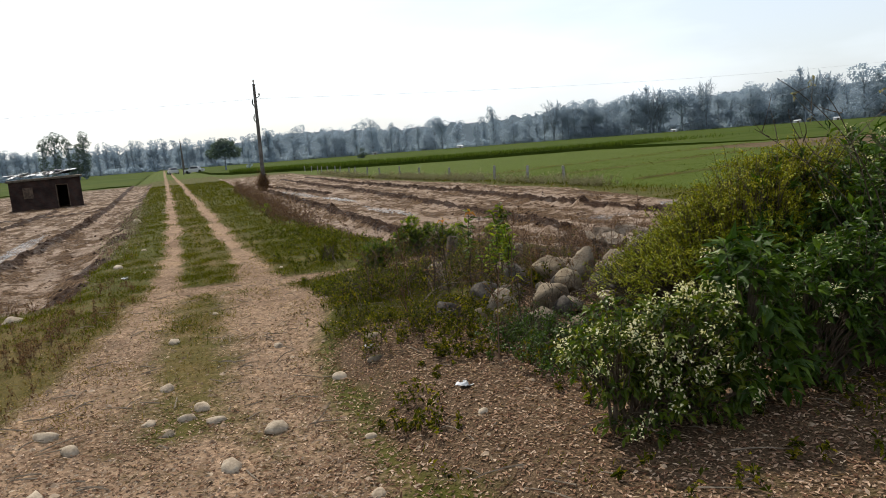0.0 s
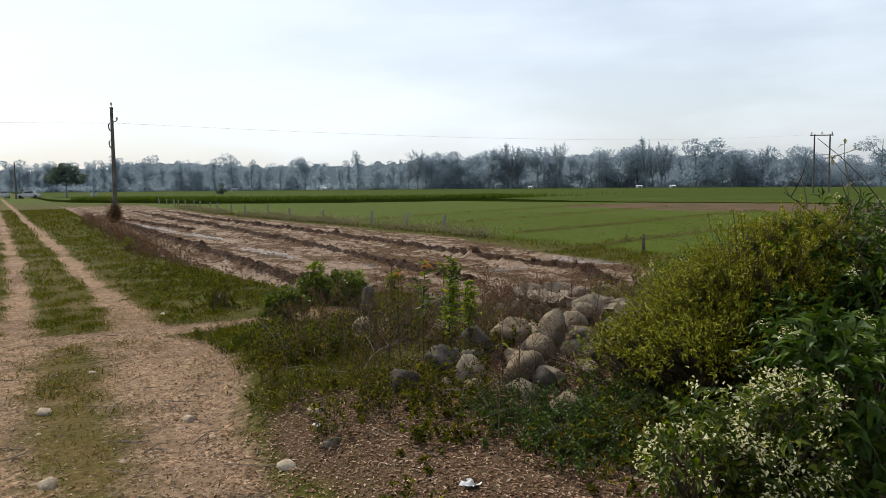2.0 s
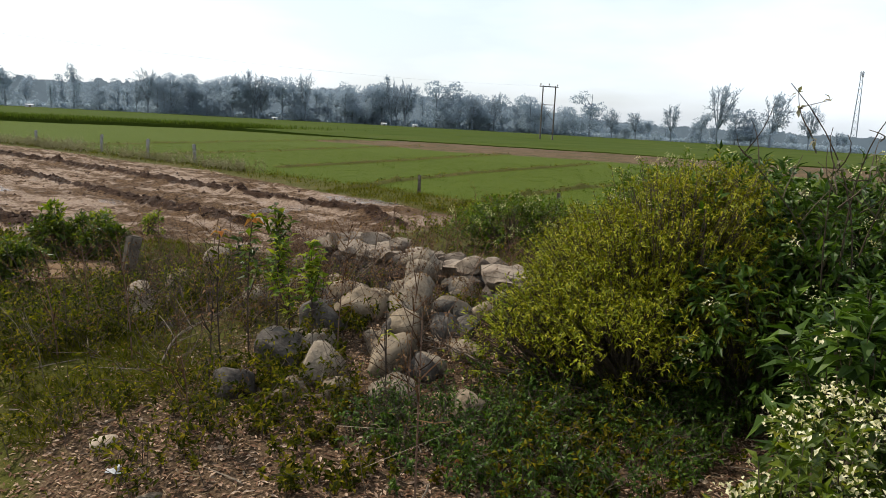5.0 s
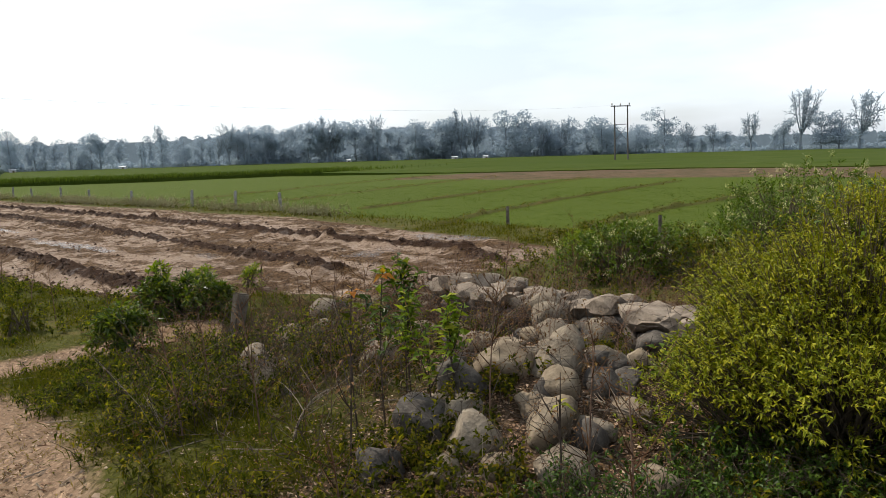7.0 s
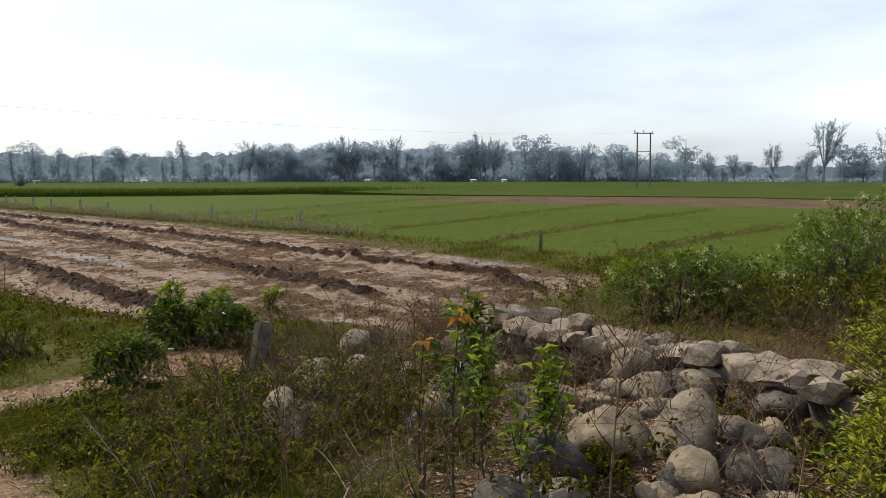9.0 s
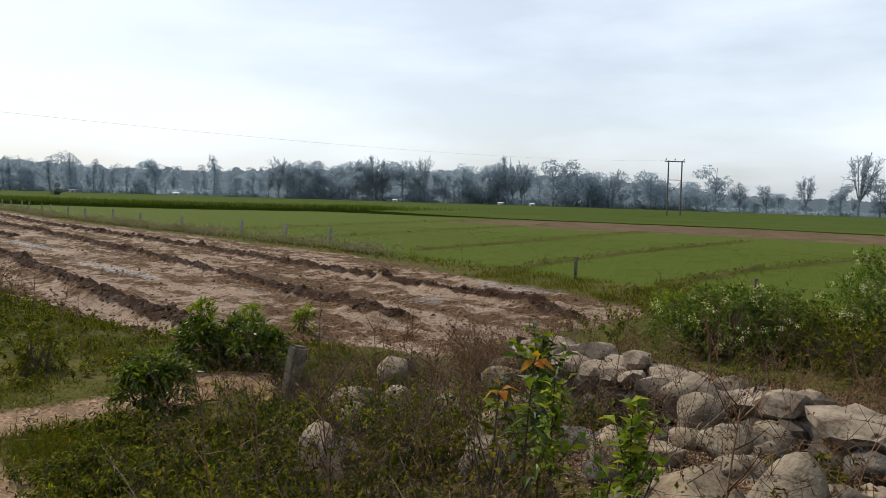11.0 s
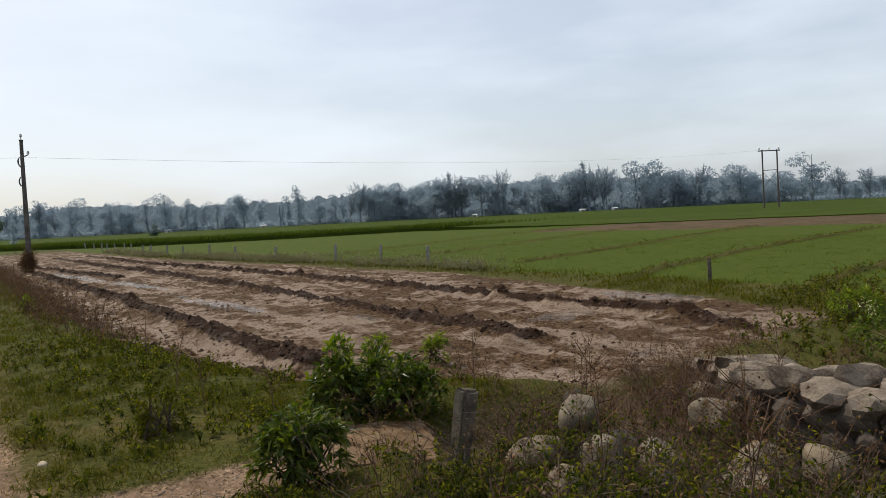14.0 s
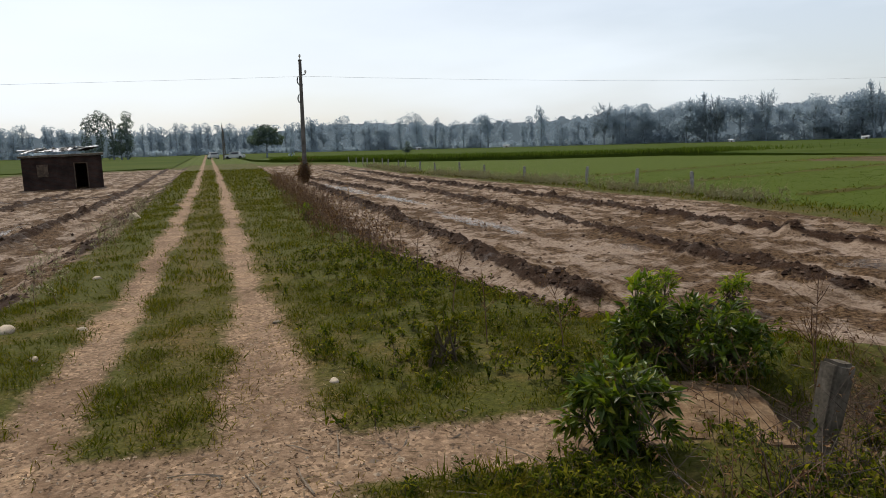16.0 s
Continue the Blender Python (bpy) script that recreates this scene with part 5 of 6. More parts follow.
for x, y, r, look_no in ((-0.73, 6.81, 0.12, 1), (-0.17, 3.94, 0.12, 1), (0.16, 5.98, 0.085, 1), (0.34, 3.47, 0.06, 0), (-0.80, 5.21, 0.11, 1), (-0.51, 4.32, 0.09, 0), (-0.68, 4.46, 0.1, 0), (-1.55, 4.59, 0.13, 1), (-0.80, 4.22, 0.07, 2),
                         (-0.47, 3.49, 0.11, 0), (-0.92, 4.51, 0.08, 0), (-1.37, 4.26, 0.1, 1), (-1.47, 3.66, 0.08, 0), (-0.57, 4.61, 0.09, 0), (0.43, 4.66, 0.1, 0), (0.71, 4.61, 0.1, 2), (0.75, 12.86, 0.07, 2), (0.93, 10.86, 0.06, 1), (-1.68, 26.20, 0.3, 0),
                         (-1.24, 16.30, 0.1, 0), (-1.60, 13.44, 0.14, 0), (-1.14, 12.30, 0.08, 1), (-2.67, 9.85, 0.2, 0), (0.83, 5.16, 0.09, 0), (-0.27, 7.96, 0.05, 0), (-0.97, 13.34, 0.07, 1), (-0.82, 30.50, 0.12, 2), (-0.87, 33.00, 0.14, 2), (0.91, 3.06, 0.06, 0), (0.18, 2.76, 0.07, 1)):
    stone(x, y, r * 0.82, r * rng.uniform(0.5, 0.75), r * rng.uniform(0.35, 0.5), look_no, "pale weathered stone half sunk in the ground" if look_no < 2 else "dark stone half sunk in the ground")


WALL = ((6.7, 9.4, -0.1), (5.75, 8.4, 0.15), (5.0, 7.7, 0.32), (4.82, 7.0, 0.35), (4.75, 6.3, 0.36), (4.58, 5.7, 0.39), (4.38, 5.15, 0.42), (4.25, 4.6, 0.43), (4.2, 4.0, 0.43))


def channel_wall():
    """A low rubble-stone channel wall with a capping of flat stones."""
    ob = part("stone_wall", Geo().add(*wall_core(WALL, 0.3, -0.8, 0.06)), M_mortar)
    tagged(ob, "low rubble-stone channel wall behind the rock pile", "wall", kind="structure")
    shapes = []
    for k in range(8):
        bm = rock_mesh(0.1, 0.1, 0.1, 70 + k, 9, 0.3)
        bmesh.ops.scale(bm, vec=(6.2, 6.2, 6.6), verts=bm.verts)
        me = bpy.data.meshes.new("stone")
        bm.to_mesh(me)
        bm.free()
        # first four shapes carry the shade-darkened side colour, the rest the capping
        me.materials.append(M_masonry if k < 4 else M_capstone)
        shapes.append(me)
    for (a, b, ta), (c, d, tc) in zip(WALL[:-1], WALL[1:]):
        length = math.hypot(c - a, d - b)
        turn = math.degrees(math.atan2(d - b, c - a))
        ux, uy = (c - a) / length, (d - b) / length
        rows = [(side, down, False) for side in (-0.17, 0.17) for down in (0.14, 0.29, 0.44, 0.59)] + [(-0.13, 0.0, True), (0.12, 0.0, True)]
        for side, down, cap in rows:
            s = 0.0
            while s < length - 0.05:
                w = rng.uniform(0.16, 0.42) if cap else rng.uniform(0.14, 0.34)
                m = min(s + w / 2, length)
                top = ta + (tc - ta) * m / length
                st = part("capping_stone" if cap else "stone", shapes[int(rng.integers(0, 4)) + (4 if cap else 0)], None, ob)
                st.matrix_world = pose(a + ux * m - uy * side, b + uy * m + ux * side, top - 0.04 - down + rng.normal(0, 0.025), rng.normal(0, 5), rng.normal(0, 5), turn + rng.normal(0, 12)) @ Matrix.Diagonal((w * 0.97, rng.uniform(0.26, 0.38) if cap else 0.18, rng.uniform(0.11, 0.17) if cap else 0.18, 1))
                s += w


def wall_core(line, thick, z0, under):
    """The mortared core along the line, its top that far under the line's own height."""
    line = np.array(line, float)
    d = unit(np.gradient(line[:, :2], axis=0))
    nrm = np.stack([-d[:, 1], d[:, 0]], 1) * thick / 2
    A, B = line[:, :2] + nrm, line[:, :2] - nrm
    n = len(line)
    low, top = np.full((n, 1), z0), line[:, 2:] - under
    V = np.concatenate([np.concatenate(p, 1) for p in ((A, low), (A, top), (B, top), (B, low))])
    F = [[j * n + i, j * n + i + 1, ((j + 1) % 4) * n + i + 1, ((j + 1) % 4) * n + i] for i in range(n - 1) for j in range(4)]
    F += [[0, n, 2 * n, 3 * n], [n - 1, 2 * n - 1, 3 * n - 1, 4 * n - 1]]
    return V, F


channel_wall()


def culvert_slab():
    bm = box((0.72, 0.95, 0.26), bevel=0.05)
    bmesh.ops.subdivide_edges(bm, edges=bm.edges[:], cuts=3, use_grid_fill=True)
    for v in bm.verts:
        v.co += Vector((0.03 * noise.noise(v.co * 5 + Vector((4, 0, 0))), 0.03 * noise.noise(v.co * 5), 0.04 * noise.noise(v.co * 5) + 0.015 * noise.noise(v.co * 17)))
    ob = part("culvert_slab", bm, M_slab)
    ob.matrix_world = pose(2.86, 9.5, -0.14, 2, 4, -24)
    tagged(ob, "broken culvert slab strewn with earth and straw", "slab")


culvert_slab()


def stump_post():
    bm = box((0.12, 0.1, 0.8), (0, 0, 0.3), bevel=0.018)
    bmesh.ops.subdivide_edges(bm, edges=bm.edges[:], cuts=2, use_grid_fill=True)
    for v in bm.verts:
        v.co += Vector((noise.noise(v.co * 9), noise.noise(v.co * 9 + Vector((5, 0, 0))), 1.4 * noise.noise(v.co * 7))) * 0.022
    ob = part("stone_post", bm, M_concrete)
    ob.matrix_world = pose(2.99, 8.93, -0.3, 0, 14, 8)
    tagged(ob, "short leaning weathered stone post in the weeds", "post")


stump_post()


# ---- bushes and plants ----
def bush(name, label, category, base, blobs, sprigs, per, leaf, wide, mat, sprig_len=0.14, droop=0.0, flowers=0.0, stems=M_stem, spread=0.75, inner=0.55, group="", bare=0.04):
    """Woody stems, and sprigs of leaves on lumpy domes. blobs: x, y, z, radius, height of each dome, from the base."""
    bz = ground_z(*base)
    ob = thing(name, label, category, (*base, bz), 0, group)
    blobs = np.array(blobs, float)
    wgt = blobs[:, 3] * blobs[:, 4]
    pick = rng.choice(len(blobs), sprigs, p=wgt / wgt.sum())
    d = unit(rng.normal(0, 1, (sprigs, 3)) + np.array([0, 0, 0.25]))
    r = rng.uniform(inner, 1.0, sprigs) ** 0.6
    r = r * (1 + 0.42 * fbm(d[:, 0] * 3.6 + pick * 2.3, d[:, 1] * 3.6 + d[:, 2] * 2.6, 3, 61))
    b = blobs[pick]
    P = b[:, :3] + d * r[:, None] * np.stack([b[:, 3], b[:, 3], b[:, 4]], 1)
    keep = (P[:, 2] > 0.04) & (rng.uniform(0, 1, sprigs) < 0.12 + step(bare * 0.3, bare, P[:, 2]))
    P, d, b = P[keep], d[keep], b[keep]
    n = len(P)
    axis = unit(d + rng.normal(0, 0.45, (n, 3)) + np.array([0, 0, 0.35]))
    foot = np.stack([b[:, 0] * spread * 0.6, b[:, 1] * spread * 0.6, np.zeros(n)], 1) + rng.normal(0, 0.06, (n, 3)) * np.array([1, 1, 0])
    twig = Geo()
    start = foot + (P - foot) * rng.uniform(0.3, 0.7, n)[:, None]
    twig.add(*curves(start, (start + P) / 2 + np.array([0, 0, 0.04]), P + axis * sprig_len, 0.004, 0.0015, 3, 3))
    few = rng.permutation(n)[: max(8, n // 14)]
    twig.add(*curves(foot[few], (foot[few] + P[few]) / 2 + np.array([0, 0, 0.12]) * blobs[:, 4].max(), P[few], 0.013, 0.004, 5, 4))
    part("branchwork", twig, stems, ob, kind="stuff")
    k = per
    u = rng.uniform(0, 1, (n, k, 1))
    pos = P[:, None] + axis[:, None] * u * sprig_len
    radial = unit(np.cross(axis[:, None], rng.normal(0, 1, (n, k, 3))))
    way = axis[:, None] * (0.35 + 0.5 * u) + radial * (1.0 - 0.4 * u) + np.array([0, 0, -droop])
    m = n * k
    g = Geo().add(*leaves(pos.reshape(-1, 3), way.reshape(-1, 3), leaf * rng.uniform(0.6, 1.2, m), wide * rng.uniform(0.7, 1.2, m)))
    part("foliage", g, mat, ob, kind="stuff")
    if flowers:
        out = np.where((rng.uniform(0, 1, n) < flowers) & (d[:, 2] > -0.3))[0]
        out = out if len(out) else np.arange(2)
        fp = (P + axis * (sprig_len * 1.15))[out]
        q = 20
        pos = fp[:, None] + rng.normal(0, 0.024, (len(fp), q, 3))
        fl = Geo().add(*leaves(pos.reshape(-1, 3), rng.normal(0, 1, (len(fp) * q, 3)) + np.array([0, 0, 0.5]), rng.uniform(0.012, 0.026, len(fp) * q), 0.012))
        part("blossom", fl, M_flower, ob, "small white flower heads", kind="stuff")
    return ob


bush("yellow_bush", "dense yellow-green leafy bush beside the rock pile", "bush", (3.25, 3.6),
     [(0.2, -0.15, 0.62, 0.55, 0.55), (-0.38, 0.32, 0.34, 0.36, 0.3), (-0.62, 0.5, 0.22, 0.24, 0.24), (-0.1, 0.12, 0.52, 0.42, 0.42), (-0.45, -0.05, 0.3, 0.4, 0.32), (0.5, -0.2, 0.72, 0.45, 0.52), (0.42, 0.4, 0.5, 0.5, 0.42), (0.3, -0.3, 1.02, 0.2, 0.22)], 8600, 14, 0.036, 0.0105, M_yellow, 0.13, inner=0.3, bare=0.62)
bush("broadleaf_bush", "dark green broad-leaved bush with white flowers", "bush", (3.75, 3.0),
     [(0.0, 0.0, 0.6, 0.55, 0.6), (-0.15, 0.35, 0.72, 0.42, 0.45), (-0.55, 0.0, 0.42, 0.35, 0.4), (0.6, 0.3, 0.68, 0.7, 0.62), (1.0, -0.5, 0.6, 0.8, 0.75), (0.3, -0.4, 0.5, 0.5, 0.5)], 2400, 9, 0.09, 0.032, M_dark, 0.13, 0.15, 0.03, bare=0.4)
bush("flowering_bush", "low green bush covered with small white flowers", "bush", (1.46, 2.46),
     [(-0.14, -0.05, 0.4, 0.13, 0.18), (0.12, -0.12, 0.38, 0.17, 0.2), (0.4, -0.12, 0.4, 0.2, 0.22), (0.05, -0.08, 0.18, 0.22, 0.16), (0.4, -0.1, 0.18, 0.22, 0.16)], 420, 9, 0.06, 0.025, M_shrub, 0.1, 0.2, 0.4)
bush("flowering_bush", "low green bush covered with small white flowers", "bush", (2.66, 2.36),
     [(0.0, 0.0, 0.38, 0.24, 0.28), (0.4, 0.0, 0.45, 0.28, 0.3)], 380, 9, 0.075, 0.03, M_dark, 0.12, 0.25, 0.07)
bush("broadleaf_bush", "large-leaved green bush with drooping leaves", "bush", (2.15, 2.35), [(0.0, 0.0, 0.42, 0.2, 0.34)], 80, 8, 0.12, 0.045, M_dark, 0.13, 0.35, 0.12)
bush("broadleaf_bush", "green leafy bush at the corner of the muddy field", "bush", (8.5, 7.75), [(0.0, 0.0, 0.35, 0.5, 0.42), (0.5, -0.4, 0.3, 0.5, 0.4), (-0.2, 0.45, 0.22, 0.35, 0.3)], 560, 9, 0.085, 0.03, M_green, 0.16, 0.1, 0.12)
bush("flowering_bush", "tall straggling bush with whitish flower tips", "bush", (10.6, 6.2), [(0.0, 0.0, 0.6, 0.75, 0.7), (1.0, -0.4, 0.6, 0.9, 0.75), (-0.6, 0.2, 0.35, 0.5, 0.45), (0.5, 0.6, 0.4, 0.6, 0.5)], 900, 9, 0.09, 0.028, M_green, 0.2, 0.0, 0.22)
bush("broadleaf_bush", "straggling green bush behind the channel wall", "bush", (8.5, 5.9), [(0.0, 0.0, 0.25, 0.6, 0.35), (0.4, 0.9, 0.2, 0.5, 0.3), (0.3, -0.9, 0.35, 0.7, 0.5)], 700, 8, 0.075, 0.026, M_weed, 0.16, 0.0, 0.04)
bush("leafy_plant", "green leafy plant beside the culvert slab", "plant", (2.1, 9.24), [(0.0, 0.0, 0.25, 0.14, 0.14), (0.1, -0.05, 0.19, 0.11, 0.12), (-0.09, 0.04, 0.16, 0.11, 0.11)], 90, 10, 0.1, 0.032, M_shrub, 0.09, 0.05)
bush("leafy_plant", "wide green leafy plant behind the culvert slab", "plant", (3.25, 10.05), [(0.0, 0.0, 0.18, 0.24, 0.2), (-0.33, 0.2, 0.2, 0.18, 0.2), (0.22, -0.05, 0.12, 0.16, 0.14)], 250, 10, 0.095, 0.03, M_shrub, 0.09, 0.0)
bush("leafy_plant", "thin upright green sprig at the mud's edge", "plant", (3.05, 10.5), [(0.0, 0.0, 0.42, 0.05, 0.1)], 14, 9, 0.09, 0.028, M_lime, 0.08)
bush("leafy_plant", "small upright green plant in the weeds", "plant", (1.75, 11.0), [(0.0, 0.0, 0.15, 0.14, 0.16)], 60, 8, 0.06, 0.02, M_grass, 0.08)
bush("leafy_plant", "small green plant at the field's corner", "plant", (10.6, 9.6), [(0.0, 0.0, 0.15, 0.3, 0.2)], 150, 8, 0.09, 0.02, M_lime, 0.1)
for x, y in ((5.3, 12.2), (4.7, 12.6), (2.3, 22.5)):
    bush("leafy_plant", "small green plant in the mud", "plant", (x, y), [(0.0, 0.0, 0.16, 0.1, 0.14)], 40, 8, 0.08, 0.025, M_lime, 0.08)


def sapling(x, y, top_z, mat, label, lean=(0, 0), tip_mat=None, count=60, size=0.085, wide=0.036, branches=3, low=0.3):
    """A thin upright stem leafed along its upper part, with a few short leafy branches; new leaves at the tip may differ."""
    z = ground_z(x, y)
    ob = thing("sapling", label, "sapling", (x, y, z))
    high = top_z - z
    top = np.array([lean[0], lean[1], high])
    bend = np.array([rng.normal(0, 0.03), rng.normal(0, 0.03), high * 0.5])
    wood, side, leaf = Geo(), Geo(), Geo()
    wood.add(*curves([[0, 0, -0.05]], [bend], [top], 0.0055, 0.0025, 8, 5))
    along = lambda t: 2 * t * (1 - t) * bend + t * t * top
    axes = [(along(low), along(1.0), count // 2)]
    for k in range(branches):
        a = along(rng.uniform(low, 0.8))
        e = a + np.array([rng.normal(0, 0.07), rng.normal(0, 0.07), rng.uniform(0.12, 0.26)])
        side.add(*curves([a], [(a + e) / 2 + np.array([0, 0, -0.03])], [e], 0.0045, 0.002, 3, 4))
        axes.append((a, e, count // (2 * max(branches, 1))))
    for a, e, n in axes:
        t = rng.uniform(0.15, 1.0, (n, 1)) ** 0.7
        w = rng.normal(0, 1, (n, 3)) * np.array([1, 1, 0.35]) + np.array([0, 0, 0.35])
        leaf.add(*leaves(a + (e - a) * t + rng.normal(0, 0.012, (n, 3)), w, size * rng.uniform(0.55, 1.2, n), wide * rng.uniform(0.7, 1.15, n)))
    if tip_mat:
        tl = Geo().add(*leaves(np.repeat(top[None], 4, 0) - np.array([0, 0, 0.02]), np.array([[-0.8, 0.6, -0.1], [0.9, -0.6, -0.15], [0.3, -0.2, 0.6], [-0.3, -0.5, 0.0]]) + rng.normal(0, 0.25, (4, 3)), np.array([0.07, 0.075, 0.045, 0.05]), 0.034, 0.12, 0.4))
        part("tip_foliage", tl, tip_mat, ob, "orange-red young leaves", kind="stuff")
    part("stem", wood, M_dark_stem, ob)
    part("side_growth", side, M_dark_stem, ob, kind="stuff")
    part("foliage", leaf, mat, ob, kind="stuff")


M_dark_stem = plain("dark_sapling_stem", [(0.35, (0.025, 0.018, 0.014)), (0.65, (0.07, 0.05, 0.036))], 25.0, 0.85, 0.2)
sapling(1.72, 5.5, 1.04, M_weed, "thin dark sapling with orange-red tip leaves", (-0.04, -0.05), M_orange, 26, 0.06, 0.026, 4, 0.35)
sapling(1.97, 5.58, 1.07, M_shrub, "leafy green sapling with an orange-red tip", (0.02, -0.02), M_orange, 70, 0.085, 0.036, 3, 0.4)
sapling(2.45, 5.9, 1.02, M_shrub, "leafy green sapling among the boulders", (0.02, 0.0), None, 170, 0.085, 0.036, 6, 0.25)
sapling(2.32, 5.72, 0.86, M_lime, "leafy yellow-green sapling among the boulders", (0.04, 0.03), None, 120, 0.08, 0.036, 5, 0.25)
sapling(2.22, 5.28, 0.9, M_lime, "leafy yellow-green sapling among the boulders", (0.0, 0.02), None, 150, 0.075, 0.036, 7, 0.25)
sapling(2.05, 5.25, 0.7, M_lime, "small yellow-green sapling among the boulders", (-0.03, 0.0), None, 40, 0.07, 0.034, 3, 0.35)
sapling(1.81, 4.33, 0.66, M_dryleaf, "thin twig with yellow leaves before the boulders", (0.0, 0.0), M_yellow, 8, 0.05, 0.02, 3, 0.5)
sapling(2.96, 4.33, 0.62, M_lime, "small leafy sapling at the foot of the boulders", (0.05, 0.0), None, 70, 0.085, 0.03, 5, 0.2)
sapling(1.46, 5.28, 0.8, M_dryleaf, "thin dry sapling stem in the weeds", (0.05, 0.0), None, 16, 0.045, 0.018, 4, 0.4)


def dead_shrub():
    """Bare curving branches with a few curled leaves, rising out of the bush."""
    ob = thing("bare_shrub", "bare curving grey branches rising from the bush", "shrub", (3.6, 2.65, ground_z(3.6, 2.65)))
    wood, leaf = Geo(), Geo()
    for e in ((-0.62, 0.24, 1.8), (-0.7, -0.18, 1.66), (-0.6, 0.45, 1.5), (-0.5, -0.4, 1.75), (-0.75, 0.0, 1.45)):
        e = np.array(e)
        b = np.array([e[0] * 0.15, e[1] * 0.15, e[2] * 0.75])
        wood.add(*curves([[rng.normal(0, 0.05), rng.normal(0, 0.05), 0.4]], [b + rng.normal(0, 0.12, 3)], [e], 0.006, 0.002, 10, 5))
        for s in range(6):
            t = rng.uniform(0.5, 0.98)
            a = 2 * t * (1 - t) * b + t * t * e
            o = a + np.array([rng.normal(0, 0.16), rng.normal(0, 0.16), rng.uniform(0.02, 0.25)])
            wood.add(*curves([a], [(a + o) / 2 + rng.normal(0, 0.05, 3)], [o], 0.0038, 0.0015, 4, 3))
            if rng.uniform() < 0.3:
                leaf.add(*leaves(np.repeat(o[None], 3, 0), rng.normal(0, 1, (3, 3)), 0.045, 0.02))
    part("branchwork", wood, M_stem, ob)
    part("foliage", leaf, M_paleweed, ob, "few curled pale leaves", kind="stuff")


dead_shrub()


def tall_stalk(x, y, high, label):
    z = ground_z(x, y)
    ob = thing("dry_stalk", label, "dry plant", (x, y, z), 0, "dry stalks in the weeds")
    wood, leaf = Geo(), Geo()
    e = np.array([rng.normal(0, 0.06), rng.normal(0, 0.06), high])
    b = np.array([0, 0, high * 0.5])
    wood.add(*curves([[0, 0, -0.05]], [b], [e], 0.006, 0.0025, 6, 4))
    n = 12
    t = rng.uniform(0.25, 1.0, n)[:, None]
    a = 2 * t * (1 - t) * b + t * t * e
    o = a + np.stack([rng.normal(0, 0.09, n), rng.normal(0, 0.09, n), rng.uniform(0.05, 0.18, n)], 1)
    leaf.add(*curves(a, (a + o) / 2 + np.array([0, 0, -0.02]), o, 0.003, 0.0012, 2, 3))
    m = n * 4
    leaf.add(*leaves(np.repeat(o, 4, 0) + rng.normal(0, 0.015, (m, 3)), rng.normal(0, 1, (m, 3)), rng.uniform(0.012, 0.03, m), 0.01))
    part("stem", wood, M_dry, ob)
    part("seed_spray", leaf, M_dryleaf, ob, kind="stuff")


for x, y, h in ((1.35, 3.75, 0.75), (1.9, 4.25, 0.7), (2.05, 4.9, 0.75), (1.5, 6.1, 0.8), (1.2, 6.4, 0.55), (1.65, 6.9, 0.6), (2.4, 6.6, 0.75), (3.0, 6.9, 0.7), (2.9, 7.6, 0.75), (3.4, 8.2, 0.8), (3.8, 8.0, 0.75), (4.2, 8.8, 0.9), (4.5, 8.2, 0.8),
                (4.9, 7.0, 0.9), (5.2, 7.9, 0.85), (5.6, 6.6, 0.8), (4.0, 9.9, 0.7), (2.2, 11.3, 0.5), (2.6, 10.8, 0.45), (1.9, 8.0, 0.5), (5.9, 8.8, 0.7), (3.6, 9.5, 0.55), (2.3, 12.4, 0.55), (2.6, 14.6, 0.6), (4.3, 6.7, 0.75), (6.2, 5.6, 0.8),
                (3.6, 6.6, 0.7), (4.7, 9.3, 0.8), (5.0, 6.3, 0.7), (6.6, 6.5, 0.7), (1.1, 4.9, 0.4), (10.8, 9.9, 0.7), (10.5, 9.3, 0.6)):
    tall_stalk(x, y, h, "thin dry brown stalk with seed heads in the weeds")


# ---- grass, weeds, litter and gravel ----
def scatter(n, x0, x1, y0, y1, chance):
    """Random places in a stretch of the plan, kept by a chance that depends on place and zones."""
    x, y = rng.uniform(x0, x1, n), rng.uniform(y0, y1, n)
    z = zones(x, y)
    keep = rng.uniform(0, 1, n) < chance(x, y, z)
    x, y = x[keep], y[keep]
    return np.stack([x, y, height(x, y)], 1)


def on_turf(x, y, z):
    patch = np.clip(0.6 + 0.7 * fbm(x * 1.1, y * 1.1, 3, 81) + 0.9 * fbm(x * 3.4, y * 3.4, 2, 83), 0.22, 1)
    return np.clip(1 - 1.0 * z["track"] - 1.3 * z["mud"] - 0.85 * z["litter"] - z["crop"] - np.where(y < 9.7, 0.8, 0.35) * z["worn"], 0.0, 1) * patch


def blades(P, low, high, wide, lean=0.5):
    n = len(P)
    D = np.stack([rng.normal(0, lean, n), rng.normal(0, lean, n), np.ones(n)], 1)
    tall = 0.75 + 0.9 * np.clip(fbm(P[:, 0] * 3.4, P[:, 1] * 3.4, 2, 83), -0.5, 1)
    return leaves(P - np.array([0, 0, 0.01]), D, rng.uniform(low, high, n) * tall, wide, 0.2, 0.35, True)


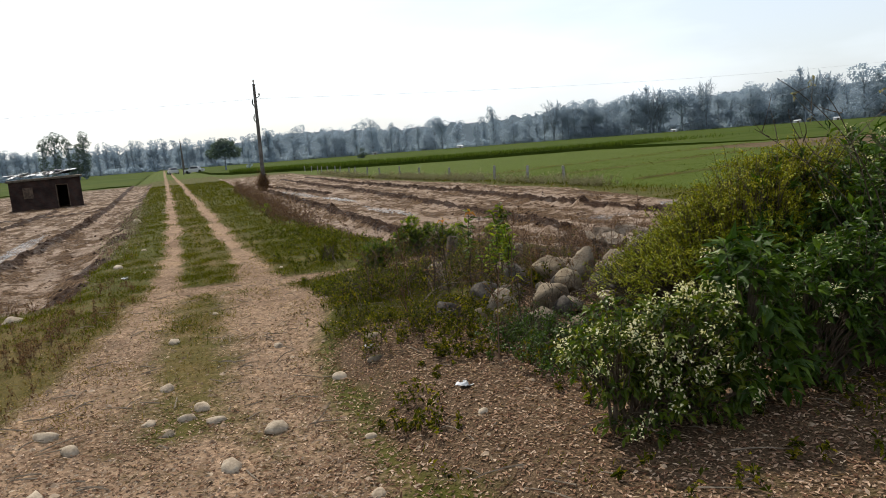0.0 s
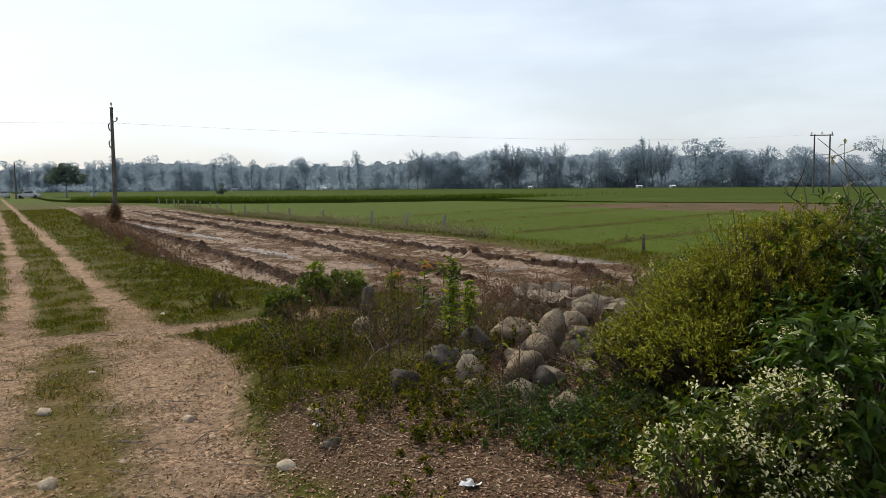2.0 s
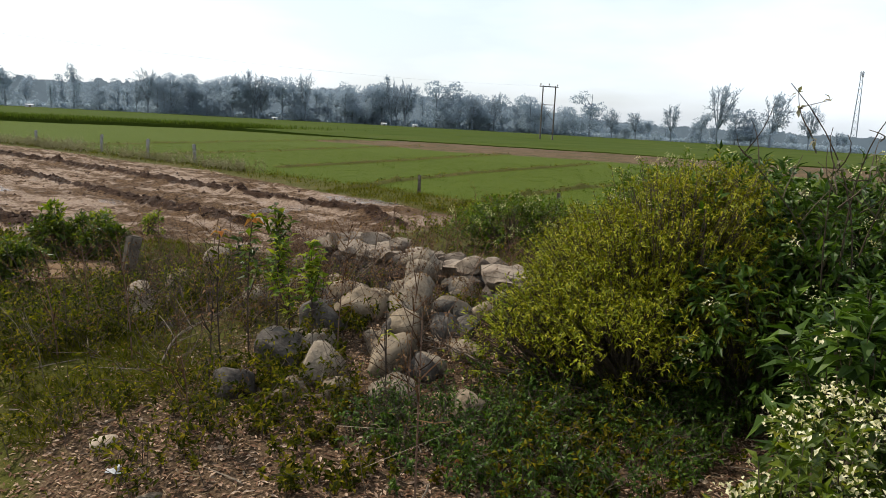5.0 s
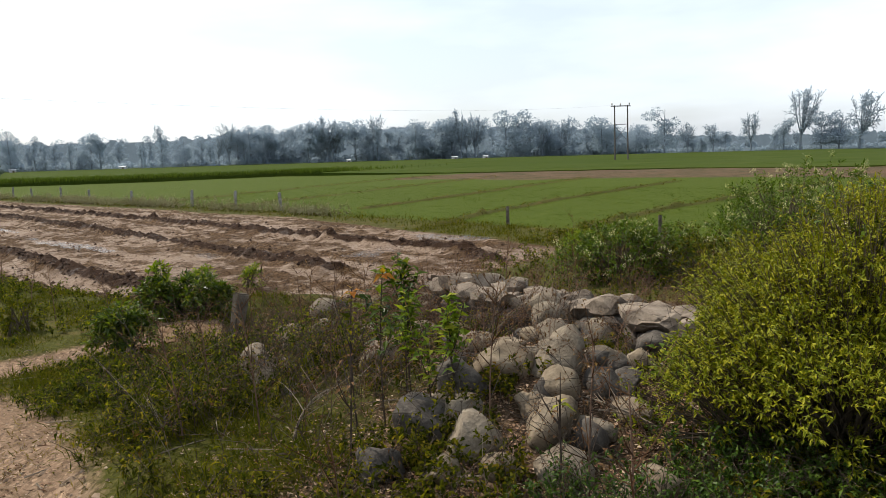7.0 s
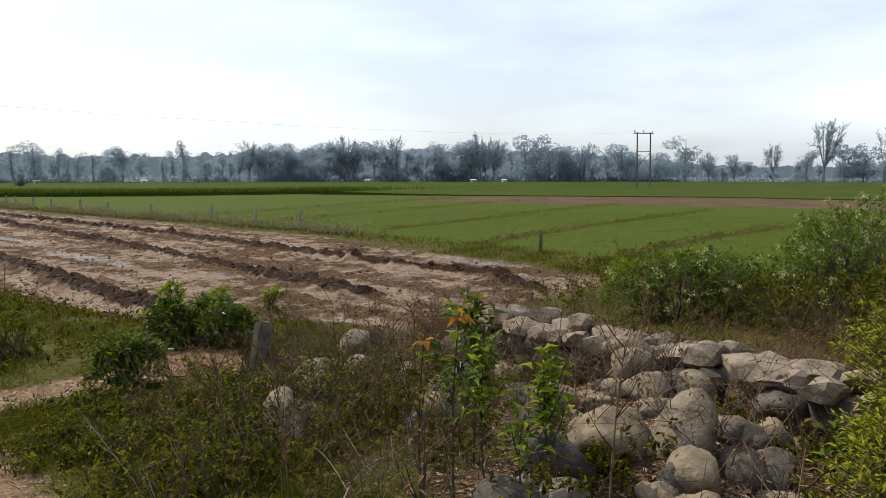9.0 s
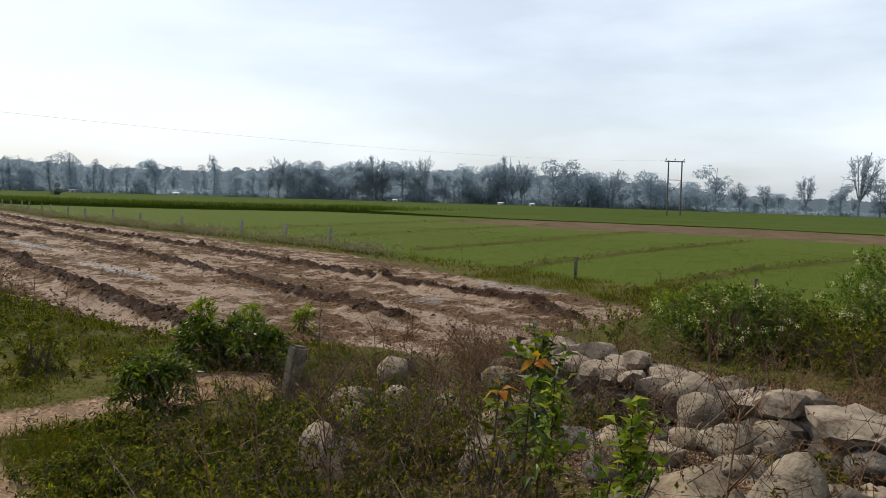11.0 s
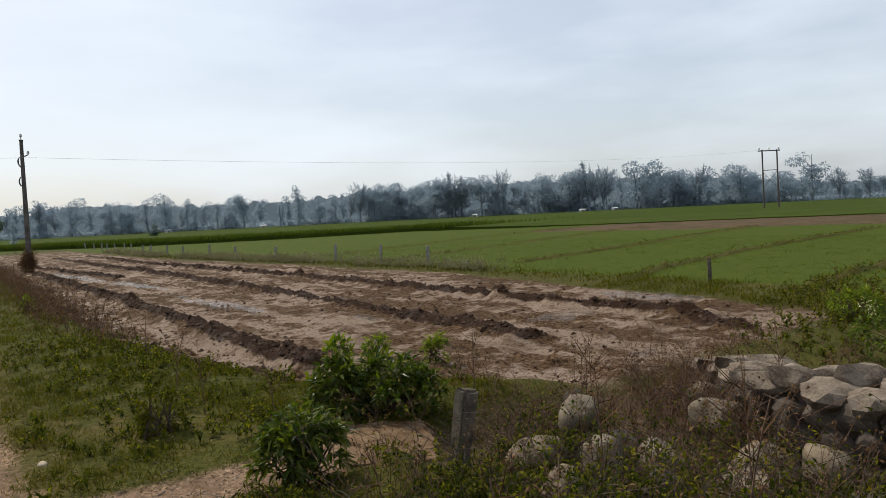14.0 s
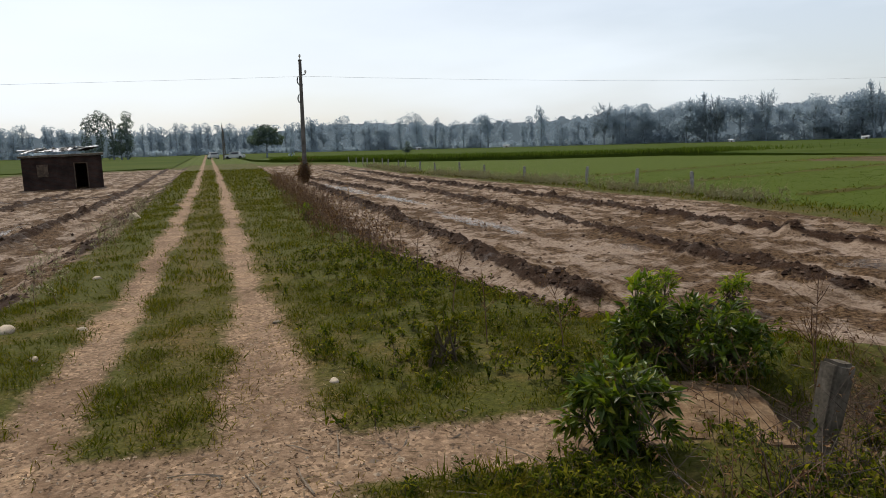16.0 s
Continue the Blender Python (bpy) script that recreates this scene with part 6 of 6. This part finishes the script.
def verge_grass():
    g = Geo()
    g.add(*blades(scatter(230000, -4.0, 4.5, 6.5, 15, on_turf), 0.03, 0.1, 0.007, 0.6))
    g.add(*blades(scatter(100000, -3.2, 4.8, 15, 32, on_turf), 0.04, 0.13, 0.012, 0.5))
    g.add(*blades(scatter(50000, -3.2, 6.5, 32, 75, on_turf), 0.06, 0.2, 0.03, 0.4))
    g.add(*blades(scatter(40000, -4.5, 8, 1.5, 6.5, lambda x, y, z: on_turf(x, y, z) * (x < 0.5) + 0.35 * z["litter"] * (fbm(x * 1.6, y * 1.6, 3, 85) > 0.05) * (x > 0.5)), 0.02, 0.08, 0.006, 0.7))
    g.add(*blades(scatter(30000, 10.3, 16, 5, 16, on_turf), 0.05, 0.18, 0.014, 0.4))
    g.add(*blades(scatter(26000, 12, 17, 16, 60, lambda x, y, z: np.exp(-((x - mud_right_outer(y) - 1.3) / 0.7) ** 2)), 0.05, 0.2, 0.022, 0.45))
    g.add(*blades(scatter(34000, 0.6, 2.6, 5.4, 9.3, lambda x, y, z: (1 - z["track"]) * (1 - step(1.5, 2.2, x)) * np.clip(0.55 + 0.9 * fbm(x * 1.4, y * 1.4, 3, 84), 0.05, 1)), 0.05, 0.17, 0.006, 0.8))
    tagged(part("verge_grass", g, M_grass), "short green and straw-coloured grass on the verges", "grass", kind="stuff")


M_drygrass = leafy("dry_grass", [(0.0, (0.07, 0.045, 0.012)), (0.5, (0.14, 0.095, 0.028)), (1.0, (0.23, 0.17, 0.065))], 0.35, 0.85, 0.03)


def dry_grass():
    """Brown grass along the trodden edges of the track and on its crown."""
    g = Geo()
    g.add(*blades(scatter(60000, -2.4, 1.7, 4.6, 13, lambda x, y, z: np.clip(1.2 * z["worn"] + 2.2 * z["track"] * (1 - z["track"]) * (y > 5.2), 0, 1) * np.clip(0.55 + 0.8 * fbm(x * 2.2, y * 2.2, 3, 58), 0.05, 1)), 0.02, 0.075, 0.006, 0.8))
    tagged(part("dry_grass", g, M_drygrass), "short brown dry grass on the track's crown and edges", "grass", kind="stuff")


def crop_blades():
    g = Geo()
    g.add(*blades(scatter(40000, 13.5, 30, 6, 40, lambda x, y, z: z["crop"] * (1 - z["fallow"]) * np.clip((30 / np.hypot(x, y - 5)) ** 1.5, 0, 1)), 0.02, 0.05, 0.02, 0.6))
    tagged(part("young_crop", g, M_crop), "short bright green young crop", "crop", kind="stuff")


def weeds(name, label, places, low, high, leaf_mat, stem_mat, leaf, wide, per, branches=4, straggle=0.35, thick=0.0025, simple=False):
    """Many small branching weeds in one object: stems, with their leaves as a part."""
    n = len(places)
    h = rng.uniform(low, high, n)
    top = places + np.stack([rng.normal(0, straggle, n) * h, rng.normal(0, straggle, n) * h, h], 1)
    mid = places + np.stack([rng.normal(0, 0.1, n) * h, rng.normal(0, 0.1, n) * h, h * 0.55], 1)
    stem = Geo().add(*curves(places, mid, top, thick, thick * 0.5, 2, 3))
    t = rng.uniform(0.2, 0.95, (n, branches, 1))
    a = (1 - t) ** 2 * places[:, None] + 2 * t * (1 - t) * mid[:, None] + t * t * top[:, None]
    o = a + rng.normal(0, 0.3, (n, branches, 3)) * h[:, None, None] + np.array([0, 0, 0.12]) * h[:, None, None]
    a, o = a.reshape(-1, 3), o.reshape(-1, 3)
    stem.add(*curves(a, (a + o) / 2 + np.array([0, 0, 0.01]), o, thick * 0.6, thick * 0.3, 1, 3))
    u = rng.uniform(0.1, 1.05, (len(a), per, 1))
    pos = (a[:, None] + (o - a)[:, None] * u).reshape(-1, 3)
    m = len(pos)
    g = Geo().add(*leaves(pos, rng.normal(0, 1, (m, 3)) + np.array([0, 0, 0.2]), leaf * rng.uniform(0.5, 1.3, m), wide, simple=simple))
    ob = part(name, stem, stem_mat)
    tagged(ob, label, "weeds", kind="stuff")
    part("foliage", g, leaf_mat, ob, kind="stuff")


M_fresh = leafy("fresh_weed_leaf", [(0.0, (0.0117, 0.018, 0.00216)), (0.4, (0.0324, 0.045, 0.0036)), (0.75, (0.113, 0.115, 0.00765)), (0.92, (0.203, 0.171, 0.0162)), (1.0, (0.189, 0.0945, 0.0243))], 0.52, 0.7, 0.05, 0.2, 0.8)
verge_grass()
crop_blades()
dry_grass()
near_weed = lambda x, y, z: np.clip(step(0.45, 1.0, x) * (1 - step(2.6, 3.6, x) * (y < 6.2)) * step(4.2, 5.4, y) * (1 - 0.97 * step(6.8, 7.8, y)) * (1 - z["track"] * 1.5) * (1 - z["mud"]) * step(-0.15, 0.45, fbm(x * 1.5, y * 1.5, 3, 91)) * (1 - 0.85 * (x > 1.4) * (y < 5.9)) * (1 - 0.8 * (x > 2.8)), 0, 1)
weeds("green_weeds", "tangled low green weeds round the boulders", scatter(3000, 0.45, 4.2, 4.2, 9.2, near_weed), 0.06, 0.3, M_weed, M_stem, 0.038, 0.015, 6, 5, 0.55, 0.0026)
weeds("green_weeds", "fresh green weeds at the edge of the verge", scatter(1500, 0.8, 4.4, 9.9, 17.5, lambda x, y, z: (1 - z["track"]) * (1 - z["mud"]) * step(0.55, 1.1, x) * (1 - 0.9 * (x > 2.6) * (y < 10.2)) * step(-0.6, 0.4, fbm(x * 1.5, y * 1.5, 3, 92)) * (0.45 + 0.55 * step(1.2, 2.2, x))), 0.03, 0.17, M_fresh, M_stem, 0.045, 0.018, 6, 4, 0.4, 0.0025, True)
weeds("green_weeds", "short tufts of grass and weeds by the culvert", scatter(2600, 0.9, 4.4, 7.7, 9.2, lambda x, y, z: (1 - z["track"]) * (1 - 0.95 * (x > 2.3) * (x < 3.6) * (y > 8.6)) * (1 - z["mud"]) * step(-0.3, 0.4, fbm(x * 1.8, y * 1.8, 3, 90))), 0.03, 0.13, M_fresh, M_stem, 0.045, 0.012, 6, 4, 0.5, 0.0025, True)
weeds("green_weeds", "fine tangled green weeds between the boulders and the path", scatter(2000, 1.1, 7.2, 6.4, 9.6, lambda x, y, z: (1 - z["track"]) * (1 - 0.95 * step(7.4, 8.0, y) * (x < 4.0)) * (1 - 0.92 * step(8.35, 8.6, y) * step(1.7, 2.1, x) * (1 - step(3.6, 4.0, x))) * (1 - z["mud"]) * step(-0.1, 0.45, fbm(x * 1.2, y * 1.2, 3, 87)) * (1 - 0.6 * step(3.2, 5.0, x))), 0.06, 0.3, M_fresh, M_stem, 0.042, 0.017, 6, 5, 0.4, 0.0025, True)
weeds("dry_weeds", "brown dry weeds among the boulders and ditch", scatter(2300, 1.2, 7.4, 4.0, 10.0, lambda x, y, z: step(1.2, 2.2, x) * step(-0.35, 0.5, fbm(x * 1.1, y * 1.1, 3, 93)) * (1 - z["mud"]) * (1 - 0.85 * step(7.9, 8.4, y) * (x < 3.9)) * (1 - 0.35 * step(6.8, 7.4, y) * (x < 6)) * (1 - 0.5 * (x > 2.3) * (x < 5.2) * (y > 4.3) * (y < 6.6))), 0.12, 0.5, M_dryleaf, M_dry, 0.026, 0.011, 4, 6, 0.35, 0.0028, True)
weeds("dry_weeds", "dry brown weeds along the foot of the channel wall", scatter(700, 3.8, 6.6, 5.8, 9.6, lambda x, y, z: (1 - z["mud"]) * (x < np.interp(y, [5.8, 7.0, 7.7, 9.4], [4.4, 4.6, 4.8, 6.5])) * np.clip(0.5 + fbm(x * 1.3, y * 1.3, 2, 86), 0, 1)), 0.2, 0.55, M_dryleaf, M_dry, 0.03, 0.012, 4, 6, 0.35, 0.003)
weeds("dry_weeds", "dark dry weeds before the wall's low end", scatter(420, 4.4, 6.6, 7.3, 9.5, lambda x, y, z: (1 - z["mud"]) * (x < np.interp(y, [7.3, 7.7, 9.4], [4.7, 4.75, 6.4])) * (x > np.interp(y, [7.3, 9.4], [4.1, 5.4]))), 0.3, 0.7, M_dryleaf, M_dry, 0.03, 0.012, 4, 7, 0.3, 0.003, True)
weeds("dry_weeds", "pale dry grass stems leaning over the weeds", scatter(140, 0.6, 5.5, 3.6, 9.6, lambda x, y, z: (1 - z["track"]) * (1 - 0.9 * (y > 8.0) * (x < 3.8)) * (1 - 0.6 * (x > 2.3) * (y < 6.6)) * step(0.6, 1.3, x) * step(-0.2, 0.5, fbm(x * 1.3, y * 1.3, 3, 89))), 0.15, 0.5, M_straw, M_twig, 0.05, 0.006, 2, 2, 0.8, 0.0022)
weeds("low_weeds", "small green plants in the leaf litter", scatter(4200, 0.3, 4.2, 0.8, 5.4, lambda x, y, z: step(0.15, 0.7, x) * (0.1 + 0.9 * step(2.8, 3.6, y)) * (1 - 0.8 * z["track"]) * step(-0.2, 0.5, fbm(x * 1.7, y * 1.7, 3, 94))), 0.03, 0.16, M_weed, M_stem, 0.035, 0.018, 6, 4, 0.6, 0.0025, True)
weeds("green_weeds", "dark leafy undergrowth at the foot of the yellow bush", scatter(1900, 1.2, 3.6, 2.9, 4.4, lambda x, y, z: step(1.2, 1.9, x + 0.3 * fbm(x * 2, y * 2, 2, 71)) * np.clip(0.5 + fbm(x * 1.8, y * 1.8, 3, 72), 0.1, 1) * (1 - 0.8 * (x > 2.0) * (y > 4.1))), 0.04, 0.2, M_dark, M_dark_stem, 0.032, 0.012, 5, 5, 0.5, 0.0022, True)
weeds("dry_weeds", "thin dark dead stems standing over the boulders", scatter(240, 1.3, 4.2, 3.8, 6.6, lambda x, y, z: np.clip(0.45 + 0.9 * fbm(x * 1.6, y * 1.6, 3, 73), 0, 1)), 0.18, 0.55, M_dryleaf, M_dark_stem, 0.02, 0.008, 3, 7, 0.45, 0.0026, True)
weeds("dry_weeds", "brown dead stems in the weeds beside the path", scatter(240, 1.0, 4.2, 5.6, 8.8, lambda x, y, z: (1 - z["track"]) * np.clip(0.4 + 0.9 * fbm(x * 1.3, y * 1.3, 3, 74), 0, 1)), 0.2, 0.6, M_dryleaf, M_dark_stem, 0.022, 0.009, 3, 6, 0.35, 0.0026, True)
weeds("green_weeds", "straggling weeds between the ditch stones", scatter(900, 2.3, 5.0, 6.6, 9.0, lambda x, y, z: (1 - z["track"]) * np.clip(0.35 + fbm(x * 1.7, y * 1.7, 3, 75), 0, 1) * (1 - (x > 2.4) * (x < 3.3) * (y > 8.6))), 0.12, 0.42, M_fresh, M_dark_stem, 0.04, 0.016, 5, 5, 0.4, 0.0025, True)
weeds("verge_weeds", "tall dark dry weeds between the verge and mud", scatter(3600, 1.9, 4.6, 14.5, 48, lambda x, y, z: np.exp(-((x - mud_right_inner(y) + 0.25) / 0.33) ** 2) * step(14.5, 17, y) * np.clip(0.7 + fbm(x, y * 0.4, 2, 95), 0, 1)), 0.25, 0.75, M_dryleaf, M_dry, 0.045, 0.022, 5, 5, 0.25, 0.005)
weeds("verge_weeds", "low weeds at the edge of the ploughed field", scatter(900, -2.6, -1.1, 14, 45, lambda x, y, z: np.exp(-((x + 1.75) / 0.25) ** 2) * np.clip(0.4 + fbm(x, y * 0.4, 2, 96), 0, 1)), 0.1, 0.45, M_paleweed, M_dry, 0.04, 0.02, 5, 5, 0.3, 0.004)
weeds("verge_weeds", "reddish dry weeds and green tufts by the track", scatter(1800, -5.5, -1.2, 4.5, 11.2, lambda x, y, z: (1 - z["track"] * 1.4) * (1 - z["mud"]) * np.clip(0.5 + fbm(x, y, 2, 97), 0, 1)), 0.04, 0.2, M_dryleaf, M_dry, 0.03, 0.012, 5, 4, 0.4, 0.0025, True)
weeds("fence_weeds", "pale dry weeds along the fence line", scatter(17000, 11, 16.5, 21, 75, lambda x, y, z: np.exp(-((x - mud_right_outer(y) - 1.15) / 0.55) ** 2) * np.clip(0.6 + fbm(x, y * 0.4, 2, 98), 0, 1)), 0.12, 0.42, M_paleweed, M_dry, 0.06, 0.026, 7, 4, 0.3, 0.005, True)
weeds("fence_weeds", "green weeds at the corner of the field", scatter(2600, 8.0, 16, 4, 11.5, lambda x, y, z: (1 - z["mud"]) * (1 - z["crop"] * 0.7) * np.clip(0.5 + fbm(x, y, 2, 99), 0, 1)), 0.06, 0.26, M_fresh, M_dry, 0.05, 0.022, 6, 4, 0.35, 0.003, True)
def on_bund(x, y, z):
    best = np.full_like(x, 9.0)
    for a, b, c, d in BUNDS:
        best = np.minimum(best, near_line(x, y, a, b, c, d)[0])
    return np.exp(-(best / 0.22) ** 2)


weeds("bund_weeds", "dark weeds on the low banks between crop plots", scatter(34000, 13, 46, 10, 46, on_bund), 0.02, 0.08, M_weed, M_dry, 0.05, 0.02, 3, 2, 0.5, 0.003, True)
weeds("pole_creeper", "dark creeper clump round the pole's foot", np.stack([5.71 + rng.normal(0, 0.09, 160), 49.7 + rng.normal(0, 0.09, 160), np.full(160, ground_z(5.71, 49.7))], 1), 0.4, 1.1, M_dryleaf, M_dry, 0.1, 0.05, 6, 4, 0.12, 0.008)


M_trampled = leafy("trampled_leaf", [(0.0, (0.039, 0.0225, 0.0132)), (0.6, (0.111, 0.0675, 0.0408)), (0.85, (0.208, 0.144, 0.096)), (1.0, (0.364, 0.288, 0.204))], 0.1, 0.85, 0.1)


def leaf_litter():
    g = Geo()
    P = scatter(110000, -2.2, 5.5, 0.2, 7.2, lambda x, y, z: np.clip(z["litter"] + 0.3 * (x > 0.1) * (y < 5.5) + 0.25 * (1 - step(3.5, 6, y)), 0, 1) * (x < 1 + y))
    n = len(P)
    g.add(*leaves(P + np.array([0, 0, 0.006]), np.stack([rng.normal(0, 1, n), rng.normal(0, 1, n), rng.normal(0.04, 0.14, n)], 1), rng.uniform(0.012, 0.045, n), rng.uniform(0.006, 0.018, n), 0.2, 0.05, True))
    tagged(part("leaf_litter", g, M_litter), "pale curled fallen leaves on the ground", "leaf litter", kind="stuff")
    s = Geo()
    P = scatter(10000, -2.4, 3.0, 0.8, 15, lambda x, y, z: 0.3 + 0.7 * z["track"] + 0.4 * z["worn"])
    n = len(P)
    D = np.stack([rng.normal(0, 1, n), rng.normal(0, 1, n), rng.normal(0, 0.06, n)], 1)
    s.add(*leaves(P + np.array([0, 0, 0.008]), D, rng.uniform(0.02, 0.12, n), rng.uniform(0.003, 0.006, n), 0.3, 0.02, True))
    tagged(part("straw_litter", s, M_straw), "scattered straw and chaff on the track", "straw", kind="stuff")
    c = Geo()
    P = scatter(30000, -2.4, 2.4, 0.8, 10.5, lambda x, y, z: np.clip(z["track"] + z["worn"], 0, 1) * np.clip(0.35 + 0.9 * fbm(x * 2.4, y * 2.4, 3, 57), 0.05, 1))
    n = len(P)
    c.add(*leaves(P + np.array([0, 0, 0.005]), np.stack([rng.normal(0, 1, n), rng.normal(0, 1, n), rng.normal(0.05, 0.15, n)], 1), rng.uniform(0.01, 0.04, n), rng.uniform(0.005, 0.014, n), 0.2, 0.05, True))
    tagged(part("trampled_litter", c, M_trampled), "brown trampled leaf scraps on the dirt track", "leaf litter", kind="stuff")
    t = Geo()
    P = scatter(420, -1.8, 4.5, 1.5, 10, lambda x, y, z: np.full(len(x), 0.8))
    n = len(P)
    D = unit(np.stack([rng.normal(0, 1, n), rng.normal(0, 1, n), rng.normal(0, 0.08, n)], 1)) * rng.uniform(0.06, 0.3, n)[:, None]
    t.add(*curves(P + np.array([0, 0, 0.012]), P + D * 0.5 + rng.normal(0, 0.02, (n, 3)) + np.array([0, 0, 0.025]), P + D + np.array([0, 0, 0.012]), 0.005, 0.0025, 3, 4))
    tagged(part("fallen_twigs", t, M_twig), "thin fallen twigs lying on the ground", "twigs", kind="stuff")


def lumps(P, low, high, flat):
    """Small eight-sided lumps."""
    n = len(P)
    r = rng.uniform(low, high, (n, 1, 1)) * rng.uniform(0.6, 1.3, (n, 6, 1))
    d = np.array([[1, 0, 0], [0, 1, 0], [-1, 0, 0], [0, -1, 0], [0, 0, flat], [0, 0, -flat]], float)
    a = rng.uniform(0, 6.28, n)
    c, s = np.cos(a), np.sin(a)
    dd = np.broadcast_to(d, (n, 6, 3)).copy()
    dd[..., 0], dd[..., 1] = dd[..., 0] * c[:, None] - dd[..., 1] * s[:, None], dd[..., 0] * s[:, None] + dd[..., 1] * c[:, None]
    V = (P[:, None] + dd * r).reshape(-1, 3)
    f = np.array([[0, 1, 4], [1, 2, 4], [2, 3, 4], [3, 0, 4], [1, 0, 5], [2, 1, 5], [3, 2, 5], [0, 3, 5]])
    return V, (f[None] + 6 * np.arange(n)[:, None, None]).reshape(-1, 3)


leaf_litter()


def fallen_branch(x, y, turn, long, label):
    """A bare forked branch lying on the weeds."""
    ob = thing("fallen_branch", label, "branch", (x, y, ground_z(x, y) + 0.03), turn)
    wood = Geo().add(*curves([[0, 0, 0.0]], [[long * 0.5, 0.06, 0.14]], [[long, -0.04, 0.1]], 0.008, 0.003, 8, 5))
    for k in range(6):
        t = 0.25 + 0.12 * k
        a = np.array([long * t, 0.1 * t * (1 - t), 0.24 * t * (1 - t) + 0.1 * t * t])
        e = a + np.array([long * 0.28, rng.choice([-1, 1]) * rng.uniform(0.1, 0.24), rng.uniform(-0.02, 0.14)])
        wood.add(*curves([a], [(a + e) / 2 + rng.normal(0, 0.02, 3)], [e], 0.004, 0.0015, 4, 4))
    part("branchwork", wood, M_twig, ob)


for x, y, turn, long in ((1.35, 7.2, -20.0, 0.9), (1.55, 5.85, 30.0, 0.55), (2.7, 4.3, 100.0, 0.5)):
    fallen_branch(x, y, turn, long, "pale bare forked branch lying in the weeds")
gravel = Geo().add(*lumps(scatter(50000, -2.4, 2.2, 0.8, 13, lambda x, y, z: z["track"] * np.where(y > 7.5, 0.35, 1.0) * (0.45 + 0.5 * (fbm(x * 2, y * 2, 2, 55) > 0)) + 0.1 * z["litter"]), 0.003, 0.015, 0.6))
gravel.add(*lumps(scatter(2600, -2.4, 2.4, 0.8, 10, lambda x, y, z: np.where(y > 7, 0.1, 0.5) * z["track"] + 0.25 * z["litter"]), 0.012, 0.035, 0.5))
tagged(part("gravel", gravel, M_pebble, smooth=False), "loose pale gravel and pebbles on the track", "gravel", kind="stuff")
clods = Geo().add(*lumps(scatter(26000, 2.6, 13, 9.8, 30, lambda x, y, z: z["clod"] * 0.9 + 0.03 * z["mud"]), 0.015, 0.055, 0.7))
clods.add(*lumps(scatter(9000, -9, -1.8, 11, 40, lambda x, y, z: z["clod"] * 0.9 + 0.04 * z["mud"]), 0.02, 0.06, 0.7))
clods.add(*lumps(scatter(9000, 3, 13.5, 30, 60, lambda x, y, z: z["clod"]), 0.05, 0.12, 0.7))
tagged(part("earth_clods", clods, M_clod), "dark broken clods of ploughed earth", "earth clods", kind="stuff")


# ---- litter by the track ----
def crumpled(name, label, x, y, size, mat):
    bm = bmesh.new()
    bmesh.ops.create_grid(bm, x_segments=8, y_segments=8, size=size)
    for v in bm.verts:
        v.co += Vector((noise.noise(v.co * 30), noise.noise(v.co * 30 + Vector((9, 0, 0))), 1.2 * noise.noise(v.co * 25 + Vector((0, 7, 0))))) * size * 0.5
        v.co.z += size * 0.45
    bmesh.ops.solidify(bm, geom=bm.faces[:], thickness=0.002)
    ob = part(name, bm, mat)
    ob.matrix_world = pose(x, y, ground_z(x, y), 0, 0, 30)
    tagged(ob, label, "litter")


M_film = plain("clear_plastic_film", [(0.4, (0.3, 0.31, 0.32)), (0.6, (0.5, 0.5, 0.5))], 9.0, 0.15, 0.6, 0.2)
crumpled("plastic_wrapper", "crumpled clear plastic wrapper in the weeds", 0.75, 4.9, 0.035, M_film)
crumpled("plastic_wrapper", "crumpled shiny plastic wrapper in the leaf litter", 0.98, 3.5, 0.04, M_film)
crumpled("paper_scrap", "white paper scrap in the verge grass", -1.4, 11.9, 0.05, M_white)
